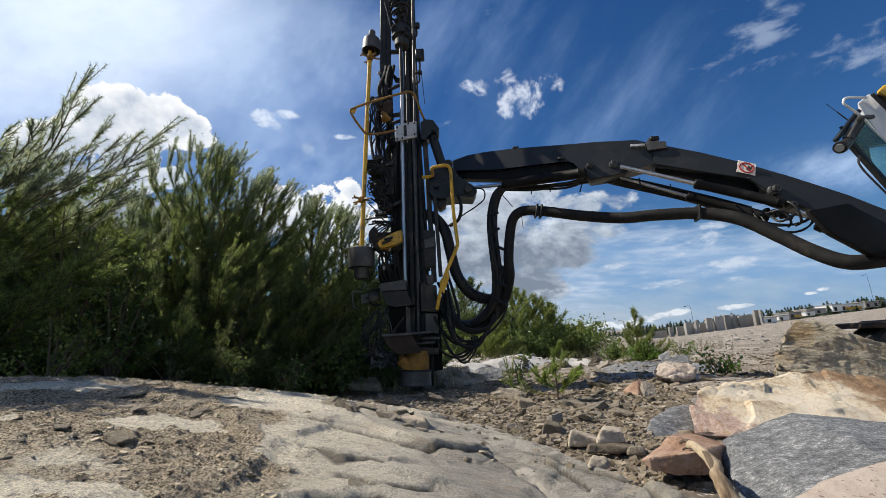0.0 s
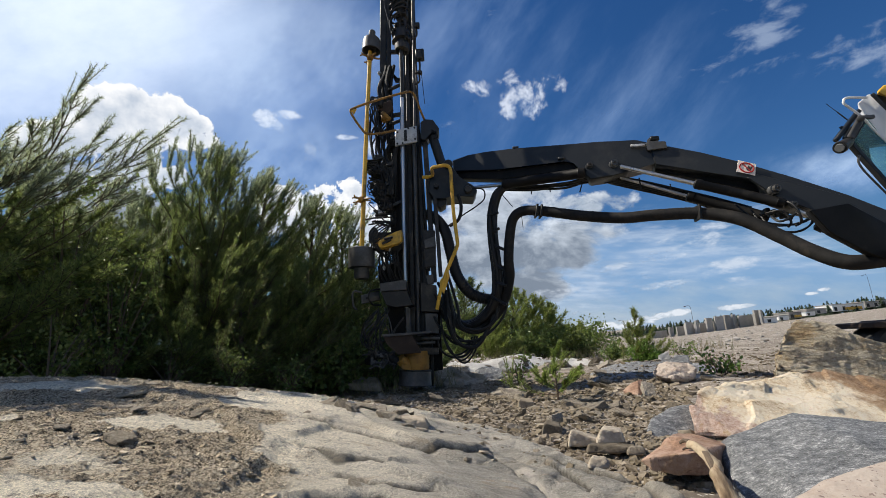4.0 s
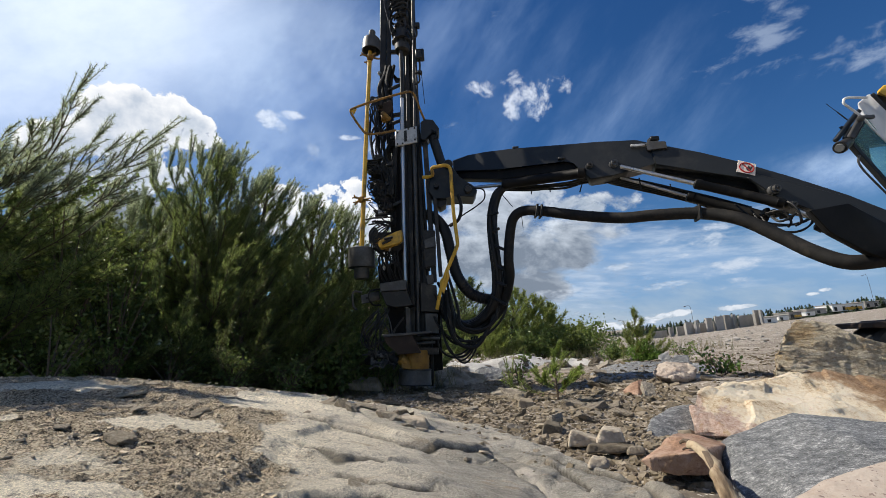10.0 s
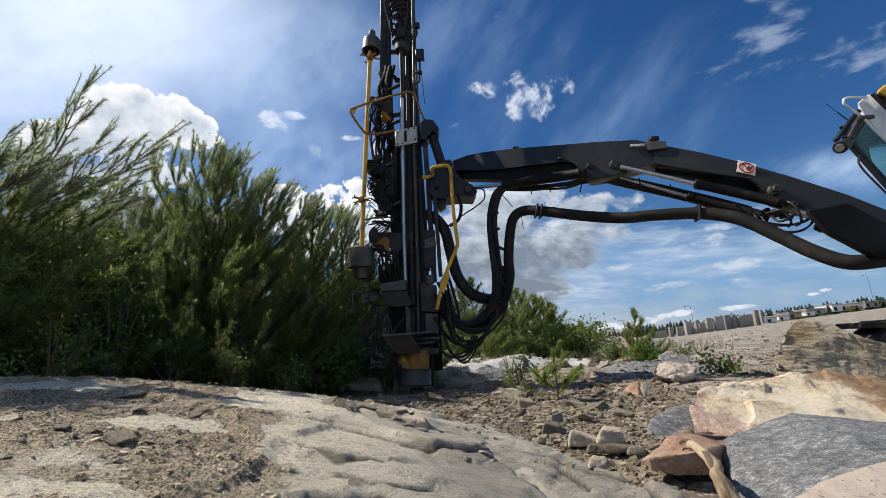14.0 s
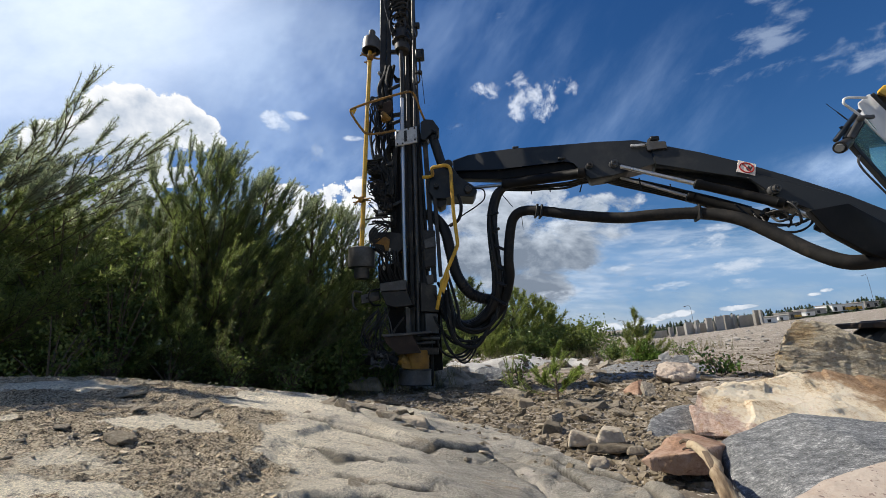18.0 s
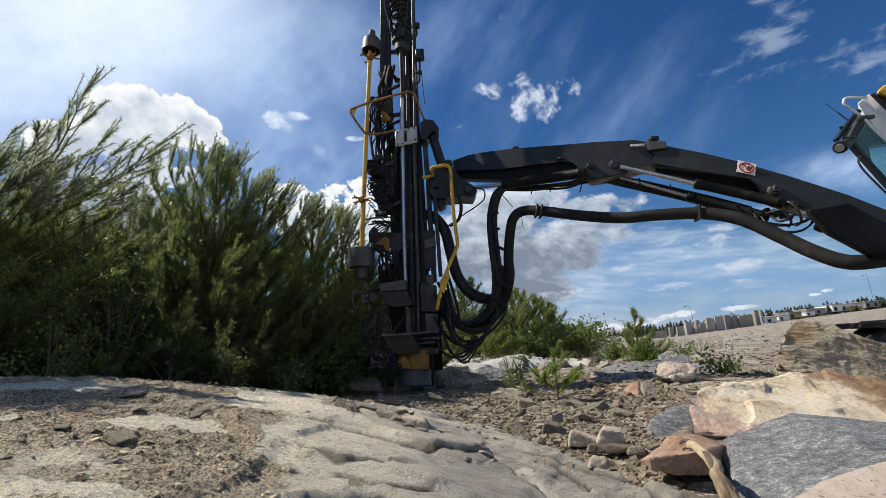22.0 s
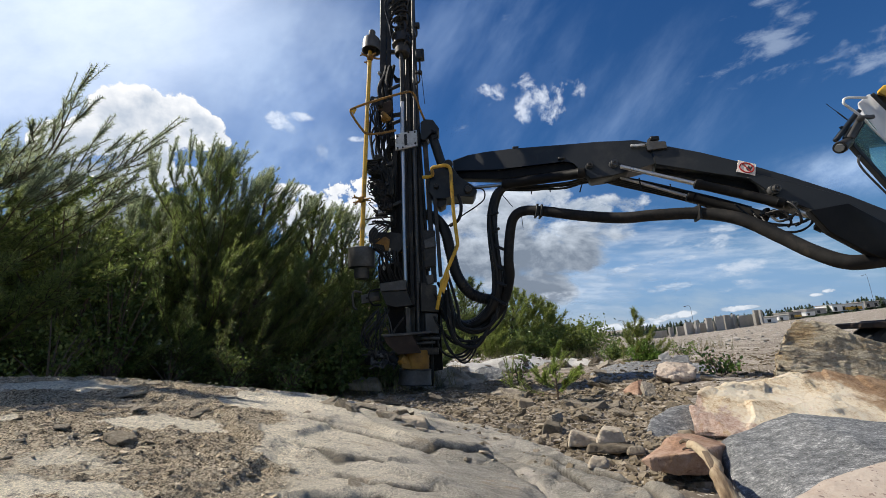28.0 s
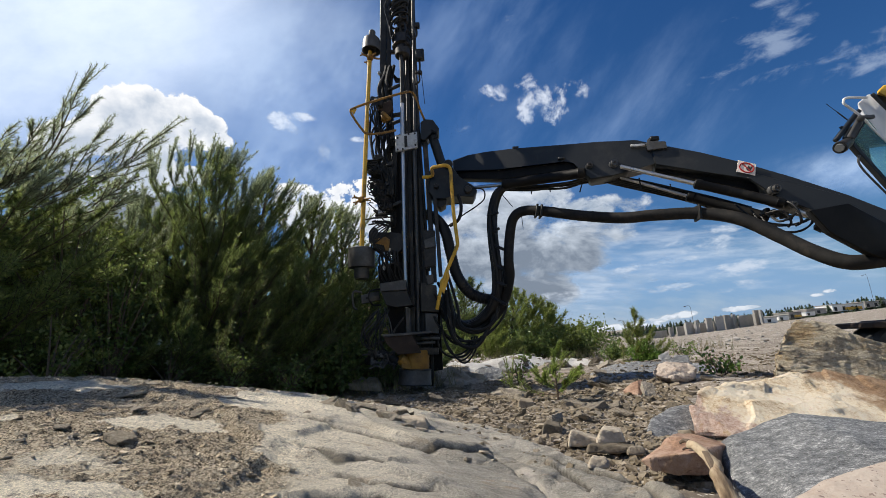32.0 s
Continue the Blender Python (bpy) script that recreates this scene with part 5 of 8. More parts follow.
# side arm with a hoop
sheet("side_arm", [(-0.939, 4.850, 1.065), (-0.746, 4.900, 1.107), (-0.737, 4.900, 1.006), (-0.929, 4.850, 0.971)], 0.05, GREY, rig, "grey steel side arm")
turned("hole_rim", (-0.864, 4.845, 1.028), (-0.860, 4.820, 1.025), [(0, 0.016), (1, 0.014)], RUBBER, rig, "", 12)
pipe("hoop", [(-0.922, 4.830, 1.092), (-0.996, 4.830, 1.110), (-1.021, 4.830, 1.075), (-1.018, 4.830, 0.963), (-0.995, 4.830, 0.919), (-0.976, 4.830, 0.918)], 0.012, GREY, rig, "", 8, 4)
pipe("hose", [(-0.733, 4.900, 1.125), (-0.823, 4.800, 1.095), (-0.838, 4.800, 1.010), (-0.794, 4.850, 0.949), (-0.727, 4.900, 0.949)], 0.01, RUBBER)
for k, (a, b, c) in enumerate((((-0.732, 4.900, 0.825), (-0.839, 4.850, 0.721), (-0.909, 4.850, 0.641)), ((-0.745, 4.900, 0.814), (-0.790, 4.850, 0.705), (-0.881, 4.850, 0.568)), ((-0.710, 4.900, 0.762), (-0.645, 4.850, 0.665), (-0.637, 4.850, 0.575)), ((-0.691, 4.900, 0.915), (-0.623, 4.800, 0.752), (-0.604, 4.800, 0.620)))):
    pipe("thin_hose", [a, b, c], 0.008, GREY, rig, "", 6, 4)
pipe("white_hose", [(-0.878, 4.900, 0.568), (-0.882, 4.850, 0.520), (-0.853, 4.850, 0.494), (-0.772, 4.850, 0.542), (-0.699, 4.850, 0.555)], 0.012, GREY, rig, "pale hose loop", 6, 5)
bm = bmesh.new()
rnd = random.Random(21)
for k in range(34):
    c = Vector((-0.873, 4.840, 0.378)).lerp(Vector((-0.564, 4.760, 0.337)), rnd.random()) + Vector((0, rnd.uniform(-0.05, 0.05), rnd.uniform(-0.08, 0.07)))
    tube(bm, [c, c + Vector((rnd.uniform(-0.05, 0.05), -0.02, rnd.uniform(-0.03, 0.05))), c + Vector((rnd.uniform(-0.09, 0.09), 0, rnd.uniform(-0.05, 0.05)))], rnd.uniform(0.006, 0.016), 6, 4)
part("torn_hose_ends", bm, GREY, rig, "dusty frayed hose ends beside the hood")

for k in range(14):
    a = Vector((-0.674, 4.860, 0.893)) + Vector((rnd.uniform(-0.08, 0.06), 0, rnd.uniform(-0.04, 0.04)))
    b = Vector((-0.845, 4.820, 0.553)) + Vector((rnd.uniform(-0.10, 0.14), rnd.uniform(-0.06, 0.05), rnd.uniform(-0.12, 0.12)))
    c = Vector((-0.749, 4.820, 0.394)) + Vector((rnd.uniform(-0.12, 0.14), 0, rnd.uniform(-0.06, 0.06)))
    pipe("thin_hose", [a, a.lerp(b, 0.5) + Vector((rnd.uniform(-0.06, 0.03), 0, rnd.uniform(-0.03, 0.03))), b, c], rnd.uniform(0.005, 0.009), STEEL if k % 3 else RUBBER, rig, "", 6, 5)

# right side of the mast: bracket, strut, poles
sheet("mast_bracket", [(-0.168, 5.000, 3.154), (-0.117, 5.000, 3.195), (-0.014, 5.000, 3.180), (0.055, 5.000, 3.061), (0.046, 5.000, 3.025), (-0.053, 5.000, 3.002), (-0.127, 5.000, 2.918), (-0.181, 5.000, 2.937)], 0.22, PAINT, rig, "dark folded bracket")
turned("strut_cylinder", (-0.046, 5.080, 3.057), (0.080, 5.120, 2.534), [(0, 0.04), (0.1, 0.058), (0.9, 0.058), (1, 0.04)], PAINT)
pipe("loop_hose", [(-0.036, 4.980, 3.036), (0.016, 4.960, 2.977), (0.026, 4.980, 2.934), (-0.030, 5.000, 2.926)], 0.012, RUBBER)
bar("pole", (-0.055, 4.980, 2.524), (-0.047, 4.950, 1.223), 0.045, 0.04, STEEL)
bar("slide_rail", (-0.130, 5.100, 2.952), (-0.124, 5.060, 1.179), 0.06, 0.06, STEEL)
sheet("boom_head", [(-0.095, 4.950, 2.501), (0.072, 4.950, 2.589), (0.176, 4.950, 2.538), (0.246, 4.950, 2.390), (0.398, 4.950, 2.287), (0.451, 4.950, 2.213), (0.405, 4.950, 2.133), (0.255, 4.950, 2.165), (0.156, 4.950, 2.165), (0.054, 4.950, 2.138), (-0.064, 4.950, 2.147), (-0.125, 4.950, 2.235)], 0.30, PAINT, rig, "dark greasy welded boom head", 0.01)
for c, r in (((0.130, 4.930, 2.554), 0.055), ((0.338, 4.930, 2.222), 0.045), ((-0.028, 4.930, 2.290), 0.03)):
    turned("pivot_pin", Vector(c) + Vector((0, 0.02, 0)), Vector(c) - Vector((0, 0.03, 0)), [(0, r), (0.7, r), (1, r * 0.8)], STEEL, rig, "", 18)
sheet("lower_head", [(-0.071, 5.000, 2.178), (0.089, 5.000, 2.166), (0.070, 5.000, 2.084), (0.007, 5.000, 2.047), (-0.051, 5.000, 2.079)], 0.2, STEEL)
sheet("side_box", [(-0.214, 4.980, 1.668), (-0.081, 4.980, 1.705), (-0.076, 4.980, 1.585), (-0.207, 4.980, 1.567)], 0.1, GREY)
sheet("side_box", [(-0.221, 5.000, 1.788), (-0.077, 5.000, 1.778), (-0.091, 5.000, 1.364), (-0.221, 5.000, 1.347)], 0.1, STEEL)
sheet("side_box", [(-0.213, 4.980, 1.252), (-0.135, 4.980, 1.260), (-0.129, 4.980, 1.156), (-0.206, 4.980, 1.148)], 0.06, GREY)
pipe("yellow_handrail", [(-0.181, 4.950, 2.422), (-0.065, 4.900, 2.415), (-0.066, 4.850, 2.486), (0.008, 4.820, 2.489), (0.100, 4.800, 2.488), (0.148, 4.800, 2.429), (0.146, 4.800, 2.230), (0.148, 4.800, 1.895), (0.164, 4.800, 1.599), (0.158, 4.800, 1.529), (0.092, 4.800, 1.393), (0.019, 4.800, 1.247), (-0.048, 4.820, 1.080), (-0.113, 4.850, 0.853)], 0.021, YELLOW, rig, "bent yellow tube guard", 8, 4)
sheet("yellow_foot", [(-0.054, 4.800, 1.165), (0.045, 4.800, 1.258), (0.054, 4.800, 1.207), (-0.022, 4.800, 1.014), (-0.067, 4.800, 1.066)], 0.03, YELLOW)

# boom in two bent halves
BOOM_T = (0.07, 0.22, 0)


def boom_sheet(name, outline, mat=None, label="", t=BOOM_T, bev=0.012, parent=None):
    bm = bmesh.new()
    plate(bm, outline, t, bev)
    return part(name, bm, mat or PAINT, parent or rig, label)


arm = boom_sheet("boom", [(0.189, 5.162, 2.700), (0.383, 5.058, 2.714), (0.592, 4.944, 2.684), (0.900, 4.776, 2.627), (1.403, 4.501, 2.509), (1.718, 4.329, 2.437), (2.013, 4.167, 2.362), (2.237, 4.036, 2.210), (2.232, 4.026, 2.083), (2.087, 4.102, 2.056), (1.902, 4.200, 2.044), (1.772, 4.268, 2.027), (1.578, 4.375, 2.045), (1.499, 4.427, 2.185), (1.460, 4.455, 2.282), (1.381, 4.501, 2.327), (0.696, 4.876, 2.426), (0.192, 5.154, 2.547)], PAINT, "dark grey painted steel boom, outer half")
# sheet below the arm, its dark colour stands for the shade there
boom_sheet("boom_underside_shade", [(0.194, 5.204, 2.567), (0.703, 4.926, 2.446), (1.395, 4.551, 2.341), (1.474, 4.505, 2.283), (1.496, 4.488, 2.210), (0.716, 4.912, 2.320), (0.214, 5.189, 2.470)], DARK, "", (0.05, 0.14, 0), 0.006)
inner = boom_sheet("boom", [(2.101, 4.094, 2.230), (2.239, 4.019, 2.208), (2.458, 3.889, 2.063), (2.697, 3.743, 1.888), (2.969, 3.571, 1.662), (3.232, 3.397, 1.423), (3.651, 3.096, 0.975), (3.530, 3.096, 0.583), (3.328, 3.288, 1.044), (3.134, 3.431, 1.277), (2.982, 3.526, 1.364), (2.845, 3.617, 1.492), (2.789, 3.661, 1.602), (2.767, 3.684, 1.695), (2.701, 3.723, 1.730), (2.495, 3.846, 1.842), (2.114, 4.071, 2.041)], PAINT, "dark grey painted steel boom, inner half")
boom_sheet("boom_web", [(2.693, 3.696, 1.726), (2.760, 3.661, 1.738), (3.206, 3.374, 1.403), (3.617, 3.073, 0.952), (3.587, 3.073, 0.853), (2.980, 3.494, 1.364), (2.832, 3.592, 1.494), (2.774, 3.638, 1.605)], PAINT, "", (0.01, 0.035, 0), 0.006)
# both sheets under the inner half paint its shadowed underside
boom_sheet("boom_underside_shade", [(2.164, 4.163, 2.088), (2.803, 3.796, 1.745), (2.874, 3.738, 1.566), (2.679, 3.855, 1.701), (2.151, 4.163, 2.011)], DARK, "", (0.05, 0.14, 0), 0.006)
boom_sheet("boom_underside_shade", [(2.605, 3.050, 1.237), (2.895, 3.050, 1.270), (3.138, 3.050, 1.091), (3.068, 3.050, 0.837), (2.935, 3.050, 0.911), (2.715, 3.050, 1.064)], DARK, "", (0.03, 0.08, 0), 0.006)
for c, r in (((1.592, 4.355, 2.198), 0.028), ((1.798, 4.241, 2.154), 0.034), ((2.827, 3.569, 1.567), 0.032), ((2.890, 3.514, 1.406), 0.024)):
    hub = turned("pivot_pin", Vector(c) + Vector((0, 0.06, 0)), Vector(c) - Vector((0.01, 0.03, 0)), [(0, r * 1.3), (0.6, r * 1.3), (0.62, r), (1, r * 0.9)], GREY, rig, "greased pivot pin", 20)
    turned("cap_screw", Vector(c) - Vector((0.01, 0.03, 0)), Vector(c) - Vector((0.015, 0.045, 0)), [(0, r * 0.35), (1, r * 0.3)], STEEL, hub, "", 6)


def ram(a, m, b, r_rod, r_barrel, mat=None):
    """A hydraulic ram: bright rod from a to m, barrel from m to b."""
    c = turned("hydraulic_ram", m, b, [(0, r_barrel * 0.8), (0.02, r_barrel * 1.12), (0.09, r_barrel * 1.12), (0.1, r_barrel), (0.92, r_barrel), (0.93, r_barrel * 1.1), (1, r_barrel * 0.9)], mat or DARK, rig, "black hydraulic ram")
    turned("piston_rod", a, m, [(0, r_rod), (1, r_rod)], CHROME, c, "shiny chrome piston rod", 14)
    return c


ram((1.825, 4.185, 2.092), (2.336, 3.875, 1.761), (2.846, 3.555, 1.427), 0.020, 0.042)
ram((1.881, 4.355, 2.040), (2.363, 4.074, 1.707), (2.866, 3.774, 1.366), 0.016, 0.046)
ram((2.944, 3.565, 1.369), (3.038, 3.497, 1.251), (3.450, 3.192, 0.762), 0.024, 0.068)
ram((0.386, 5.016, 2.270), (0.735, 4.822, 2.215), (1.537, 4.379, 2.125), 0.02, 0.055)
# bracket, camera box and bolts on the knee
boom_sheet("knee_bracket", [(2.060, 4.086, 2.277), (2.098, 4.066, 2.289), (2.215, 4.000, 2.248), (2.216, 3.993, 2.175), (2.066, 4.076, 2.200)], GREY, "grey steel bracket", (0.02, 0.06, 0), 0.004)
bar("lever", (1.947, 4.160, 2.290), (2.062, 4.096, 2.263), 0.03, 0.03, BRIGHT)
bm = bmesh.new()
box(bm, (2.162, 4.122, 2.323), (0.09, 0.09, 0.05), None, 0.01)
part("sensor_box", bm, STEEL, rig)
for a in ((0.919, 4.800, 2.644), (1.344, 4.511, 2.354)):
    bm = bmesh.new()
    box(bm, a, (0.07, 0.05, 0.02), None, 0.005)
    part("hose_clip", bm, GREY, rig)
# hose run under the outer boom
rnd = random.Random(14)
for k in range(6):
    off = 0.02 * k
    pipe("hose", [Vector((0.727, 4.955, 2.244)) + Vector((0, off, rnd.uniform(-0.03, 0.02))), Vector((1.102, 4.750, 2.142)) + Vector((0, off, rnd.uniform(-0.035, 0.02))), Vector((1.405, 4.586, 2.099)) + Vector((0, off, rnd.uniform(-0.03, 0.02))), Vector((1.667, 4.448, 2.091)) + Vector((0, off, rnd.uniform(-0.03, 0.02))), Vector((1.935, 4.325, 2.012)) + Vector((0, off, -off * 0.5)), Vector((2.480, 4.051, 1.702)) + Vector((0, off, -off * 0.5)), Vector((2.796, 3.866, 1.492)) + Vector((0, off, -off))], 0.013, RUBBER, rig, "", 6, 5)
for a, b in (((1.043, 4.724, 2.110), (1.025, 4.731, 2.047)), ((1.515, 4.466, 2.034), (1.482, 4.477, 1.946)), ((1.998, 4.202, 1.966), (1.996, 4.193, 1.838)), ((2.222, 4.072, 1.836), (2.221, 4.067, 1.778)), ((1.211, 4.633, 2.091), (1.214, 4.627, 2.024))):
    bar("cable_tie", a, b, 0.012, 0.006, RUBBER)
for k, pts in enumerate(([(2.683, 3.716, 1.434), (2.686, 3.627, 1.278), (2.776, 3.551, 1.194), (2.893, 3.497, 1.181), (3.021, 3.508, 1.260)], [(2.725, 3.686, 1.381), (2.728, 3.598, 1.243), (2.828, 3.533, 1.176), (2.938, 3.489, 1.204), (3.020, 3.511, 1.280)], [(2.655, 3.755, 1.407), (2.695, 3.666, 1.308), (2.795, 3.590, 1.251), (2.933, 3.527, 1.252), (3.059, 3.523, 1.309)], [(2.742, 3.677, 1.377), (2.758, 3.555, 1.370), (2.806, 3.525, 1.348), (2.826, 3.503, 1.263), (2.824, 3.542, 1.226)], [(2.844, 3.571, 1.427), (2.850, 3.510, 1.427), (2.867, 3.461, 1.343), (2.880, 3.470, 1.250), (2.866, 3.518, 1.227)], [(2.624, 3.825, 1.524), (2.698, 3.696, 1.336), (2.884, 3.583, 1.252), (3.065, 3.561, 1.301)], [(2.772, 3.628, 1.341), (2.764, 3.540, 1.278), (2.826, 3.507, 1.293), (2.890, 3.518, 1.330)])):
    pipe("hose", pts, 0.0085 if k < 3 else 0.010, RUBBER, rig, "", 6, 6)
bm = bmesh.new()
for k in range(9):
    c = Vector((2.753, 3.673, 1.396)) + Vector((0.025 * k, 0, -0.008 * k + 0.02 * (k % 2)))
    box(bm, c, (0.035, 0.05, 0.04), None, 0.006)
part("hose_couplings", bm, STEEL, rig)
# warning sign on the boom
S0 = ((2.666, 3.723, 1.898), (2.768, 3.660, 1.826), (2.740, 3.664, 1.725), (2.634, 3.729, 1.796))
bm = bmesh.new()
plate(bm, S0, (0, -0.003, 0))
sign = part("warning_sign", bm, SIGN_WHITE, rig, "square warning sign with a red ring and a black hand", False)
sc = sum((Vector(p) for p in S0), Vector()) / 4 + Vector((0, -0.006, 0))
sx, sy = (Vector(S0[1]) - Vector(S0[0])) * 0.5, (Vector(S0[0]) - Vector(S0[3])) * 0.5
bm = bmesh.new()
ring = [sc + sx * 0.78 * math.cos(k * math.tau / 24) + sy * 0.78 * math.sin(k * math.tau / 24) for k in range(25)]
tube(bm, ring, 0.006, 5, 1)
tube(bm, [sc - sx * 0.55 + sy * 0.55, sc + sx * 0.55 - sy * 0.55], 0.005, 5, 1)
part("red_ring", bm, SIGN_RED, sign)
bm = bmesh.new()
plate(bm, [sc + sx * a + sy * b for a, b in ((0.05, -0.45), (0.4, -0.45), (0.55, 0.05), (0.5, 0.4), (0.38, 0.1), (0.32, 0.5), (0.24, 0.12), (0.12, 0.46), (0.08, 0.05), (-0.12, 0.15))], (0, -0.003, 0))
part("hand_symbol", bm, SIGN_BLACK, sign, "", False)

# thick hoses
suction = [(3.311, 2.808, 0.931), (3.170, 2.972, 0.862), (3.075, 3.113, 0.857), (2.924, 3.209, 0.868), (2.827, 3.361, 0.982), (2.721, 3.520, 1.152), (2.563, 3.705, 1.358), (2.355, 3.901, 1.482), (2.036, 4.083, 1.542), (1.775, 4.230, 1.575), (1.452, 4.416, 1.675), (1.101, 4.619, 1.811), (0.909, 4.728, 1.857), (0.804, 4.783, 1.789), (0.748, 4.802, 1.590), (0.712, 4.809, 1.338), (0.712, 4.852, 1.155), (0.642, 4.932, 0.919), (0.500, 5.003, 0.733), (0.266, 5.133, 0.654), (0.048, 5.262, 0.752), (-0.097, 5.355, 1.010)]
pipe("suction_hose", suction, 0.056, DUSTY_RUBBER, rig, "thick black suction hose hanging under the boom", 16, 24, 0.0016)
pipe("suction_hose", [(-0.170, 5.200, 2.035), (-0.056, 5.100, 1.941), (0.040, 5.000, 1.756), (0.083, 5.000, 1.517), (0.134, 5.000, 1.250), (0.247, 5.000, 1.048), (0.381, 5.000, 0.962), (0.531, 5.000, 0.933), (0.645, 5.050, 0.994)], 0.066, RUBBER, rig, "ribbed black hose", 16, 14, 0.006)
bundle = [(0.747, 4.835, 2.185), (0.654, 4.882, 2.113), (0.591, 4.910, 1.962), (0.573, 4.910, 1.761), (0.584, 4.889, 1.491), (0.596, 4.869, 1.229), (0.561, 4.876, 0.981), (0.449, 4.930, 0.795), (0.264, 5.033, 0.688), (0.058, 5.154, 0.720), (-0.075, 5.239, 0.898)]
for k in range(7):
    a = k * math.tau / 6
    o = Vector((math.cos(a) * 0.035, math.sin(a) * 0.035, math.sin(a) * 0.02)) if k else Vector()
    pipe("hose", [Vector(p) + o * (1 + 0.5 * math.sin(i + k)) for i, p in enumerate(bundle)], 0.026, RUBBER, rig, "", 8, 6)
for p, q in (((0.529, 4.887, 1.872), (0.653, 4.819, 1.890)), ((0.547, 4.866, 1.659), (0.647, 4.812, 1.704)), ((0.536, 4.866, 1.542), (0.670, 4.785, 1.451)), ((0.572, 4.832, 1.289), (0.648, 4.785, 1.225)), ((0.555, 4.832, 1.101), (0.654, 4.772, 1.049)), ((0.494, 4.860, 0.953), (0.634, 4.772, 0.844))):
    bar("hose_strap", p, q, 0.03, 0.03, RUBBER)
for a, b in (((1.051, 4.630, 1.888), (1.024, 4.636, 1.751)), ((2.329, 3.896, 1.552), (2.316, 3.890, 1.418)), ((1.093, 4.605, 1.871), (1.067, 4.611, 1.735))):
    bar("hose_clamp", a, b, 0.022, 0.11, RUBBER, None, "", 0.004)
bar("hanging_strap", (0.881, 4.674, 1.792), (0.882, 4.665, 1.636), 0.006, 0.006, RUBBER)
bar("hanging_strap", (0.716, 4.849, 2.110), (0.812, 4.786, 1.935), 0.008, 0.008, RUBBER)
for k, pts in enumerate(([(-0.153, 5.000, 0.791), (-0.058, 4.950, 0.597), (0.120, 4.900, 0.505), (0.335, 4.900, 0.509), (0.532, 4.900, 0.646), (0.648, 4.900, 0.822), (0.688, 4.900, 1.101)], [(-0.089, 4.950, 0.599), (-0.125, 4.900, 0.504), (-0.089, 4.900, 0.406), (0.016, 4.900, 0.339), (0.150, 4.900, 0.342), (0.256, 4.900, 0.442), (0.307, 4.900, 0.535)],
        [(-0.109, 5.000, 0.694), (0.028, 4.950, 0.500), (0.210, 4.950, 0.457), (0.402, 4.950, 0.529)], [(-0.124, 5.000, 1.042), (-0.043, 5.000, 0.833), (0.115, 5.000, 0.648), (0.320, 5.000, 0.615), (0.486, 5.000, 0.715)], [(-0.086, 5.100, 1.182), (0.026, 5.050, 0.909), (0.168, 5.000, 0.694), (0.353, 5.000, 0.644)],
        [(0.390, 4.900, 2.228), (0.513, 4.900, 2.198), (0.516, 4.900, 2.088), (0.411, 4.900, 2.000), (0.249, 4.950, 1.918), (0.125, 5.000, 1.831), (-0.008, 5.050, 1.841)], [(0.216, 4.950, 2.175), (0.245, 4.950, 2.034), (0.207, 4.950, 1.880), (0.098, 5.000, 1.820)])):
    pipe("hose", pts, (0.014, 0.012, 0.014, 0.022, 0.018, 0.008, 0.020)[k], RUBBER, rig, "", 8, 6)

# slack lower hoses that hang between the mast and the boom
rnd = random.Random(71)
for k in range(6):
    a, d, e = rnd.uniform(-8, 10), rnd.uniform(-0.05, 0.12), rnd.uniform(-0.10, 0.10)
    pipe("slack_hose", [Vector((-0.026, 4.950, 1.158)) + Vector((0.012 * k, d, e)), Vector((0.001, 4.920, 0.825)) + Vector((0.02 * k + e * 0.2, d, e * 0.5)), Vector((0.109, 4.900, 0.596)) + Vector((e * 0.4, d, e * 0.9)), Vector((0.306, 4.900, 0.523)) + Vector((e * 0.3, d, e)), Vector((0.486, 4.920, 0.668)) + Vector((e * 0.4, d, e * 0.4)), Vector((0.588, 4.950, 0.924)) + Vector((-0.02 * k + 0.06, d, 0.0)), Vector((0.631, 5.000, 1.313)) + Vector((-0.015 * k + 0.04, d, 0))], rnd.uniform(0.012, 0.022), RUBBER, rig, "", 8, 6)
for k in range(4):
    pipe("slack_hose", [Vector((-0.076, 4.920, 0.781)) + Vector((0, 0.02 * k, -0.03 * k)), Vector((-0.055, 4.880, 0.535)) + Vector((0.01 * k, 0, -0.02 * k)), Vector((0.030, 4.880, 0.363)) + Vector((0.03 * k, 0, -0.03 * k)), Vector((0.179, 4.900, 0.400)) + Vector((0.02 * k, 0, -0.02 * k)), Vector((0.253, 4.920, 0.538)) + Vector((0.03 * k, 0, 0))], 0.009, RUBBER, rig, "", 6, 5)

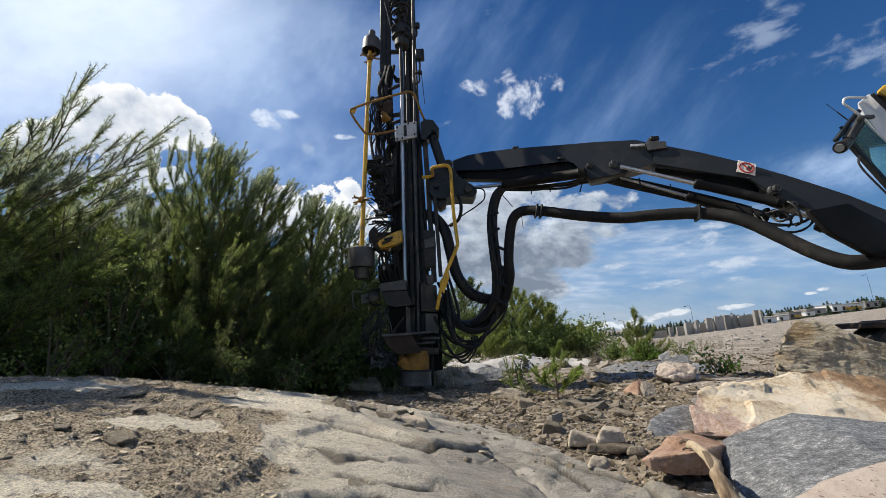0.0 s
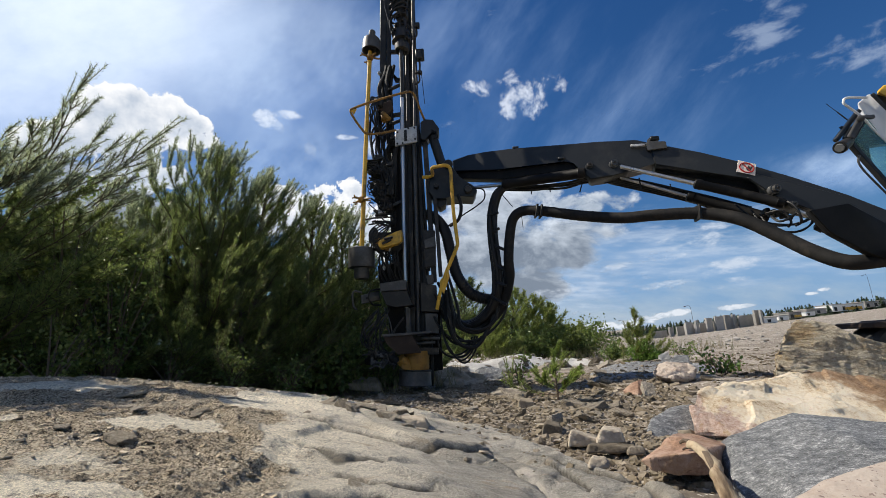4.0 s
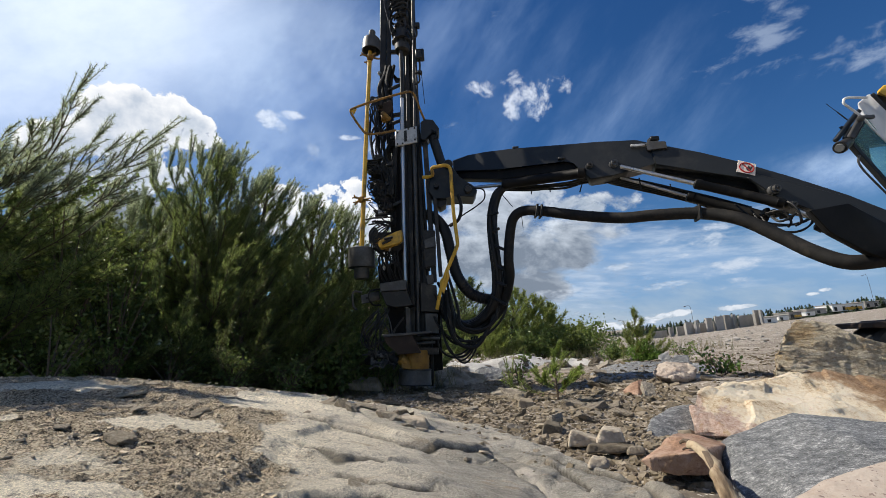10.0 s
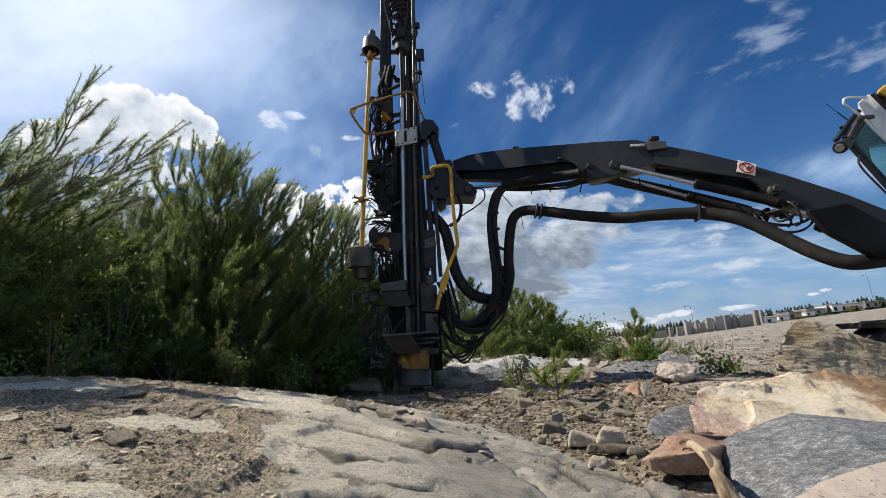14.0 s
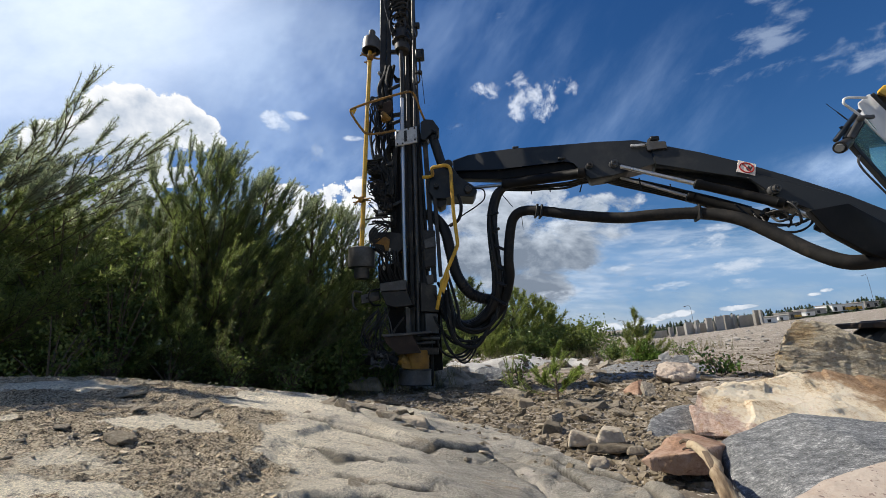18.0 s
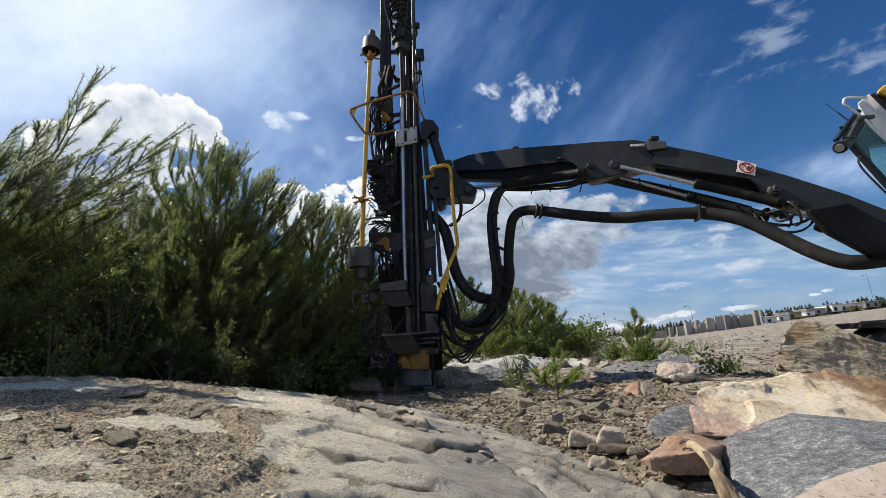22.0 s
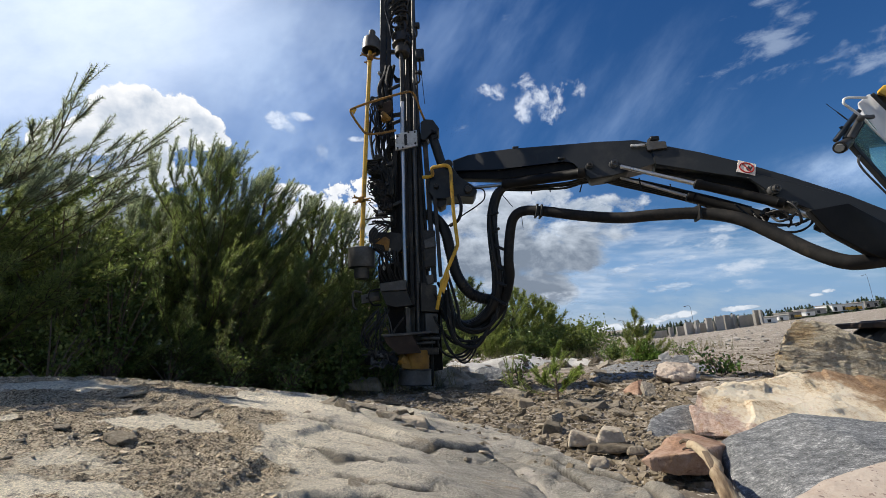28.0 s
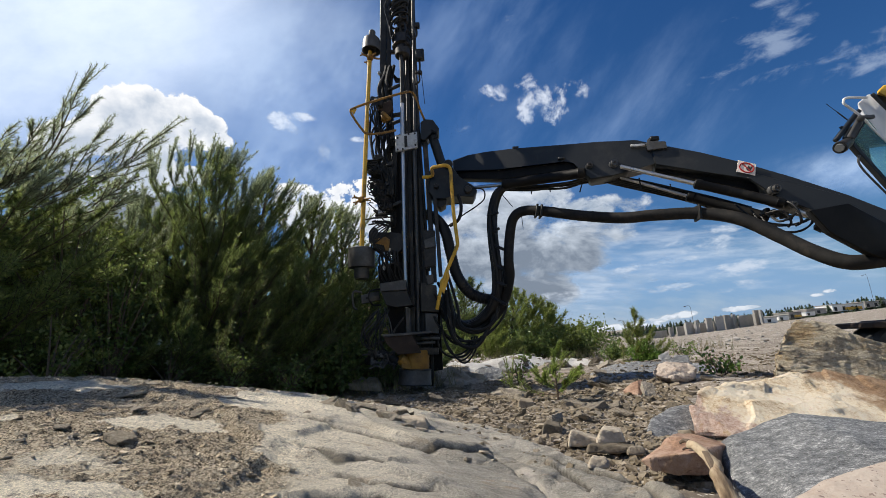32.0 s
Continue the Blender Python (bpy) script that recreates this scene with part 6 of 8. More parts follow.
# undercarriage and cab at the rig's end of the boom
bm = bmesh.new()
box(bm, (6.1, 4.5, 0.95), (1.2, 1.5, 0.5), None, 0.04)
part("chassis", bm, PAINT, rig)
bm = bmesh.new()
box(bm, (4.75, 3.6, 1.15), (1.1, 0.5, 0.6), None, 0.05)
part("boom_foot", bm, PAINT, rig)
for x0, y in ((3.36, 3.75), (5.75, 5.4)):
    bm = bmesh.new()
    box(bm, (x0 + 1.2, y, 0.22), (2.3, 0.28, 0.30), None, 0.12)
    frame_part = part("track_frame", bm, STEEL, rig, "dark crawler track frame")
    for k in range(22):
        u = k / 22 * 2
        bm = bmesh.new()
        if u < 1:
            box(bm, (x0 + 0.06 + 2.4 * u, y, 0.40 + 0.03 * math.sin(u * 3)), (0.19, 0.36, 0.045), None, 0.012)
        else:
            box(bm, (x0 + 2.4 - 2.4 * (u - 1), y, 0.02), (0.19, 0.36, 0.045), None, 0.012)
        part("track_pad", bm, RUST, frame_part, "worn steel track pad")
    for x in (x0 + 0.15, x0 + 2.3):
        turned("sprocket", (x, y - 0.13, 0.21), (x, y + 0.13, 0.21), [(0, 0.14), (0.1, 0.17), (0.9, 0.17), (1, 0.14)], STEEL, frame_part, "", 20)
INTO = (1.0, 0.98, 0.30)


def cab_sheet(name, outline, depth, mat, label="", bev=0.01):
    bm = bmesh.new()
    plate(bm, outline, Vector(INTO) * depth, bev)
    return part(name, bm, mat, rig, label)


cab_sheet("cab_side", [(4.289, 4.150, 2.578), (4.430, 4.150, 2.675), (4.481, 4.150, 2.652), (4.688, 4.150, 2.305), (4.583, 4.150, 1.932), (4.465, 4.150, 2.151), (4.383, 4.150, 2.328), (4.319, 4.150, 2.450)], 0.5, WHITE, "white cab roof panel", 0.012)
cab_sheet("roof_edge", [(4.498, 4.160, 2.637), (4.531, 4.160, 2.692), (4.961, 4.160, 2.426), (4.852, 4.160, 2.054), (4.711, 4.160, 2.308)], 0.5, GREY, "grey roof edge of the cab")
cab_sheet("cab_roof", [(4.447, 4.100, 2.656), (4.569, 4.100, 2.747), (5.007, 4.100, 2.606), (4.952, 4.100, 2.418), (4.543, 4.100, 2.611)], 0.9, YELLOW, "yellow cab roof edge", 0.02)
bar("cab_pillar", (4.068, 4.120, 2.154), (4.570, 4.120, 1.235), 0.040, 0.06, PAINT, rig, "black cab pillar")
bar("cab_pillar", (4.080, 4.130, 2.146), (4.315, 4.130, 2.421), 0.035, 0.06, PAINT, rig, "black cab pillar")
bar("roof_seal", (4.410, 4.100, 2.646), (4.647, 4.100, 2.258), 0.012, 0.04, PAINT, rig)
glass = sheet("cab_window", [(4.126, 4.160, 2.157), (4.341, 4.160, 2.436), (4.737, 4.160, 1.660), (4.614, 4.160, 1.243)], 0.012, GLASS, rig, "greenish tinted cab window", 0)
# added dark sheet that stands for the dim cab behind the window
cab_sheet("dark_cab_backing", [(4.379, 4.400, 2.264), (4.589, 4.400, 2.561), (4.797, 4.400, 2.220), (4.521, 4.400, 2.215), (4.523, 4.400, 1.999)], 0.3, PAINT, "dark sheet behind the glass for the dim interior")
cab_sheet("cab_back", [(5.715, 4.900, 2.330), (6.490, 4.900, 2.272), (5.988, 4.900, 0.728), (5.701, 4.900, 1.000)], 0.1, PAINT)
cab_sheet("cab_floor", [(4.536, 4.200, 1.202), (5.128, 4.200, 1.357), (4.765, 4.200, 0.200), (4.520, 4.200, 0.422)], 0.7, PAINT)
pipe("cab_handrail", [(4.348, 4.100, 2.607), (4.229, 4.060, 2.592), (4.119, 4.050, 2.595), (4.070, 4.050, 2.580), (4.054, 4.050, 2.538), (4.093, 4.050, 2.492), (4.188, 4.050, 2.387), (4.268, 4.050, 2.249), (4.357, 4.050, 2.111), (4.474, 4.050, 1.903)], 0.0115, WHITE, rig, "white bent tube handrail", 10, 5)
bm = bmesh.new()
beam(bm, (4.194, 4.060, 2.374), (4.023, 4.060, 2.165), 0.062, 0.05, BACK, 0.012)
beam(bm, (4.173, 4.050, 2.370), (4.338, 4.080, 2.386), 0.04, 0.04, BACK, 0.012)
rod(bm, (4.207, 4.080, 2.378), (4.125, 4.000, 2.341), 0.03)
part("lamp_bracket", bm, GREY, rig, "worn grey lamp bracket")
bm = bmesh.new()
beam(bm, (4.234, 4.100, 2.473), (3.920, 4.100, 2.168), 0.04, 0.05, BACK, 0.01)
beam(bm, (4.089, 4.080, 2.290), (3.994, 4.080, 2.177), 0.03, 0.04, BACK, 0.008)
part("wiper_arm", bm, PAINT, rig, "black bar beside the lamp")
bm = bmesh.new()
hull(bm, [Vector(p) for p in ((3.989, 4.100, 2.307), (4.026, 4.100, 2.323), (4.064, 4.100, 2.296), (4.014, 4.100, 2.275), (4.027, 4.140, 2.325), (4.104, 4.140, 2.313))])
part("mirror_clip", bm, PAINT, rig)
head = turned("headlamp", (4.082, 4.120, 2.165), (3.850, 4.000, 2.055), [(0, 0.035), (0.3, 0.05), (0.86, 0.054), (0.9, 0.060), (1, 0.056)], STEEL, rig, "round black headlamp")
turned("lens", (3.850, 4.000, 2.055), (3.839, 3.995, 2.050), [(0, 0.040), (1, 0.036)], LENS, head, "clear lamp lens")
pipe("aerial", [(4.097, 4.100, 2.379), (4.018, 4.100, 2.471)], 0.006, STEEL, rig, "", 5, 2)
pipe("aerial", [(4.018, 4.100, 2.471), (3.930, 4.100, 2.570)], 0.003, STEEL, rig, "", 5, 2)
pipe("cab_rail", [(4.115, 4.100, 1.998), (4.069, 4.080, 1.934), (4.095, 4.080, 1.845), (4.170, 4.080, 1.719), (4.291, 4.080, 1.528)], 0.010, GREY, rig, "", 8, 4)

# ---------------------------------------------------------------- plants
SWAYING = []


def frame_of(d):
    d = d / np.linalg.norm(d)
    x = np.cross(d, (0.0, 0.0, 1.0) if abs(d[2]) < 0.9 else (0.0, 1.0, 0.0))
    x /= np.linalg.norm(x)
    return d, x, np.cross(d, x)


def limb_mesh(twigs, stems, rng, per_m, length, width, spread=0.95):
    """Wood tubes for stems and needles set all round the twigs. Returns verts, faces, material slots."""
    verts, faces, slots, n = [], [], [], 0
    for p, q, r0, r1 in stems:
        d, x, y = frame_of(q - p)
        for c, r in ((p, r0), (q, r1)):
            for k in range(4):
                a = k * math.pi / 2
                verts.append(c + (x * math.cos(a) + y * math.sin(a)) * r)
        for k in range(4):
            faces.append((n + k, n + (k + 1) % 4, n + 4 + (k + 1) % 4, n + 4 + k))
        n += 8
    slots += [0] * len(faces)
    P0 = np.array([t[0] for t in twigs])
    P1 = np.array([t[1] for t in twigs])
    L = np.linalg.norm(P1 - P0, axis=1)
    cnt = np.maximum(6, (L * per_m)).astype(int)
    idx = np.repeat(np.arange(len(twigs)), cnt)
    u = rng.random(len(idx))
    D = (P1 - P0) / L[:, None]
    ref = np.where(np.abs(D[:, 2:3]) < 0.9, np.array([[0, 0, 1.0]]), np.array([[0, 1.0, 0]]))
    X = np.cross(D, ref)
    X /= np.linalg.norm(X, axis=1)[:, None]
    Y = np.cross(D, X)
    a = rng.random(len(idx)) * math.tau
    tilt = spread * (0.75 + 0.40 * rng.random(len(idx))) * (1 - 0.15 * u)
    out = X[idx] * np.cos(a)[:, None] + Y[idx] * np.sin(a)[:, None]
    dirn = D[idx] * np.cos(tilt)[:, None] + out * np.sin(tilt)[:, None]
    base = P0[idx] + (P1 - P0)[idx] * u[:, None]
    ln = length * (0.7 + 0.5 * rng.random(len(idx)))
    side = np.cross(dirn, rng.normal(size=(len(idx), 3)))
    side /= np.linalg.norm(side, axis=1)[:, None] + 1e-9
    w = width * 0.5
    tri = np.stack([base - side * w, base + side * w, base + dirn * ln[:, None]], 1).reshape(-1, 3)
    m = len(idx)
    verts = np.vstack([np.array(verts).reshape(-1, 3), tri]) if verts else tri
    nf = (n + np.arange(3 * m)).reshape(-1, 3)
    faces += [tuple(f) for f in nf.tolist()]
    slots += np.where(idx >= len(twigs) - 5, 2, 1).tolist()
    return verts.tolist(), faces, slots


def grow_limb(rng, root, outw, el, ln, curl, twiggy, candle):
    """Stems and twigs of one limb that sets out at an elevation and curls upward."""
    twigs, stems = [], []
    segs = max(4, int(ln / 0.15))
    p = root.copy()
    for j in range(segs):
        f = j / segs
        e = el + curl * f
        d = outw * math.cos(e) + np.array([0, 0, math.sin(e)])
        d = d + rng.normal(size=3) * 0.06
        q = p + d / np.linalg.norm(d) * ln / segs
        stems.append((p, q, 0.008 * ln * (1.1 - f) + 0.0025, 0.008 * ln * (1.1 - f - 1 / segs) + 0.0025))
        if f > 0.06:
            twigs.append((p, q))
        if f > 0.12:
            for sgn in (-1, 1):
                if rng.random() > 0.92 * twiggy:
                    continue
                dd, x, y = frame_of(q - p)
                a = rng.normal() * 0.5 + (0 if sgn > 0 else math.pi)
                sd = dd * 0.78 + (x * math.cos(a) + y * math.sin(a)) * 0.5 + np.array([0.36, -0.04, 0.18])
                sd /= np.linalg.norm(sd)
                sl = (0.14 + 0.30 * ln * (1 - f)) * rng.uniform(0.6, 1.1)
                m = p + sd * sl * 0.5
                t = m + (sd + np.array([0, 0, 0.25])) / np.linalg.norm(sd + np.array([0, 0, 0.25])) * sl * 0.5
                stems += [(p, m, 0.004, 0.003), (m, t, 0.003, 0.002)]
                twigs += [(p, m), (m, t)]
                for z in range(2 if sl > 0.2 else 1):
                    b = p + (m - p) * rng.uniform(0.5, 1)
                    v = sd * 0.9 + rng.normal(size=3) * 0.28 + np.array([0.42, 0, 0.5])
                    t2 = b + v / np.linalg.norm(v) * sl * rng.uniform(0.35, 0.55)
                    stems.append((b, t2, 0.003, 0.002))
                    twigs.append((b, t2))
        p = q
    # the end carries a fan of candle shoots
    for z in range(5):
        v = d / np.linalg.norm(d) * candle[0] + rng.normal(size=3) * 0.15 + np.array([0.42, 0, candle[1] * 0.85])
        t2 = p + v / np.linalg.norm(v) * rng.uniform(0.16, 0.36) * min(1.0, ln / 0.5)
        stems.append((p, t2, 0.003, 0.002))
        twigs.append((p, t2))
    return twigs, stems


def pine(base, top, crown, seed, limbs=26, per_m=420, needle=0.055, width=0.0035, label="", low=0.06, rise=0.9, mat=None, name="pine_tree", group="young pines", power=0.75, bias=None, twiggy=1.0, candle=(0.6, 0.6), slope=0.55, shoots=()):
    """A young pine: tapered trunk, upswept limbs with side twigs inside a conical crown, each limb a mesh of its own."""
    rng = np.random.default_rng(seed)
    base, top = np.array(base, float), np.array(top, float)
    tree = empty(name, base.tolist(), label or "young dense green pine tree", "tree", group)
    H = np.linalg.norm(top - base)
    bend = np.array([rng.normal() * 0.03 * H, rng.normal() * 0.03 * H, 0])
    line = [base + (top - base) * k / 8 + bend * math.sin(math.pi * k / 8) for k in range(9)]
    bm = bmesh.new()
    tube(bm, [Vector(p) for p in line], 0.018 * H + 0.006, 7, 2, 0.0, 0.004)
    part("trunk", bm, BARK, tree)
    mat = mat or NEEDLE
    plan = []
    for k in range(limbs):
        u = low + (0.90 - low) * (k / (limbs - 1)) ** 1.25
        s = u * 8
        i = min(7, int(s))
        root = line[i] + (line[i + 1] - line[i]) * (s - i)
        az = k * 2.399 + rng.normal() * 0.3 + seed
        ln = crown * (0.30 + 0.70 * (1 - u) ** power) * rng.uniform(0.75, 1.15)
        el = rise * (0.05 + 1.02 * u) + rng.normal() * 0.12
        if k == limbs - 1:
            el, ln = 1.45, top[2] - root[2]
        outw = np.array([math.cos(az), math.sin(az), 0.0])
        if bias is not None:
            outw = outw + np.array(bias) * 0.5
            outw /= np.linalg.norm(outw)
        room = (top[2] - root[2]) / (math.sin(min(1.5, el + 0.27)) + slope * math.cos(el + 0.27)) * rng.uniform(0.78, 0.98) - 0.08
        plan.append((root, outw, el, max(0.14, min(ln, room)), 0.55))
    for a, b in shoots:
        a, b = np.array(a), np.array(b)
        h = math.hypot(b[0] - a[0], b[1] - a[1])
        plan.append((a, np.array([(b[0] - a[0]) / h, (b[1] - a[1]) / h, 0.0]), math.atan2(b[2] - a[2], h) - 0.12, float(np.linalg.norm(b - a)) * 0.95 - 0.16, 0.16))
    for root, outw, el, ln, curl in plan:
        twigs, stems = grow_limb(rng, root, outw, el, ln, curl, twiggy * (0.8 if curl < 0.3 else 1.0), candle)
        if curl < 0.3:
            # the long shoots carry a thin sleeve of needles, sunlight put in their pale colour
            vs, fs, sl = limb_mesh(twigs, stems, rng, per_m * 0.95, needle * 0.66, width * 0.8, 1.0)
            sl = [2 if q else 0 for q in sl]
        else:
            vs, fs, sl = limb_mesh(twigs, stems, rng, per_m * (1.12 if outw[1] < 0.35 else 0.4), needle, width)
        vs = [(a - root[0], b - root[1], c - root[2]) for a, b, c in vs]
        # only upper limbs and long shoots get the sunlit tip colour
        lb = arrays("limb", vs, fs, [BARK, mat, NEEDLE_SUNLIT if mat is NEEDLE and (curl < 0.3 or root[2] > base[2] + 0.42 * H) else mat], tree, "", False, sl)
        lb.matrix_parent_inverse = Matrix()
        lb.location = (root - base).tolist()
    return tree


def leaf_bush(base, height, radius, seed, leaves, size, mat, label, name="bush", stems=9, group="", category="bush"):
    """A broad-leaved bush: stems as wood, a crown of separate leaves in clumps."""
    rng = np.random.default_rng(seed)
    base = np.array(base, float)
    tree = empty(name, base.tolist(), label, category, group)
    tips = []
    bm = bmesh.new()
    for k in range(stems):
        a = rng.random() * math.tau
        r = radius * math.sqrt(rng.random())
        h = height * rng.uniform(0.55, 1.0) * (1 - 0.35 * (r / radius) ** 2)
        tip = base + np.array([math.cos(a) * r, math.sin(a) * r, h])
        m = base + (tip - base) * 0.5 + np.array([0, 0, 0.1 * h])
        tube(bm, [Vector(base), Vector(m), Vector(tip)], 0.006 + 0.006 * height, 5, 4, 0, 0.002)
        for j in range(8):
            f = rng.uniform(0.3, 1.05)
            c = base + (tip - base) * f + rng.normal(size=3) * 0.14 * radius
            tips.append(c)
    part("stem", bm, BARK, tree)
    tips = np.array(tips)
    idx = rng.integers(0, len(tips), leaves)
    c = tips[idx] + rng.normal(size=(leaves, 3)) * np.array([0.13, 0.13, 0.11]) * radius
    d = rng.normal(size=(leaves, 3)) + np.array([0, 0, 0.3])
    d /= np.linalg.norm(d, axis=1)[:, None]
    s = np.cross(d, rng.normal(size=(leaves, 3)))
    s /= np.linalg.norm(s, axis=1)[:, None]
    ln = size * rng.uniform(0.6, 1.2, leaves)[:, None]
    v = np.stack([c, c + d * ln * 0.5 + s * ln * 0.3, c + d * ln, c + d * ln * 0.5 - s * ln * 0.3], 1).reshape(-1, 3) - base
    f = [tuple(q) for q in np.arange(4 * leaves).reshape(-1, 4).tolist()]
    crown = arrays("crown", v.tolist(), f, mat, tree, "", False)
    crown.matrix_parent_inverse = Matrix()
    return tree


# near pine at the edge, its long shoots lean out over the slab
NEAR_SHOOTS = (((-3.24, 3.30, 1.98), (-2.72, 3.20, 2.86)), ((-3.09, 3.20, 2.03), (-2.72, 3.10, 2.56)), ((-3.55, 3.50, 2.03), (-3.09, 3.40, 2.89)), ((-3.00, 3.30, 1.89), (-2.64, 3.20, 2.42)), ((-3.05, 3.40, 1.91), (-2.55, 3.30, 2.33)), ((-2.93, 3.40, 1.88), (-2.38, 3.30, 2.37)), ((-2.93, 3.30, 1.81), (-2.12, 3.20, 2.36)), ((-2.67, 3.30, 1.95), (-2.18, 3.20, 2.22)), ((-2.90, 3.50, 1.93), (-2.39, 3.40, 2.18)), ((-2.64, 3.20, 1.70), (-2.20, 3.10, 1.92)), ((-2.95, 3.50, 1.75), (-2.43, 3.40, 1.87)), ((-3.46, 3.30, 2.10), (-3.07, 3.20, 2.48)), ((-3.62, 3.30, 2.25), (-3.30, 3.20, 2.50)), ((-3.15, 3.20, 2.22), (-3.13, 3.10, 2.51)), ((-3.31, 3.10, 1.82), (-2.97, 3.00, 2.21)), ((-2.88, 3.10, 1.75), (-2.36, 3.00, 1.94)))
LOW_SHOOTS = (((-3.17, 3.04, 1.91), (-2.77, 2.94, 2.06)), ((-3.10, 3.13, 1.63), (-2.64, 3.03, 1.91)), ((-3.01, 3.13, 1.77), (-2.65, 3.03, 1.89)), ((-2.66, 3.12, 1.44), (-2.22, 3.02, 1.72)), ((-3.58, 3.53, 1.92), (-3.09, 3.43, 2.25)), ((-3.33, 3.11, 1.82), (-2.89, 3.01, 2.05)), ((-3.26, 3.33, 1.94), (-2.76, 3.23, 2.29)), ((-3.56, 3.51, 1.81), (-3.11, 3.41, 2.12)), ((-2.99, 3.10, 1.73), (-2.57, 3.00, 1.93)), ((-3.42, 3.38, 1.79), (-3.07, 3.28, 1.91)), ((-3.69, 3.60, 1.99), (-3.23, 3.50, 2.21)), ((-3.32, 3.17, 1.89), (-2.95, 3.07, 2.07)), ((-3.55, 3.54, 1.86), (-3.13, 3.44, 2.08)), ((-3.63, 3.37, 2.12), (-3.24, 3.27, 2.33)), ((-3.14, 3.03, 1.83), (-2.79, 2.93, 1.99)), ((-3.26, 3.58, 1.66), (-2.73, 3.48, 2.01)))
near = pine((-3.991, 3.400, 0.321), (-3.880, 3.400, 2.45), 1.5, 4, 60, 372, 0.058, 0.0053, "tall young pine with long leaning shoots", 0.03, 0.34, None, "pine_tree", "young pines", 0.12, (1.5, -0.1, 0.05), 0.75, (1.0, 0.15), 0.5, NEAR_SHOOTS + LOW_SHOOTS)
# five unseen plants left of view, placed for the slab's dappled shade
outer = pine((-5.4, 2.7, 0.3), (-5.2, 2.7, 3.6), 1.5, 6, 40, 110, 0.07, 0.009, "tall dense pine at the edge of the slab", 0.05, 0.8)
leaf_bush((-3.80, 2.38, 0.35), 3.05, 0.42, 10, 6120, 0.08, LEAF, "leafy willow bush at the edge of the slab", "bush", 14)
leaf_bush((-3.78, 2.75, 0.35), 3.05, 0.36, 12, 5440, 0.08, LEAF, "slender leafy willow at the edge of the slab", "bush", 10)
leaf_bush((-4.15, 2.32, 0.3), 3.0, 0.62, 9, 8840, 0.10, LEAF, "leafy willow bush at the edge of the slab", "bush", 14)
leaf_bush((-5.15, 2.7, 0.2), 3.7, 0.95, 7, 9000, 0.13, LEAF, "tall leafy bush at the edge of the slab", "bush", 16)
leaf_bush((-3.20, 3.65, 0.33), 1.72, 0.42, 501, 1900, 0.042, LEAF_MID, "sunlit willow bush under the leaning shoots", "bush", 14)
leaf_bush((-2.82, 3.75, 0.30), 1.42, 0.34, 502, 1200, 0.042, LEAF, "leafy willow beside the leaning pine", "bush", 12)
near2 = pine((-4.232, 4.500, 0.326), (-4.068, 4.600, 2.194), 1.2, 8, 62, 450, 0.039, 0.0043, "dark dense young pine", 0.02, 0.85, None, "pine_tree", "young pines", 0.7, (0.2, 0, 0.1))
mid1 = pine((-2.80, 4.900, 0.215), (-2.60, 4.900, 3.02), 1.35, 12, 92, 492, 0.041, 0.0045, "full young pine with upright shoots", 0.015, 0.85, None, "pine_tree", "young pines", 0.42, (0.3, 0, 0.1))
mid2 = pine((-2.206, 5.300, 0.141), (-2.10, 5.300, 2.80), 1.0, 15, 62, 460, 0.043, 0.0048, "full young pine with upright shoots", 0.015, 0.85, None, "pine_tree", "young pines", 0.38, (0.3, 0, 0.15), 1.0, (0.6, 0.6), 0.8)
mid3 = pine((-1.792, 5.600, 0.084), (-1.66, 5.600, 2.55), 0.95, 19, 64, 460, 0.043, 0.0048, "young pine with a row of pale candle shoots", 0.015, 0.85, None, "pine_tree", "young pines", 0.35, (0.3, 0, 0.15), 1.0, (0.6, 0.6), 0.65)
mid4 = pine((-1.532, 6.100, 0.019), (-1.435, 6.100, 2.526), 1.2, 23, 62, 368, 0.038, 0.0054, "young pine behind the mast", 0.015, 1.05)
mid5 = pine((-2.52, 5.350, 0.166), (-2.46, 5.350, 2.36), 1.0, 26, 64, 419, 0.041, 0.0049, "full young pine with upright shoots", 0.015, 0.85, None, "pine_tree", "young pines", 0.4, (0.3, 0, 0.1), 1.0, (0.6, 0.6), 0.7)
mid6 = pine((-3.209, 5.100, 0.227), (-3.20, 5.100, 2.36), 1.1, 28, 64, 419, 0.041, 0.0049, "full young pine with upright shoots", 0.015, 0.85, None, "pine_tree", "young pines", 0.42, (0.3, 0, 0.1))
# fill pine in the shaded needle copy
fill1 = pine((-3.906, 5.500, 0.235), (-3.885, 5.500, 2.734), 1.2, 27, 40, 300, 0.05, 0.0048, "dark dense young pine", 0.015, 0.85, NEEDLE_SHADED, "pine_tree", "young pines", 0.4)
for k, (b, t, r) in enumerate((((-4.306, 4.000, 0.335), (-4.390, 4.000, 2.274), 1.2), ((-3.996, 4.200, 0.291), (-4.152, 4.200, 2.378), 1.1), ((-3.716, 4.300, 0.261), (-3.815, 4.300, 2.206), 1.0), ((-3.758, 3.800, 0.321), (-3.881, 3.800, 1.580), 0.9), ((-3.407, 4.000, 0.274), (-3.516, 4.000, 1.277), 0.9))):
    pine(b, t, r, 300 + k, 36, 270, 0.052, 0.0052, "dark dense pine under the leaning shoots", 0.015, 0.7, NEEDLE, "pine_tree", "young pines", 0.35, (0.4, 0, 0.1))
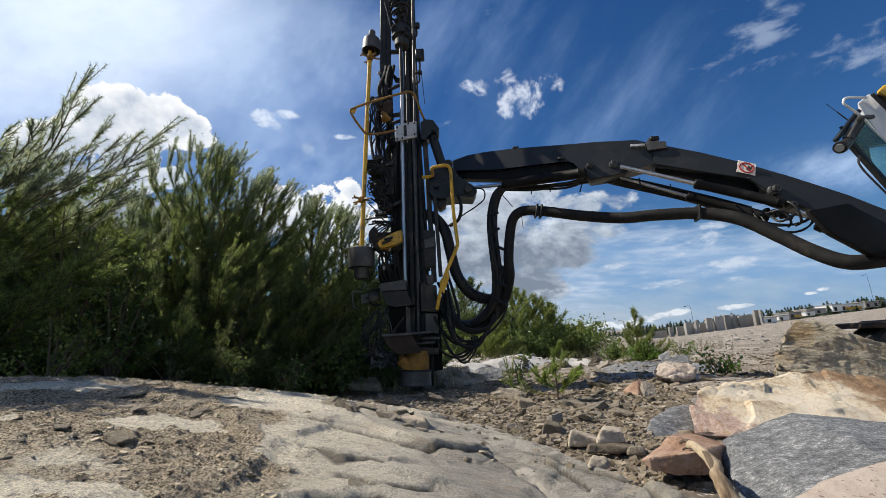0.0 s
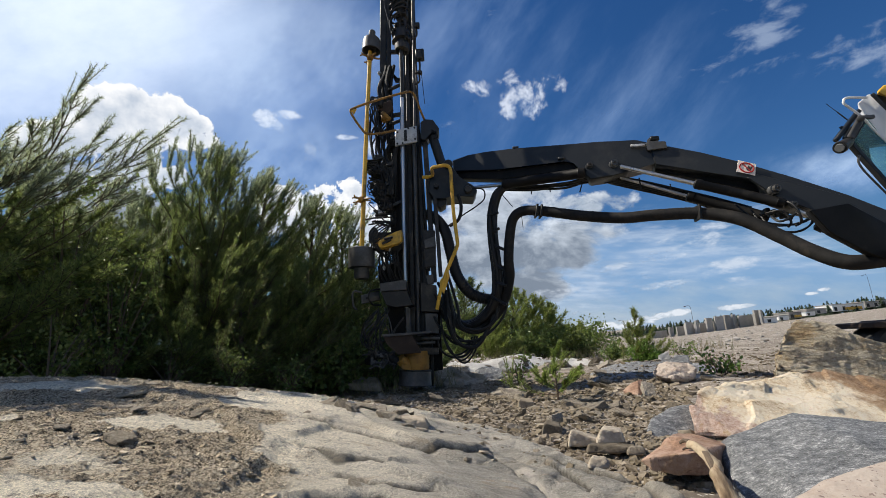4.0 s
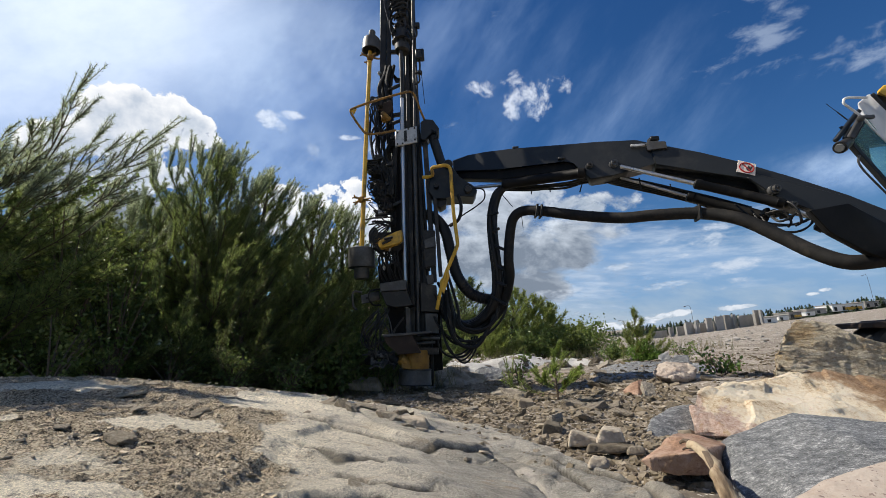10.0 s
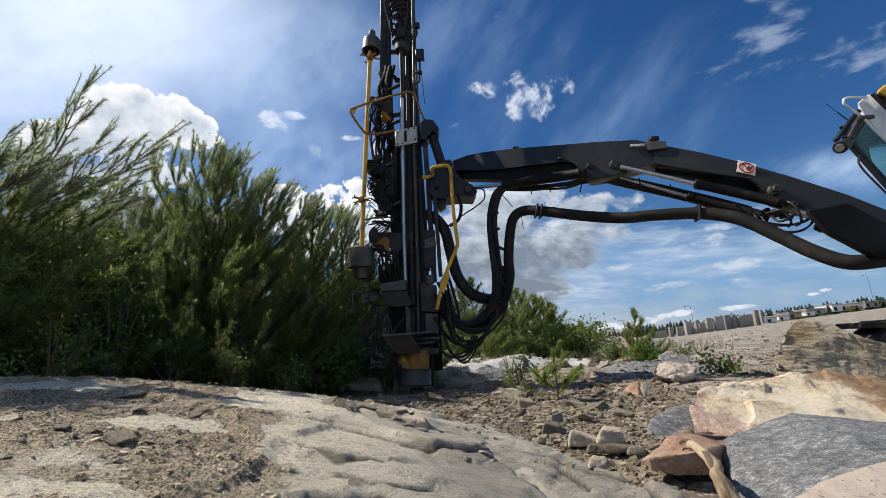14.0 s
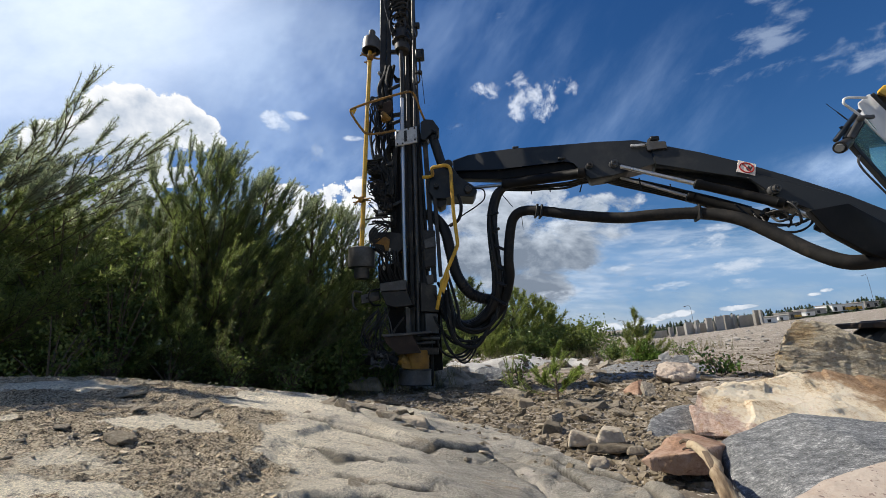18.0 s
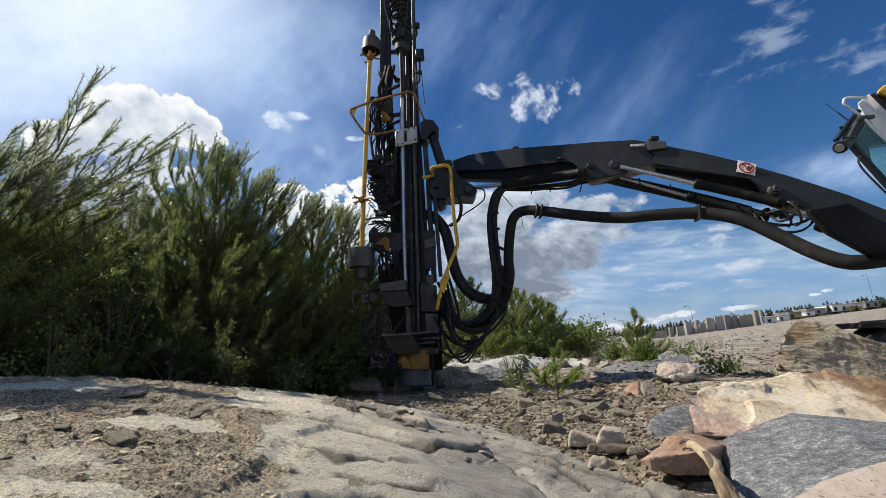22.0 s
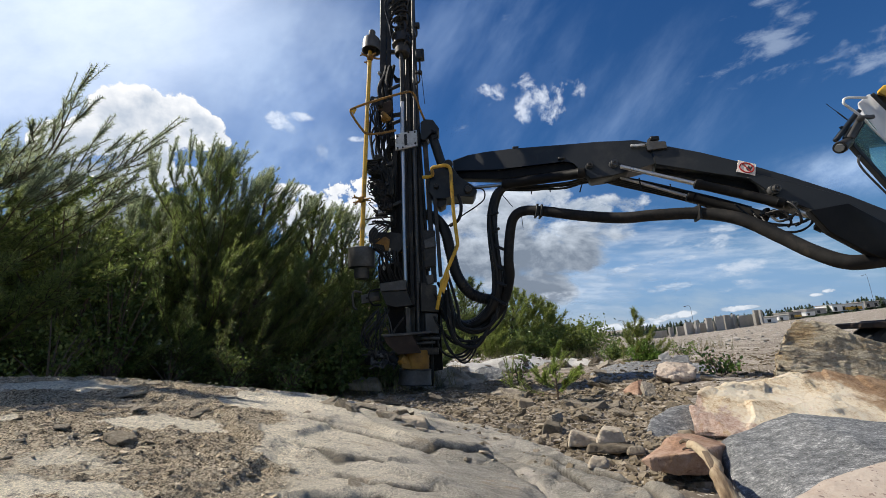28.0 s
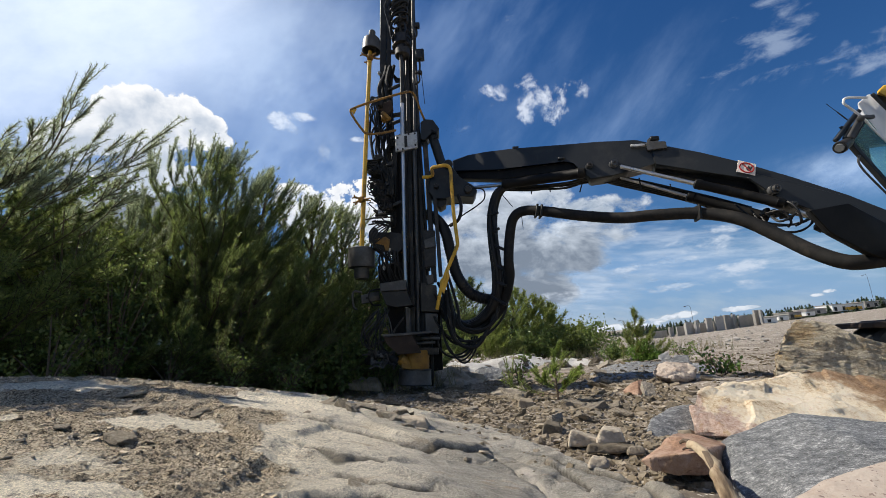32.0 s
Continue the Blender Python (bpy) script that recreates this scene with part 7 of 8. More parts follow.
# low fill pines, darkened by colour to pass as growth in shade
pine((-1.022, 6.000, -0.041), (-1.016, 6.000, 1.617), 0.9, 33, 36, 260, 0.055, 0.0045, "dark dense young pine behind the mast", 0.02, 0.85, NEEDLE_SHADED)
pine((-2.634, 4.500, 0.209), (-2.677, 4.500, 1.023), 0.65, 37, 28, 300, 0.05, 0.004, "low dark spreading pine growth", 0.02, 0.8, NEEDLE_SHADED)
pine((-2.141, 4.700, 0.166), (-2.207, 4.700, 1.588), 1.0, 31, 30, 223, 0.05, 0.0053, "low spreading pine growth", 0.02, 0.8, NEEDLE_SHADED)
pine((-3.314, 4.400, 0.275), (-3.624, 4.600, 2.078), 0.95, 35, 48, 389, 0.038, 0.0047, "low spreading pine growth", 0.02, 0.8)
pine((-1.726, 5.100, 0.098), (-1.726, 5.100, 1.231), 0.7, 39, 24, 248, 0.05, 0.0056, "low spreading pine growth", 0.02, 0.8, NEEDLE_SHADED)
for k, (b, t) in enumerate((((-7.035, 6.600, 0.301), (-7.278, 6.600, 3.054)), ((-5.629, 6.600, 0.207), (-5.799, 6.600, 2.579)), ((-4.192, 6.800, 0.090), (-4.276, 6.800, 3.088)), ((-3.350, 6.800, 0.034), (-3.262, 6.800, 2.6)), ((-2.413, 7.000, -0.049), (-2.509, 7.000, 2.3)), ((-1.597, 7.200, -0.124), (-1.462, 7.200, 1.85)), ((-0.941, 7.600, -0.209), (-0.965, 7.600, 1.379)))):
    pine(b, t, 1.35, 140 + k, 52, 170, 0.08, 0.014, "dense dark pine in the second row", 0.01, 0.9, None, "pine_tree", "second row of pines", 0.5)
leaf_bush((-4.247, 4.900, 0.345), 2.45, 0.75, 3, 7600, 0.07, LEAF, "dark broad-leaved bush among the pines")
for k, b in enumerate(((-4.828, 5.000, 0.315), (-4.388, 5.300, 0.256), (-3.800, 5.600, 0.186), (-3.049, 5.500, 0.133), (-2.456, 5.700, 0.072), (-1.856, 5.800, 0.021), (-1.258, 6.000, -0.039), (-0.871, 6.400, -0.092), (-1.957, 5.300, 0.080), (-3.205, 5.200, 0.174), (-1.490, 5.500, 0.028))):
    leaf_bush(b, 0.75, 0.6, 200 + k, 1900, 0.06, LEAF, "low dark undergrowth beneath the pines", "bush", 12, "undergrowth")
# clumps 0, 1 and 5 take the lighter leaves, a sunlit look by colour
for k, (b, h) in enumerate((((-3.55, 3.55, 0.33), 0.55), ((-2.95, 3.75, 0.30), 0.5), ((-2.45, 3.95, 0.28), 0.45), ((-2.0, 4.15, 0.22), 0.4), ((-1.55, 4.45, 0.15), 0.4), ((-3.3, 3.3, 0.36), 0.4))):
    leaf_bush(b, h, 0.34, 330 + k, 560, 0.032, LEAF_MID if k in (0, 1, 5) else LEAF, "low leafy willow growth along the edge of the slab", "bush", 8, "edge growth")
leaf_bush((-1.280, 5.200, 0.088), 0.75, 0.5, 5, 1500, 0.06, LEAF, "low leafy growth under the pines")
leaf_bush((-3.440, 4.000, 0.962), 0.62, 0.16, 41, 70, 0.075, LEAF_BRIGHT, "sunlit bright green willow sprig", "sprig", 4, "", "shrub")
leaf_bush((-2.533, 4.100, 0.341), 0.42, 0.16, 42, 34, 0.075, LEAF_PALE, "willow twig with pale leaf backs", "sprig", 3, "", "shrub")
leaf_bush((-2.62, 2.95, 0.34), 0.62, 0.30, 44, 420, 0.036, LEAF_MID, "sunlit willow growth at the edge of the slab", "bush", 9, "edge growth")
leaf_bush((-3.050, 4.000, 0.441), 0.2, 0.16, 43, 60, 0.07, LEAF_BRIGHT, "low bright green willow sprig", "sprig", 4, "", "shrub")
leaf_bush((-3.041, 3.900, 0.377), 0.4, 0.35, 6, 260, 0.07, LEAF_BRIGHT, "low bright green willow leaves")
for k, (t, amp) in enumerate(((near, 1.0), (near2, 0.4), (mid1, 0.42), (mid2, 0.22), (mid3, 0.1), (mid4, 0.08), (fill1, 0.2), (mid5, 0.25), (mid6, 0.35))):
    SWAYING.append((t, amp, 1.7 * k))

# thicket beyond the mast
thicket = (((0.277, 12.500, 0.135), (0.760, 12.500, 2.232), 1.0), ((0.884, 13.500, 0.066), (0.894, 13.500, 1.792), 1.1), ((1.664, 12.500, 0.010), (2.005, 12.500, 1.822), 1.15), ((2.291, 13.000, -0.047), (2.540, 13.000, 1.627), 1.0), ((2.844, 13.500, -0.100), (3.056, 13.500, 1.418), 0.9), ((3.621, 14.500, -0.218), (3.848, 14.500, 1.010), 0.9), ((4.441, 15.500, -0.306), (4.506, 15.500, 0.768), 0.8), ((1.026, 10.800, -0.025), (1.166, 10.800, 0.756), 0.7), ((-0.265, 12.000, 0.012), (-0.166, 12.000, 1.487), 1.0))
for k, (b, t, r) in enumerate(thicket):
    if k in (1, 5):
        leaf_bush(b, t[2] - b[2], r, 50 + k, 4200, 0.10, LEAF if k in (1, 3, 7) else LEAF_MID, "bright birch and willow thicket", "bush", 14, "thicket behind the mast")
    else:
        # the two pines nearest the mast take the shaded needle copy
        pine(b, t, r, 60 + k, 30, 130, 0.11, 0.012, "bushy young pine in the thicket", 0.04, 0.9, NEEDLE_SHADED if k in (0, 8) else NEEDLE_FRESH)
for k, (b, r) in enumerate((((0.038, 11.500, 0.123), 0.7), ((0.632, 12.000, 0.066), 0.7), ((1.245, 12.200, 0.018), 0.8), ((1.890, 12.000, -0.019), 0.8), ((2.601, 12.600, -0.117), 0.8), ((3.322, 13.000, -0.180), 0.8), ((3.880, 13.000, -0.218), 0.7))):
    leaf_bush(b, 1.0, r, 250 + k, 2000, 0.09, LEAF if k % 3 == 0 else LEAF_MID, "low green undergrowth of the thicket", "bush", 12, "thicket behind the mast")
pine((2.957, 7.200, -0.133), (2.961, 7.200, 0.681), 0.42, 81, 16, 260, 0.06, 0.006, "small pale green pine on the slope", 0.05, 1.0, NEEDLE_FRESH)
leaf_bush((2.872, 6.900, -0.134), 0.45, 0.24, 82, 1300, 0.055, LEAF_BRIGHT, "low bright green bush", "bush", 12)
leaf_bush((3.279, 9.000, -0.124), 0.5, 0.3, 83, 800, 0.07, LEAF, "low round green bush", "bush", 10)
leaf_bush((2.493, 4.300, -0.074), 0.36, 0.20, 84, 300, 0.045, LEAF_BRIGHT, "sparse willow bush among dry grass", "bush", 10)
leaf_bush((3.805, 7.500, -0.074), 0.35, 0.25, 85, 200, 0.05, LEAF, "sparse low green bush", "bush", 8)
# seedling and sapling in the rubble
pine((0.788, 3.500, -0.022), (0.788, 3.500, 0.257), 0.34, 97, 9, 1500, 0.028, 0.0032, "small bright green pine seedling in the rubble", 0.28, 0.45, NEEDLE_YOUNG, "pine_seedling", "", 0.15, None, 0.3, (0.6, 0.5), 0.1)
leaf_bush((0.744, 5.200, -0.017), 0.42, 0.15, 92, 130, 0.05, LEAF, "thin leafy sapling in the rubble", "sapling", 4, "", "sapling")


def grass(name, spots, seed, mat, label):
    rng = np.random.default_rng(seed)
    verts, faces = [], []
    for (x, y, z), r, count, h in spots:
        for k in range(count):
            a, q = rng.random() * math.tau, r * math.sqrt(rng.random())
            b = np.array([x + math.cos(a) * q, y + math.sin(a) * q, z - 0.03])
            lean = rng.normal(size=2) * 0.25 * h
            hh = h * rng.uniform(0.5, 1.1)
            w = 0.0015 + 0.0003 * y
            n = len(verts)
            verts += [(b[0] - w, b[1], b[2]), (b[0] + w, b[1], b[2]), (b[0] + lean[0], b[1] + lean[1], b[2] + hh)]
            faces.append((n, n + 1, n + 2))
    return tagged(arrays(name, verts, faces, mat, None, "", False), label, "grass", kind="stuff")


grass("dry_grass", [((2.846, 4.600, -0.061), 0.30, 130, 0.18), ((3.308, 6.000, -0.049), 0.4, 120, 0.2), ((0.716, 11.000, 0.093), 1.2, 120, 0.4), ((3.729, 12.000, -0.173), 1.8, 200, 0.45), ((3.831, 10.000, -0.182), 0.8, 100, 0.3), ((-0.690, 5.600, 0.043), 0.8, 300, 0.35), ((5.229, 12.000, -0.073), 2.0, 260, 0.4)], 7, GRASS, "thin dry grass between the rocks")

# ---------------------------------------------------------------- far yard
def wall_element(a, h, w, t, turn, label="grey precast concrete wall element standing upright"):
    bm = bmesh.new()
    box(bm, (0, 0, h / 2), (w, t, h), None, 0.03)
    ob = tagged(part("wall_element", bm, CONCRETE), label, "concrete element", "wall elements stored in the yard")
    ob.matrix_world = Matrix.Translation(a) @ Matrix.Rotation(turn, 4, "Z")
    return ob


for k, (p, h, w) in enumerate((((40.608, 88.000, -1.932), 2.4, 6.5), ((42.048, 86.000, -1.829), 3.0, 2.8), ((44.304, 87.000, -1.658), 2.8, 2.2), ((45.543, 86.000, -1.438), 3.4, 3.0), ((47.063, 86.000, -1.332), 3.6, 2.4), ((49.260, 88.000, -1.343), 2.8, 2.2), ((49.449, 86.000, -1.180), 3.8, 2.6), ((52.070, 89.000, -1.192), 3.0, 2.0), ((51.414, 86.000, -0.999), 3.8, 2.6), ((53.552, 87.000, -0.909), 3.9, 2.6), ((55.510, 88.000, -0.802), 3.8, 2.8), ((57.719, 88.000, -0.738), 3.3, 4.4), ((59.293, 87.000, -0.449), 4.0, 2.2), ((59.525, 86.000, -0.184), 3.6, 2.2))):
    wall_element(p, h * 0.72, w * 0.72, 0.35, 0.5 + 0.35 * math.sin(k * 2.1))
    if k % 3 != 2:
        wall_element((p[0] + 1.1, p[1] + 2.2, p[2] + 0.02), h * (0.60 + 0.08 * math.sin(k)), w * 0.6, 0.3, 0.35 + 0.3 * math.sin(k * 1.7))


def yard_building(at, w, d, h, mat, label, turn=0.35, band=None):
    b = empty("yard_building", at, label, "building", "sheds across the yard")
    m = Matrix.Translation(at) @ Matrix.Rotation(turn, 4, "Z")
    bm = bmesh.new()
    box(bm, (0, 0, h / 2), (w, d, h), None, 0.05)
    bm.transform(m)
    part("wall", bm, mat, b)
    bm = bmesh.new()
    box(bm, (0, 0, h + 0.1), (w + 0.3, d + 0.3, 0.18), None, 0.05)
    bm.transform(m)
    part("roof", bm, CONCRETE, b)
    for k in range(max(1, int(w / 2.4))):
        bm = bmesh.new()
        box(bm, (-w / 2 + 0.8 + 2.4 * k, -d / 2 - 0.03, h * 0.4), (0.8, 0.06, h * 0.6), None, 0.02)
        bm.transform(m)
        part("door", bm, PAINT, b)
    if band:
        bm = bmesh.new()
        box(bm, (w * 0.15, -d / 2 - 0.08, h * 0.35), (w * 0.55, 0.06, h * 0.45), None, 0.02)
        bm.transform(m)
        part("panel", bm, band, b, "ochre panel")
    return b


yard_building((70.0, 102.0, -0.25), 5.2, 4, 1.11, WHITE, "low white cabin across the yard", 0.1)
yard_building((76.5, 106.0, 0.10), 3.4, 4, 0.96, WHITE, "low white cabin with dark doors")
yard_building((81.0, 108.0, 0.35), 3.6, 4, 1.33, CONCRETE, "grey shed with a yellow panel", 0.2, YELLOW)
yard_building((86.0, 110.0, 0.70), 3.2, 4, 0.96, WHITE, "small white shed across the yard")
yard_building((92.0, 115.0, 1.05), 5.4, 4, 1.18, CONCRETE, "low grey open-sided shed", 0.1)
yard_building((104.0, 120.0, 1.30), 9.0, 5, 1.70, WHITE, "long white hall with an ochre panel", 0.1, YELLOW)
yard_building((116.5, 125.0, 1.85), 7.5, 5, 1.48, CONCRETE, "grey and rust industrial hall", 0.1)
yard_building((125.2, 130.0, 2.25), 2.8, 3, 0.81, WHITE, "white steel container far off")

for a, b in (((43.225, 80.000, -0.971), (42.448, 80.000, 3.544)), ((85.106, 90.000, 0.992), (85.054, 90.000, 7.591)), ((34.917, 90.000, -1.314), (34.751, 90.000, 2.020))):
    base = Vector(a)
    top = Vector((base.x, base.y, b[2]))
    pole = empty("street_lamp", base, "tall thin grey lamp post", "street lamp", "lamp posts in the yard")
    bm = bmesh.new()
    tube(bm, [base - Vector((0, 0, 0.6)), top, top + Vector((-0.8, 0, 0.25))], 0.035, 6, 3, 0, 0.022)
    part("post", bm, GREY, pole)
    bm = bmesh.new()
    box(bm, top + Vector((-0.95, 0, 0.25)), (0.45, 0.2, 0.09), None, 0.03)
    part("lamp_head", bm, GREY, pole)


def far_forest():
    """Distant conifers along the yard: many ragged crowns in one mesh."""
    rng = np.random.default_rng(2)
    verts, faces = [], []
    for k in range(700):
        az = radians(rng.uniform(6, 52))
        d = rng.uniform(150, 210)
        x, y = d * math.sin(az), d * math.cos(az)
        z0 = -5.0 + 0.065 * (x - 40)
        h = rng.uniform(1.6, 4.8)
        r = h * rng.uniform(0.22, 0.36)
        for j in range(9):
            f = j / 9
            zz = z0 + h * (0.12 + 0.88 * f)
            rr = r * (1 - f) ** 0.8 + 0.1
            for q in range(7):
                a = rng.random() * math.tau
                n = len(verts)
                o = np.array([math.cos(a), math.sin(a)])
                s = np.array([-o[1], o[0]]) * rr * 0.5
                e = np.array([x, y]) + o * rr * rng.uniform(0.7, 1.2)
                c = np.array([x, y])
                verts += [(c[0], c[1], zz + h * 0.10), (e[0] + s[0], e[1] + s[1], zz - h * 0.03), (e[0] - s[0], e[1] - s[1], zz - h * 0.03)]
                faces.append((n, n + 1, n + 2))
    return tagged(arrays("far_forest", verts, faces, FAR_LEAF, None, "", False), "dark line of conifers beyond the yard", "forest", kind="stuff")


far_forest()

# ---------------------------------------------------------------- loose stones
def stone_mesh(seed, flat=0.6):
    """A shard of blasted rock: a skewed block with a broken corner and sharp edges."""
    rng = np.random.default_rng(seed)
    c = np.array([(x, y, z) for x in (-1, 1) for y in (-1, 1) for z in (-1, 1)], float)
    c *= rng.uniform(0.55, 1.05, c.shape) * np.array([1.0, 0.72, flat])
    c[:, 0] += 0.45 * rng.normal() * c[:, 2] + 0.25 * rng.normal() * c[:, 1]
    c[:, 2] += 0.22 * rng.normal() * c[:, 0]
    far = np.argsort(c[:, 0])[-3:]
    extra = c[far].mean(0) * np.array([1.25, 1.0, 0.5])
    bm = bmesh.new()
    hull(bm, [Vector(q) for q in np.vstack([c, extra])])
    bmesh.ops.bevel(bm, geom=list(bm.edges), offset=0.03, segments=1, affect="EDGES", profile=0.5)
    for _ in range(2):
        bmesh.ops.subdivide_edges(bm, edges=[e for e in bm.edges if e.calc_length() > 0.22], cuts=1, use_grid_fill=True)
        bmesh.ops.triangulate(bm, faces=[f for f in bm.faces if len(f.verts) > 4])
    bm.normal_update()
    for v in bm.verts:
        v.co += v.normal * (0.10 * noise.noise(v.co * 2.3 + Vector((seed, 0, 0))) + 0.05 * noise.noise(v.co * 6.0 + Vector((0, seed, 0))))
    bmesh.ops.recalc_face_normals(bm, faces=bm.faces)
    me = bpy.data.meshes.new("stone")
    bm.to_mesh(me)
    bm.free()
    me.materials.append(STONE)
    return me


STONES = [stone_mesh(k, 0.22 + 0.07 * (k % 6)) for k in range(20)]


PLATES = [stone_mesh(60 + k, 0.12 + 0.03 * (k % 4)) for k in range(10)]
for me in PLATES:
    me.materials.clear()
    me.materials.append(PLATE)


def rock_top(x, y):
    return max(ground_z(x, y), slab_z(x, y) if -6 < x < 1.8 and 0.25 < y < 5.6 else -9, dark_z(x, y) if 0.2 < x < 5.2 and 3.6 < y < 8.2 else -9, pale_z(x, y) if -2.5 < x < 6.5 and 6.8 < y < 13.0 else -9)


def scatter(count, pick, lo, hi, label, group, seed, tall=1.0, kinds=STONES, tip=0.35):
    rnd = random.Random(seed)
    for k in range(count):
        x, y = pick(rnd)
        s = lo * (hi / lo) ** (rnd.random() ** 2.2)
        ob = new("stone", rnd.choice(kinds))
        ob.matrix_world = Matrix.Translation((x, y, rock_top(x, y) + s * 0.12)) @ Euler((rnd.uniform(-tip, tip), rnd.uniform(-tip, tip), rnd.uniform(0, 6.28))).to_matrix().to_4x4() @ Matrix.Diagonal((s, s, s * tall, 1))
        tagged(ob, label, "stone", group)


def rubble_spot(r):
    while True:
        y = 1.5 + 4.6 * r.random() ** 1.1
        x = 0.30 + 0.10 * y + r.uniform(-0.70, 0.95) * (0.30 + 0.22 * y)
        if (slab_z(x, y) < ground_z(x, y) + 0.015 or r.random() < 0.03) and (y < 3.6 or dark_z(x, y) < ground_z(x, y) + 0.012 or r.random() < 0.12):
            return x, y


def clear_spot(r):
    """A spot in the rubble away from the rust-pink rock."""
    while True:
        x, y = rubble_spot(r)
        if not (0.5 < x < 1.1 and 1.2 < y < 1.9):
            return x, y


def slab_spot(r):
    y = 0.75 + 2.6 * r.random() ** 0.8
    return (r.uniform(-1.0, 0.15) * y, y)


def slab_dirt(r):
    while True:
        x, y = slab_spot(r)
        if soil_at(x, y) > r.uniform(0.2, 0.6):
            return x, y


scatter(74, clear_spot, 0.026, 0.085, "angular grey-brown stone in the rubble", "stones in the rubble", 1, 1.1)
scatter(12, lambda r: (0.25 + r.random() * 1.5, r.uniform(2.6, 4.6)), 0.06, 0.12, "larger broken stone in the rubble", "stones in the rubble", 9)
scatter(44, slab_dirt, 0.010, 0.042, "small angular stone lying on the bedrock", "stones on the slab", 2, 0.8, PLATES, 0.2)
scatter(24, lambda r: (r.uniform(-1.6, 3.2), r.uniform(4.6, 9.5)), 0.04, 0.20, "pale angular stone near the mast", "stones near the mast", 3)
scatter(32, lambda r: (r.uniform(-0.6, 3.6), r.uniform(7.6, 9.8)), 0.06, 0.24, "pale broken rock on the mound", "rocks on the mound", 12)
scatter(14, lambda r: (r.uniform(-0.62, -0.10), r.gauss(2.1, 0.10)), 0.02, 0.05, "flat stone on the crest of the slab", "stones on the crest", 13)
scatter(10, lambda r: (r.uniform(-2.2, -0.9), r.gauss(2.6, 0.2)), 0.012, 0.035, "flat stone on the crest of the slab", "stones on the crest", 14)

scatter(30, lambda r: (r.uniform(-1.3, 0.4), r.uniform(3.3, 5.0)), 0.03, 0.11, "dusty stone on the ground round the mast foot", "stones near the mast", 23, 0.8)
scatter(70, slab_dirt, 0.012, 0.055, "thin pale plate of flaked rock on the bedrock", "flakes on the slab", 31, 0.9, PLATES, 0.12)
# the larger flat stones that lie in a row along the crest: place, size, turn
for x, y, s, turn in ((-0.60, 2.20, 0.06, 0.3), (-0.55, 2.14, 0.05, 1.2), (-0.48, 2.12, 0.055, 2.1), (-0.42, 2.18, 0.075, 0.2), (-0.38, 2.08, 0.045, 2.9), (-0.28, 2.00, 0.085, 2.75), (-0.20, 1.93, 0.04, 0.8), (-0.33, 2.10, 0.05, 1.7), (-0.14, 1.90, 0.035, 2.4), (-0.57, 1.79, 0.022, 0.9), (-0.92, 1.66, 0.05, 0.1), (-0.87, 1.57, 0.03, 1.4), (-1.21, 1.58, 0.04, 2.2), (-0.28, 1.03, 0.028, 1.1), (-0.24, 1.10, 0.03, 2.0), (-1.55, 2.35, 0.045, 0.2)):
    s *= 0.8
    ob = new("stone", PLATES[int(turn * 10) % 10])
    ob.matrix_world = Matrix.Translation((x, y, rock_top(x, y) + s * 0.14)) @ Euler((0.14, -0.10, turn)).to_matrix().to_4x4() @ Matrix.Diagonal((s, s, s * 0.95, 1))
    tagged(ob, "flat angular stone on the crest of the slab", "stone", "stones on the crest")


def pebbles(name, count, pick, lo, hi, seed, label, mat=None):
    rng = random.Random(seed)
    kinds = []
    for k in range(10):
        g = np.random.default_rng(400 + k)
        v = g.normal(size=(10, 3))
        v = v / np.linalg.norm(v, axis=1)[:, None] * np.array([1, 0.8, 0.45])
        if k % 3 == 0:
            v = np.array([(x, y, z) for x in (-1, 1) for y in (-1, 1) for z in (-1, 1)]) * g.uniform(0.5, 1.1, (8, 3)) * np.array([1, 0.75, 0.4])
        bm = bmesh.new()
        hull(bm, [Vector(p) for p in v])
        bm.verts.index_update()
        kinds.append((np.array([p.co for p in bm.verts]), [tuple(w.index for w in f.verts) for f in bm.faces]))
        bm.free()
    verts, faces = [], []
    for k in range(count):
        x, y = pick(rng)
        s = lo * (hi / lo) ** (rng.random() ** 2)
        m = np.array(Euler((rng.uniform(-0.4, 0.4), rng.uniform(-0.4, 0.4), rng.uniform(0, 6.28))).to_matrix())
        v, f = rng.choice(kinds)
        n = len(verts)
        verts += (v @ m.T * s + np.array([x, y, rock_top(x, y) + s * 0.1])).tolist()
        faces += [tuple(i + n for i in t) for t in f]
    return tagged(arrays(name, verts, faces, mat or GRAVEL, None, "", False), label, "gravel", kind="stuff")


pebbles("slab_gravel", 26000, slab_dirt, 0.0010, 0.0032, 5, "fine crushed gravel and dirt on the bedrock", SLAB_GRIT)
pebbles("rubble_gravel", 24000, rubble_spot, 0.0035, 0.026, 6, "grey crushed stone between the rocks")
pebbles("small_stones", 260, clear_spot, 0.02, 0.05, 16, "small broken stones in the rubble")
pebbles("mast_gravel", 6000, lambda r: (r.uniform(-1.5, 0.6), r.uniform(3.1, 5.6)), 0.006, 0.032, 29, "dusty crushed stone round the mast foot")
pebbles("slab_stones", 240, slab_dirt, 0.005, 0.013, 17, "small flat stones on the bedrock", SLAB_GRIT)
pebbles("slab_clods", 1500, slab_dirt, 0.003, 0.011, 33, "crumbs of dry dirt and broken rock on the bedrock", SLAB_GRIT)
pebbles("mound_stones", 90, lambda r: (r.uniform(-0.8, 3.4), r.uniform(4.8, 9.8)), 0.04, 0.14, 18, "broken pale stones round the mound")
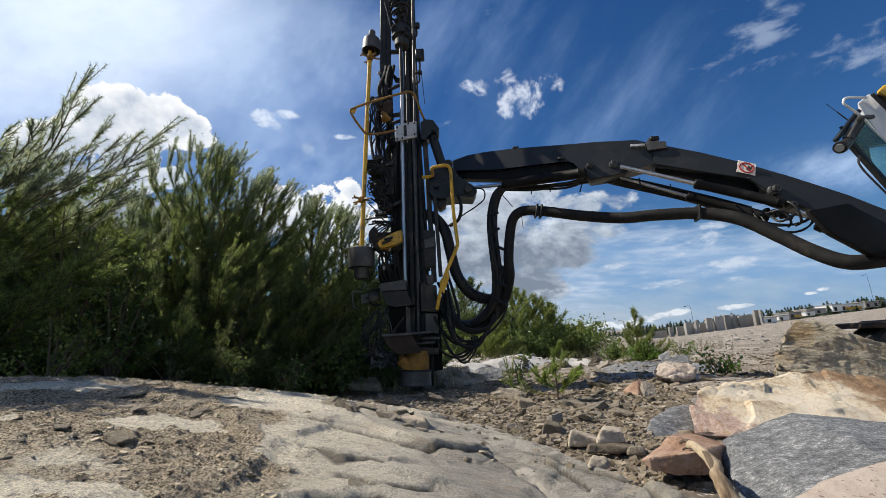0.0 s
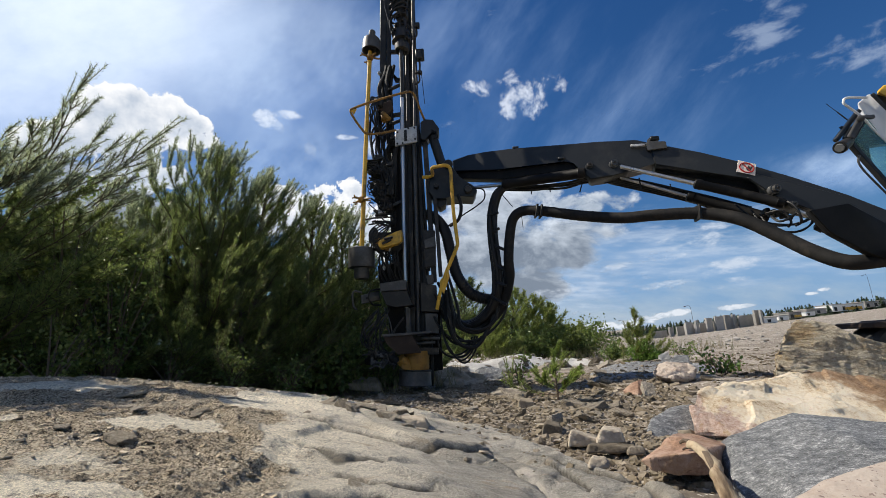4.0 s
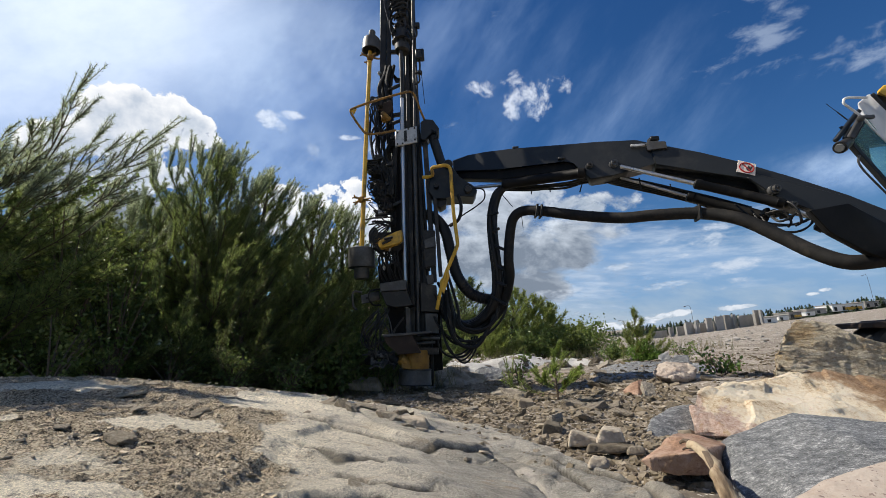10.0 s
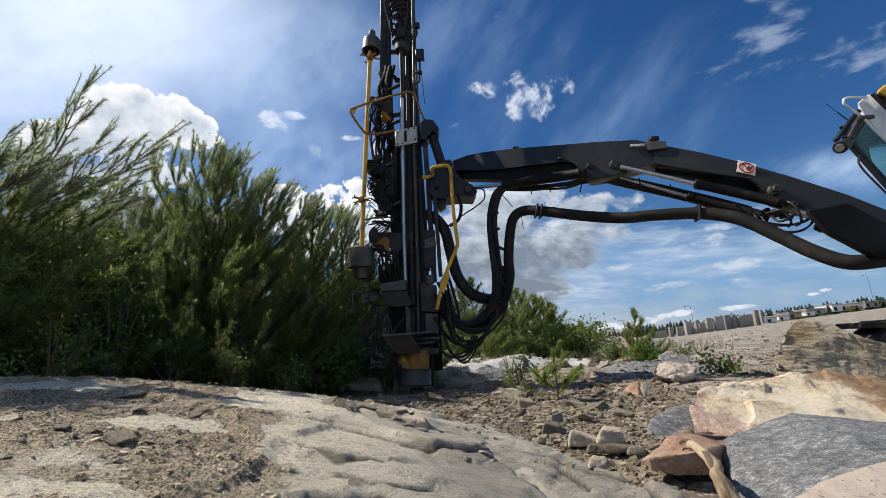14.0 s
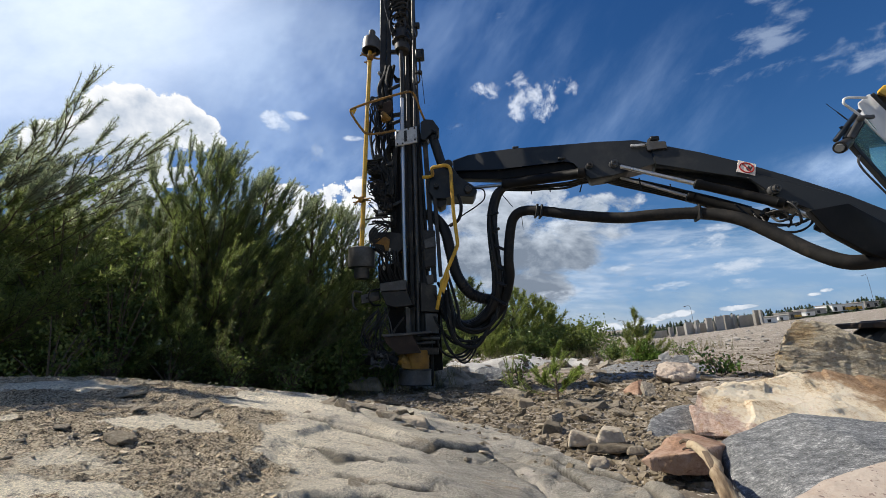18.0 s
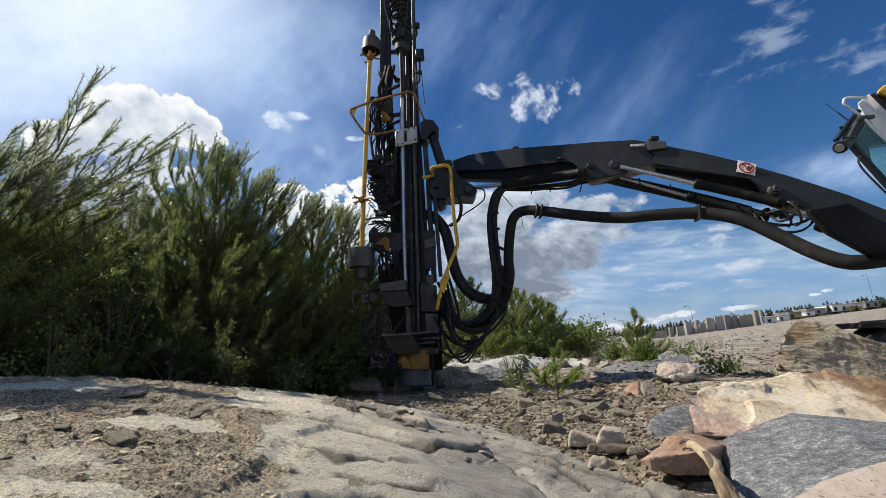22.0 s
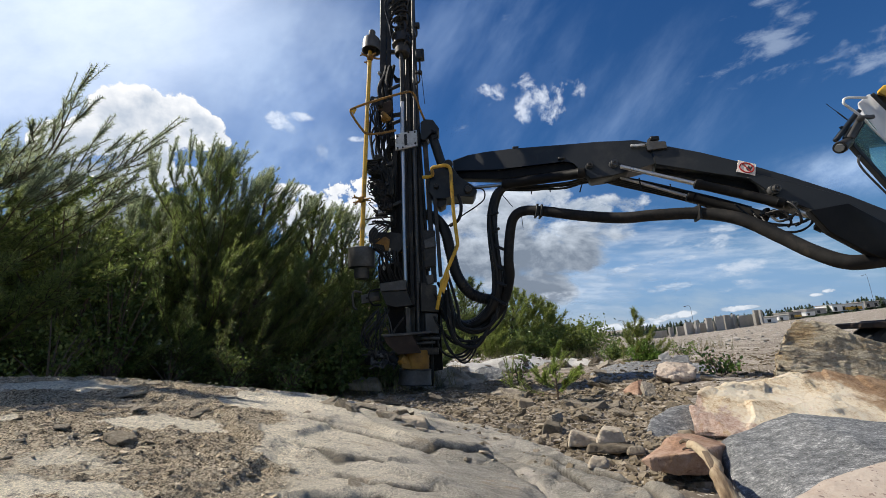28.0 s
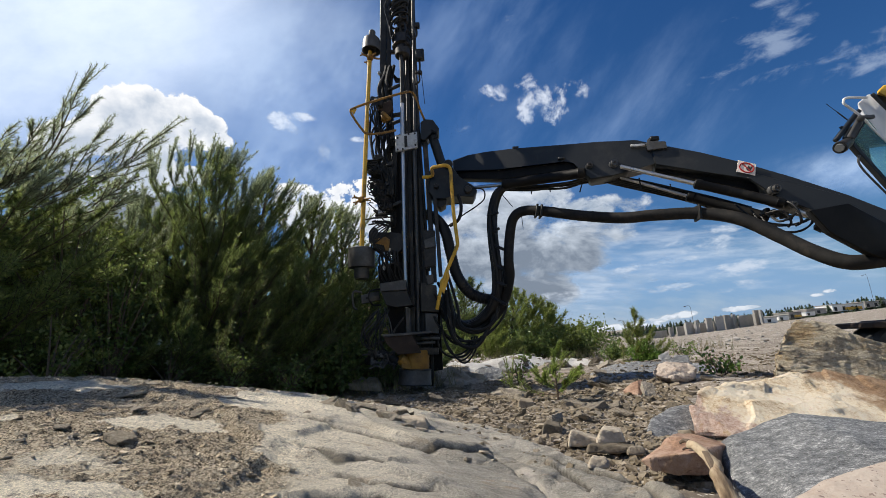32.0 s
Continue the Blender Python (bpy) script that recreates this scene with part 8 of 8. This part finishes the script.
pebbles("yard_gravel", 4800, lambda r: (lambda y: (y * r.uniform(0.30, 1.1), y))(3.2 + 14 * r.random() ** 1.5), 0.01, 0.05, 7, "coarse gravel of the yard")

pebbles("yard_rubble", 420, lambda r: (lambda y: (y * r.uniform(0.40, 0.85), y))(16 + 50 * r.random() ** 1.3), 0.04, 0.17, 27, "pale blasted rock scattered over the yard", YARD_ROCK)

# weathered branch between the boulders
bm = bmesh.new()
tube(bm, [(0.732, 1.490, 0.137), (0.732, 1.440, 0.132), (0.726, 1.380, 0.106), (0.706, 1.330, 0.091), (0.714, 1.310, 0.065), (0.719, 1.280, 0.025)], 0.013, 14, 14, 0.0, 0.021)
for v in bm.verts:
    v.co += Vector((1, 0, 0)) * (0.014 * noise.noise(v.co * 12) + 0.006 * noise.noise(v.co * 45)) + Vector((0, 0, 1)) * 0.007 * noise.noise(v.co * 33)
branch = tagged(part("branch", bm, WOOD), "weathered broken branch with peeling bark", "branch")
bm = bmesh.new()
tube(bm, [(0.737, 1.460, 0.137), (0.728, 1.400, 0.125), (0.711, 1.340, 0.102), (0.711, 1.320, 0.082)], 0.006, 6, 8, 0.0, 0.012)
tube(bm, [(0.732, 1.490, 0.137), (0.731, 1.520, 0.141), (0.721, 1.540, 0.132)], 0.010, 7, 5, 0.0, 0.004)
tube(bm, [(0.738, 1.490, 0.132), (0.720, 1.490, 0.129), (0.711, 1.510, 0.117)], 0.006, 7, 5, 0.0, 0.003)
for v in bm.verts:
    v.co += Vector((1, 0, 1)) * 0.005 * noise.noise(v.co * 40)
part("splinter", bm, BARK, branch, "peeling dark bark strip")

# ---------------------------------------------------------------- clouds
def cloud_material(name, scale, lo, hi, white, shade, stretch=(1, 1, 1), peak=1.0, edge=1.0, soft=0.15, gain=1.9, lobed=False, core=0.0, warp=0.0, comb=0.0):
    m, t, p = nodes_of(name)
    t.nodes.remove(p)
    tc = t.nodes.new("ShaderNodeTexCoord")
    info = t.nodes.new("ShaderNodeObjectInfo")
    mp = t.nodes.new("ShaderNodeMapping")
    mp.inputs["Scale"].default_value = stretch
    spin = t.nodes.new("ShaderNodeMapping")
    spin.inputs["Rotation"].default_value = (0, 0, radians(comb))
    t.links.new(tc.outputs["Object"], spin.inputs["Vector"])
    t.links.new(spin.outputs["Vector"], mp.inputs["Vector"])
    cb = t.nodes.new("ShaderNodeCombineXYZ")
    t.links.new(calc(t, "MULTIPLY", info.outputs["Random"], 40), cb.inputs[2])
    t.links.new(cb.outputs[0], mp.inputs["Location"])
    vec = mp.outputs["Vector"]
    n1 = noise_node(t, vec, scale, 12, 0.6, None, warp)
    # the same noise a little way towards the sun, for the shaded side
    sh = t.nodes.new("ShaderNodeVectorMath")
    sh.inputs[1].default_value = (-0.9, 0.9, 0) if lobed else (-0.10, 0.10, 0)
    t.links.new(vec, sh.inputs[0])
    n2 = noise_node(t, sh.outputs[0], scale, 6, 0.58, None, warp)
    # round falloff to the sheet's edge
    v = t.nodes.new("ShaderNodeVectorMath")
    v.operation = "MULTIPLY_ADD"
    v.inputs[1].default_value, v.inputs[2].default_value = (2, 2, 0), (-1, -1, 0)
    t.links.new(tc.outputs["Generated"], v.inputs[0])
    ln = t.nodes.new("ShaderNodeVectorMath")
    ln.operation = "LENGTH"
    t.links.new(v.outputs[0], ln.inputs[0])
    fall = calc(t, "SUBTRACT", 1.0, calc(t, "POWER", ln.outputs["Value"], 2.0))
    if lobed:
        own = t.nodes.new("ShaderNodeAttribute")
        own.attribute_name = "body"
        fall = own.outputs["Fac"]
    dens = calc(t, "ADD", calc(t, "MULTIPLY", calc(t, "SUBTRACT", n1, 0.5), gain), calc(t, "MULTIPLY", fall, edge))
    mr = t.nodes.new("ShaderNodeMapRange")
    mr.interpolation_type = "SMOOTHSTEP"
    mr.inputs["From Min"].default_value, mr.inputs["From Max"].default_value = lo, hi
    mr.inputs["To Max"].default_value = peak
    t.links.new(dens, mr.inputs["Value"])
    gate = t.nodes.new("ShaderNodeMapRange")
    gate.inputs["From Min"].default_value, gate.inputs["From Max"].default_value = (-0.9, -0.3) if lobed else (0.0, soft)
    t.links.new(fall, gate.inputs["Value"])
    alpha = calc(t, "MULTIPLY", mr.outputs[0], gate.outputs[0])
    f = calc(t, "ADD", calc(t, "MULTIPLY", calc(t, "SUBTRACT", n1, n2), 2.3), 0.5)
    sep = t.nodes.new("ShaderNodeSeparateXYZ")
    t.links.new(tc.outputs["Generated"], sep.inputs[0])
    high = sep.outputs[1]
    if lobed:
        lit = t.nodes.new("ShaderNodeAttribute")
        lit.attribute_name = "lit"
        high = lit.outputs["Fac"]
    f = calc(t, "ADD", calc(t, "MULTIPLY", f, 0.75), calc(t, "MULTIPLY", calc(t, "SUBTRACT", high, 0.35), 0.7))
    if core:
        # thick parts let less light through than the rims
        f = calc(t, "SUBTRACT", f, calc(t, "MULTIPLY", dens, core))
    col = ramp(t, f, [(0.15, shade), (0.6, white)])
    em = t.nodes.new("ShaderNodeEmission")
    t.links.new(col, em.inputs["Color"])
    tr = t.nodes.new("ShaderNodeBsdfTransparent")
    mx = t.nodes.new("ShaderNodeMixShader")
    t.links.new(alpha, mx.inputs[0])
    t.links.new(tr.outputs[0], mx.inputs[1])
    t.links.new(em.outputs[0], mx.inputs[2])
    t.links.new(mx.outputs[0], t.nodes["Material Output"].inputs["Surface"])
    return m


# name, grain per degree, thin and thick density, lit and shaded colour
CUMULUS = cloud_material("cumulus", 0.24, 0.05, 0.30, (0.83, 0.84, 0.86), (0.47, 0.53, 0.62), (1, 1, 1), 1.0, 1.0, 0.2, 4.8, True, 0.30, 0.15)
CUMULUS_BASE = cloud_material("cumulus_base", 0.2, -0.1, 0.6, (0.34, 0.39, 0.47), (0.17, 0.20, 0.27), (0.8, 1.2, 1), 1.0, 1.0, 0.4, 2.4, True)
PUFF = cloud_material("fair_weather_puff", 0.36, -0.2, 0.9, (0.74, 0.80, 0.89), (0.50, 0.60, 0.76), (0.8, 1.1, 1), 0.7, 0.8, 0.5, 4.6, True, 0.0, 0.2)
TORN = cloud_material("torn_puff", 0.42, -0.04, 1.35, (0.78, 0.83, 0.92), (0.50, 0.60, 0.76), (1.0, 0.9, 1), 0.68, 0.66, 0.6, 6.4, True, 0.0, 0.25)
WISP = cloud_material("torn_wisp", 0.34, -0.02, 1.6, (0.54, 0.63, 0.76), (0.44, 0.53, 0.68), (0.7, 1.3, 1), 0.37, 0.5, 0.5, 6.6, True, 0.0, 0.3)
BANK = cloud_material("grey_cloud_bank", 0.17, -0.25, 0.7, (0.60, 0.66, 0.74), (0.18, 0.218, 0.275), (0.8, 1.3, 1), 0.96, 1.1, 0.4, 4.8, True, 0.24, 0.25)
BANK_TOP = cloud_material("white_bank_tops", 0.28, -0.1, 0.8, (0.62, 0.66, 0.72), (0.36, 0.42, 0.50), (0.8, 1.2, 1), 0.95, 0.9, 0.4, 4.8, True, 0.25, 0.2)
ALTO = cloud_material("broken_alto_cloud", 0.34, -0.05, 1.3, (0.58, 0.64, 0.73), (0.40, 0.48, 0.60), (0.7, 1.35, 1), 0.75, 0.55, 0.6, 6.4, True, 0.0, 0.2)
LOW_CLOUD = cloud_material("low_cumulus", 0.5, -0.1, 0.7, (0.70, 0.73, 0.78), (0.46, 0.53, 0.62), (0.8, 1.2, 1), 0.85, 0.8, 0.3, 4.6, True, 0.0, 0.4)
# for the added clouds out of view that whiten the fill light
REAR = cloud_material("rear_fill_cloud", 1.6, 0.22, 0.50, (0.80, 0.81, 0.83), (0.42, 0.48, 0.57), (1, 1, 1), 1.0, 0.9, 0.2, 2.8)
VEIL = cloud_material("high_veil", 0.9, 0.0, 1.9, (0.60, 0.76, 1.0), (0.42, 0.58, 0.90), (0.75, 1.1, 1), 0.72, 1.0, 0.9, comb=-30.0)
CIRRUS = cloud_material("combed_cirrus", 1.1, 0.3, 1.9, (0.50, 0.68, 0.98), (0.36, 0.54, 0.88), (0.6, 1.5, 1), 0.24, 0.9, 1.0, 3.2, comb=-48.0)
# veil made bright so that its colour carries the sun's glow
GLARE = cloud_material("sun_glow_veil", 0.6, 0.0, 1.5, (0.95, 1.05, 1.18), (0.62, 0.76, 1.0), (0.6, 1.0, 1), 0.75, 1.3, 0.9)
STREAK = cloud_material("low_streaks", 1.8, 0.2, 1.25, (0.50, 0.58, 0.70), (0.30, 0.42, 0.60), (0.4, 1.9, 1), 0.55, 0.75, 0.6, 3.8)
HAZE = cloud_material("horizon_haze", 0.8, -0.2, 0.8, (0.20, 0.34, 0.56), (0.40, 0.48, 0.59), (0.5, 1.5, 1), 0.8, 1.0, 0.8, 1.0)
CLOUDS = []


def cloud(at, right_end, height, mat, label, drift):
    """A cloud on its own curved sheet, far off, that faces the camera and drifts."""
    c, e = Vector(at), Vector(right_end)
    x = e - c
    half_w = x.length
    n = (EYE - c).normalized()
    x.normalize()
    y = n.cross(x).normalized()
    asp = half_w / height
    verts, faces = [], []
    for j in range(9):
        for i in range(13):
            u, v = -1 + i / 6, -1 + j / 4
            verts.append((u * asp, v, -0.06 * (u * u + v * v)))
    for j in range(8):
        for i in range(12):
            a = j * 13 + i
            faces.append((a, a + 1, a + 14, a + 13))
    ob = tagged(arrays("cloud", verts, faces, mat), label, "cloud", "drifting clouds")
    ob.matrix_world = Matrix.Translation(c) @ Matrix((x, y, n)).transposed().to_4x4() @ Matrix.Diagonal((height, height, height, 1))
    CLOUDS.append((ob, ob.matrix_world.copy(), Vector(drift) - c))
    return ob


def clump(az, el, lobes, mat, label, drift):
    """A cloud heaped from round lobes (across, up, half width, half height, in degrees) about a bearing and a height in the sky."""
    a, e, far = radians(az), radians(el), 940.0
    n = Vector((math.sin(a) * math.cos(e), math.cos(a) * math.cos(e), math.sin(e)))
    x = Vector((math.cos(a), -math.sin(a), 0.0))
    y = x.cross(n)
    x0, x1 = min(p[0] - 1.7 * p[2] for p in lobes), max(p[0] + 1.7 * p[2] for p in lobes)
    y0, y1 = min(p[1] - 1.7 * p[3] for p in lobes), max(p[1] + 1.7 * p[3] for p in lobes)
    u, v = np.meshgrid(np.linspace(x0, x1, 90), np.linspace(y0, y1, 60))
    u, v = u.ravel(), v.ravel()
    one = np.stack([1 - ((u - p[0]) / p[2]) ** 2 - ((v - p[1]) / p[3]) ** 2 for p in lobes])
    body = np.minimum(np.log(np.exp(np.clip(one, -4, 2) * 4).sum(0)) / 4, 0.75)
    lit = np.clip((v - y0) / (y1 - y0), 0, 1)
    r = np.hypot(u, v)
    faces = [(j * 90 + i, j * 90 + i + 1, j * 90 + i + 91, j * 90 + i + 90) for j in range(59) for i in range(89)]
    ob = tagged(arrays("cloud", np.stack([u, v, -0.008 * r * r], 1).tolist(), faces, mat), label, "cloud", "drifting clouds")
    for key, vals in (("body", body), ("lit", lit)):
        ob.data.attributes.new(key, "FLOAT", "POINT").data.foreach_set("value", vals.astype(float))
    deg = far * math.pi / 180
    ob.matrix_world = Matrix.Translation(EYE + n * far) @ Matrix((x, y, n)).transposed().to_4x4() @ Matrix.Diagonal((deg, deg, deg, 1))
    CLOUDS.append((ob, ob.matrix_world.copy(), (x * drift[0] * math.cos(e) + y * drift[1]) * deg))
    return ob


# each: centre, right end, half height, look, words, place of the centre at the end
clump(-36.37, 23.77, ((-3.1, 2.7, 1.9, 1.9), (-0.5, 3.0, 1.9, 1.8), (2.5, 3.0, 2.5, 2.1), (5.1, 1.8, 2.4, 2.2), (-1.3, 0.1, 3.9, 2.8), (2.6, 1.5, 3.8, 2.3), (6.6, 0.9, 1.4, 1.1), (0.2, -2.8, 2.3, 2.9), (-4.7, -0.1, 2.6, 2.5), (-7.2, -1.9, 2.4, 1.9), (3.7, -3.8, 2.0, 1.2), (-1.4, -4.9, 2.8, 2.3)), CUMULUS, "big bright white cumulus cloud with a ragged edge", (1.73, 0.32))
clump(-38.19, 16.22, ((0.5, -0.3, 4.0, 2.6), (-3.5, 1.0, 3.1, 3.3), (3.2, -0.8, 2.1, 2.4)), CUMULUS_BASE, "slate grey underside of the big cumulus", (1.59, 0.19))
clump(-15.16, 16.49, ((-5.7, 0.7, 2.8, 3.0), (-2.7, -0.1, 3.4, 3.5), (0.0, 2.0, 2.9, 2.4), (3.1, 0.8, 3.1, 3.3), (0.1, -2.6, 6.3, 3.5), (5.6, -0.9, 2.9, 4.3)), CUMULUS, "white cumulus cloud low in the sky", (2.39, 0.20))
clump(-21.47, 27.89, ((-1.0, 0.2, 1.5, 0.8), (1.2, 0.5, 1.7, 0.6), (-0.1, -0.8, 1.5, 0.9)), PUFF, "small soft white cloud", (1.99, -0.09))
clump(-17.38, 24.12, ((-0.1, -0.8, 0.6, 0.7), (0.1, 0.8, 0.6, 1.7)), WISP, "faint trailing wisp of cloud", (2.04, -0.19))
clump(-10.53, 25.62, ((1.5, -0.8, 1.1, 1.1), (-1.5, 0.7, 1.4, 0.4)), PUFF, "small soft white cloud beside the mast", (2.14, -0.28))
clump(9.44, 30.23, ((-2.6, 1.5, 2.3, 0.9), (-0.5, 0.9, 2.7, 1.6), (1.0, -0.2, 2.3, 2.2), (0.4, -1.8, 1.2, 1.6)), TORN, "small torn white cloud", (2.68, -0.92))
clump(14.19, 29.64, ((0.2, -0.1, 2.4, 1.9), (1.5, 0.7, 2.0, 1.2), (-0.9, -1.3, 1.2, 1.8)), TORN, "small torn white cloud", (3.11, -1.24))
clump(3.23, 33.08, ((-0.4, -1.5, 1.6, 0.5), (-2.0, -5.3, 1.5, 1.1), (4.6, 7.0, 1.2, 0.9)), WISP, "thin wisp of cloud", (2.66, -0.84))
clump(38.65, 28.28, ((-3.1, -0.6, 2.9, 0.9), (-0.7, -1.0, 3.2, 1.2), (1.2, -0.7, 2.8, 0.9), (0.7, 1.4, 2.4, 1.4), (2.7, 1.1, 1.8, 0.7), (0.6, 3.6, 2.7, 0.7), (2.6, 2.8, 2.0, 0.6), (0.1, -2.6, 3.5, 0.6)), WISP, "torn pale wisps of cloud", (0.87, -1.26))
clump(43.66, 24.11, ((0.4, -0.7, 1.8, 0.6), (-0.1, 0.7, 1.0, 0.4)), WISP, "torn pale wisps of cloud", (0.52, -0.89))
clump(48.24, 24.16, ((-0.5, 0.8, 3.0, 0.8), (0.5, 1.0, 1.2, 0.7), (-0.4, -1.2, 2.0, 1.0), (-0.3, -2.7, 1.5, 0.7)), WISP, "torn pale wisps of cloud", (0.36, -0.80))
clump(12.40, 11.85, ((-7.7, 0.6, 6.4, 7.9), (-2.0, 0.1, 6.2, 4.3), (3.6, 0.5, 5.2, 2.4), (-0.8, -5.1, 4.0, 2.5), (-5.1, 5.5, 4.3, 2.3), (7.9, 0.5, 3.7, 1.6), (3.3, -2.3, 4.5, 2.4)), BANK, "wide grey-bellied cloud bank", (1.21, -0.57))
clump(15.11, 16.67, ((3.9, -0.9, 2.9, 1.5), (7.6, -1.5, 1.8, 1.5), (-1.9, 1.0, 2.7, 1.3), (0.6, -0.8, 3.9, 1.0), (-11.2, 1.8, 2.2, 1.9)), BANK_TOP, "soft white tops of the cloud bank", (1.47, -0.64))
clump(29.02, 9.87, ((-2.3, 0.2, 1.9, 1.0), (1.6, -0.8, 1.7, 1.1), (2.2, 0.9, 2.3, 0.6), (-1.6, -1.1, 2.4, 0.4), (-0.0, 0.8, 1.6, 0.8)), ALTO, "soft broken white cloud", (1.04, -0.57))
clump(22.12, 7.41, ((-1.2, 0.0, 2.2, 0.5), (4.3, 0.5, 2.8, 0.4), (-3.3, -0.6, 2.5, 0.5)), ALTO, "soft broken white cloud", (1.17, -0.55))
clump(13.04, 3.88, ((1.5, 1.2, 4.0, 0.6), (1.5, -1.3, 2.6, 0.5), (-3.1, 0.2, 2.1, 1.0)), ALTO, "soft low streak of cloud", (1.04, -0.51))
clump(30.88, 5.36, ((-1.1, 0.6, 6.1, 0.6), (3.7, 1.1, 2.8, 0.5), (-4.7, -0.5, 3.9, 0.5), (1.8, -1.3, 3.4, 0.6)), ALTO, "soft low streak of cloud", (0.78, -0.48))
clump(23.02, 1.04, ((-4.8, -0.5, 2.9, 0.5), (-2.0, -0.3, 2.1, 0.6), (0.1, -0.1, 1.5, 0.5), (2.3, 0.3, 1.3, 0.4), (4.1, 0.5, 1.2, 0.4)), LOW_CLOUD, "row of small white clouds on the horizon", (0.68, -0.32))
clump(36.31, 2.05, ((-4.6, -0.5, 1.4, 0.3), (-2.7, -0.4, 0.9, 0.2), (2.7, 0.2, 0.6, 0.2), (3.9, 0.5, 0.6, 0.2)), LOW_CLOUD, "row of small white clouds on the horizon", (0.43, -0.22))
cloud((-1023.077, 970.000, 835.245), (7.733, 970.000, 818.246), 519.6429, GLARE, "thin veil of cloud with the sun's glow in its colour", (-979.279, 970.000, 828.500))
cloud((-338.479, 980.000, 692.352), (145.376, 980.000, 750.008), 237.5000, VEIL, "thin high veil of ice cloud", (-303.327, 980.000, 683.316))
cloud((45.634, 990.000, 749.372), (540.565, 990.000, 792.195), 239.9235, CIRRUS, "thin high veil of ice cloud", (76.539, 990.000, 740.413))
cloud((-366.936, 985.000, 441.635), (-16.168, 985.000, 444.250), 188.4566, VEIL, "thin high veil of ice cloud", (-333.227, 985.000, 433.389))
cloud((398.716, 980.000, 527.875), (927.733, 980.000, 687.736), 287.5000, CIRRUS, "thin high veil of ice cloud", (409.255, 980.000, 506.218))
cloud((588.875, 980.000, 165.525), (1064.950, 980.000, 277.558), 137.5000, STREAK, "streaked thin cloud layer", (606.662, 980.000, 159.070))
cloud((264.270, 990.000, 87.671), (517.955, 990.000, 95.210), 75.7653, STREAK, "streaked thin cloud layer", (278.795, 990.000, 82.871))
cloud((581.357, 1000.000, 66.552), (1558.768, 1000.000, 133.298), 191.3265, HAZE, "pale blue haze along the horizon", (626.879, 1000.000, 28.106))
# unseen glowing clouds added overhead and behind, as white fill for the shadows
for k, (az, el, half) in enumerate(((150, 35, 200), (-160, 30, 220), (100, 28, 180), (170, 62, 170), (120, 58, 130))):
    a, e = radians(az), radians(el)
    c = Vector((math.sin(a) * math.cos(e), math.cos(a) * math.cos(e), math.sin(e))) * 950
    side = Vector((math.cos(a), -math.sin(a), 0)) * half * 1.5
    cloud(c, c + side, half, REAR, "unseen glowing cloud overhead, added as white fill light", c + side.normalized() * 30)
cloud((947.889, 980.000, 327.641), (1152.671, 980.000, 354.468), 75.0000, VEIL, "thin high veil of ice cloud", (965.777, 980.000, 320.746))

# ---------------------------------------------------------------- what moves
def gust(t):
    return 0.06 * t / 7 if t < 7 else 0.06 + 0.94 * step(7, 13, t) * (1 - 0.85 * step(21, 26, t))


def motions():
    # clouds drift slowly across
    for ob, m, d in CLOUDS:
        walk(ob, [(0.0, m), (32.0, Matrix.Translation(d) @ m)])
    # pines rock in the wind
    for tree, amp, ph in SWAYING:
        b = tree.location.copy()
        rows = []
        for k in range(65):
            t = k / 2
            g = gust(t)
            lean = amp * g * (0.9 + 0.55 * math.sin(4.9 * t + ph) + 0.35 * math.sin(2.3 * t + 2 * ph))
            rows.append((t, Matrix.Translation(b) @ Matrix.Rotation(radians(lean * 1.5), 4, "Y") @ Matrix.Rotation(radians(lean * 0.5), 4, "X")))
        walk(tree, rows)
    # the rock drill feeds down the beam, rests, and feeds on
    slide = ((0.0, 0.0), (1.0, 0.25), (2.0, 0.5), (3.0, 0.74), (4.5, 0.96), (5.5, 1.0), (10.0, 1.0), (16.0, 1.0), (22.0, 1.0), (22.8, 1.4), (25.5, 1.52), (28.0, 1.7), (30.0, 1.88), (32.0, 2.0))
    for ob in SLIDE_PARTS:
        if ob.parent is rig:
            walk(ob, [(t, Matrix.Translation(-UP_MAST * 0.072 * s)) for t, s in slide])
    # the suction hood lifts for a moment and settles
    lift = ((0.0, 0.0), (6.3, 0.0), (6.7, 0.03), (7.2, 0.062), (7.5, 0.066), (8.0, 0.035), (8.5, 0.008), (9.0, 0.008), (32.0, 0.008))
    walk(hood, [(t, Matrix.Translation(HOOD_AT + UP_MAST * z) @ pose(0, 0, 0, 0, 9, 0)) for t, z in lift])
    # the jaw swings back
    swing = ((0.0, 0.0), (11.0, 0.0), (11.3, 0.06), (11.6, 0.6), (11.9, 1.0), (12.1, 1.0), (20.0, 1.0), (32.0, 1.0))
    walk(jaw, [(t, Matrix.Translation(JAW_AT + Vector((-0.03, 0.10, 0.0)) * a) @ pose(0, 0, 0, 0, -6 * a, -84 * a)) for t, a in swing])


motions()
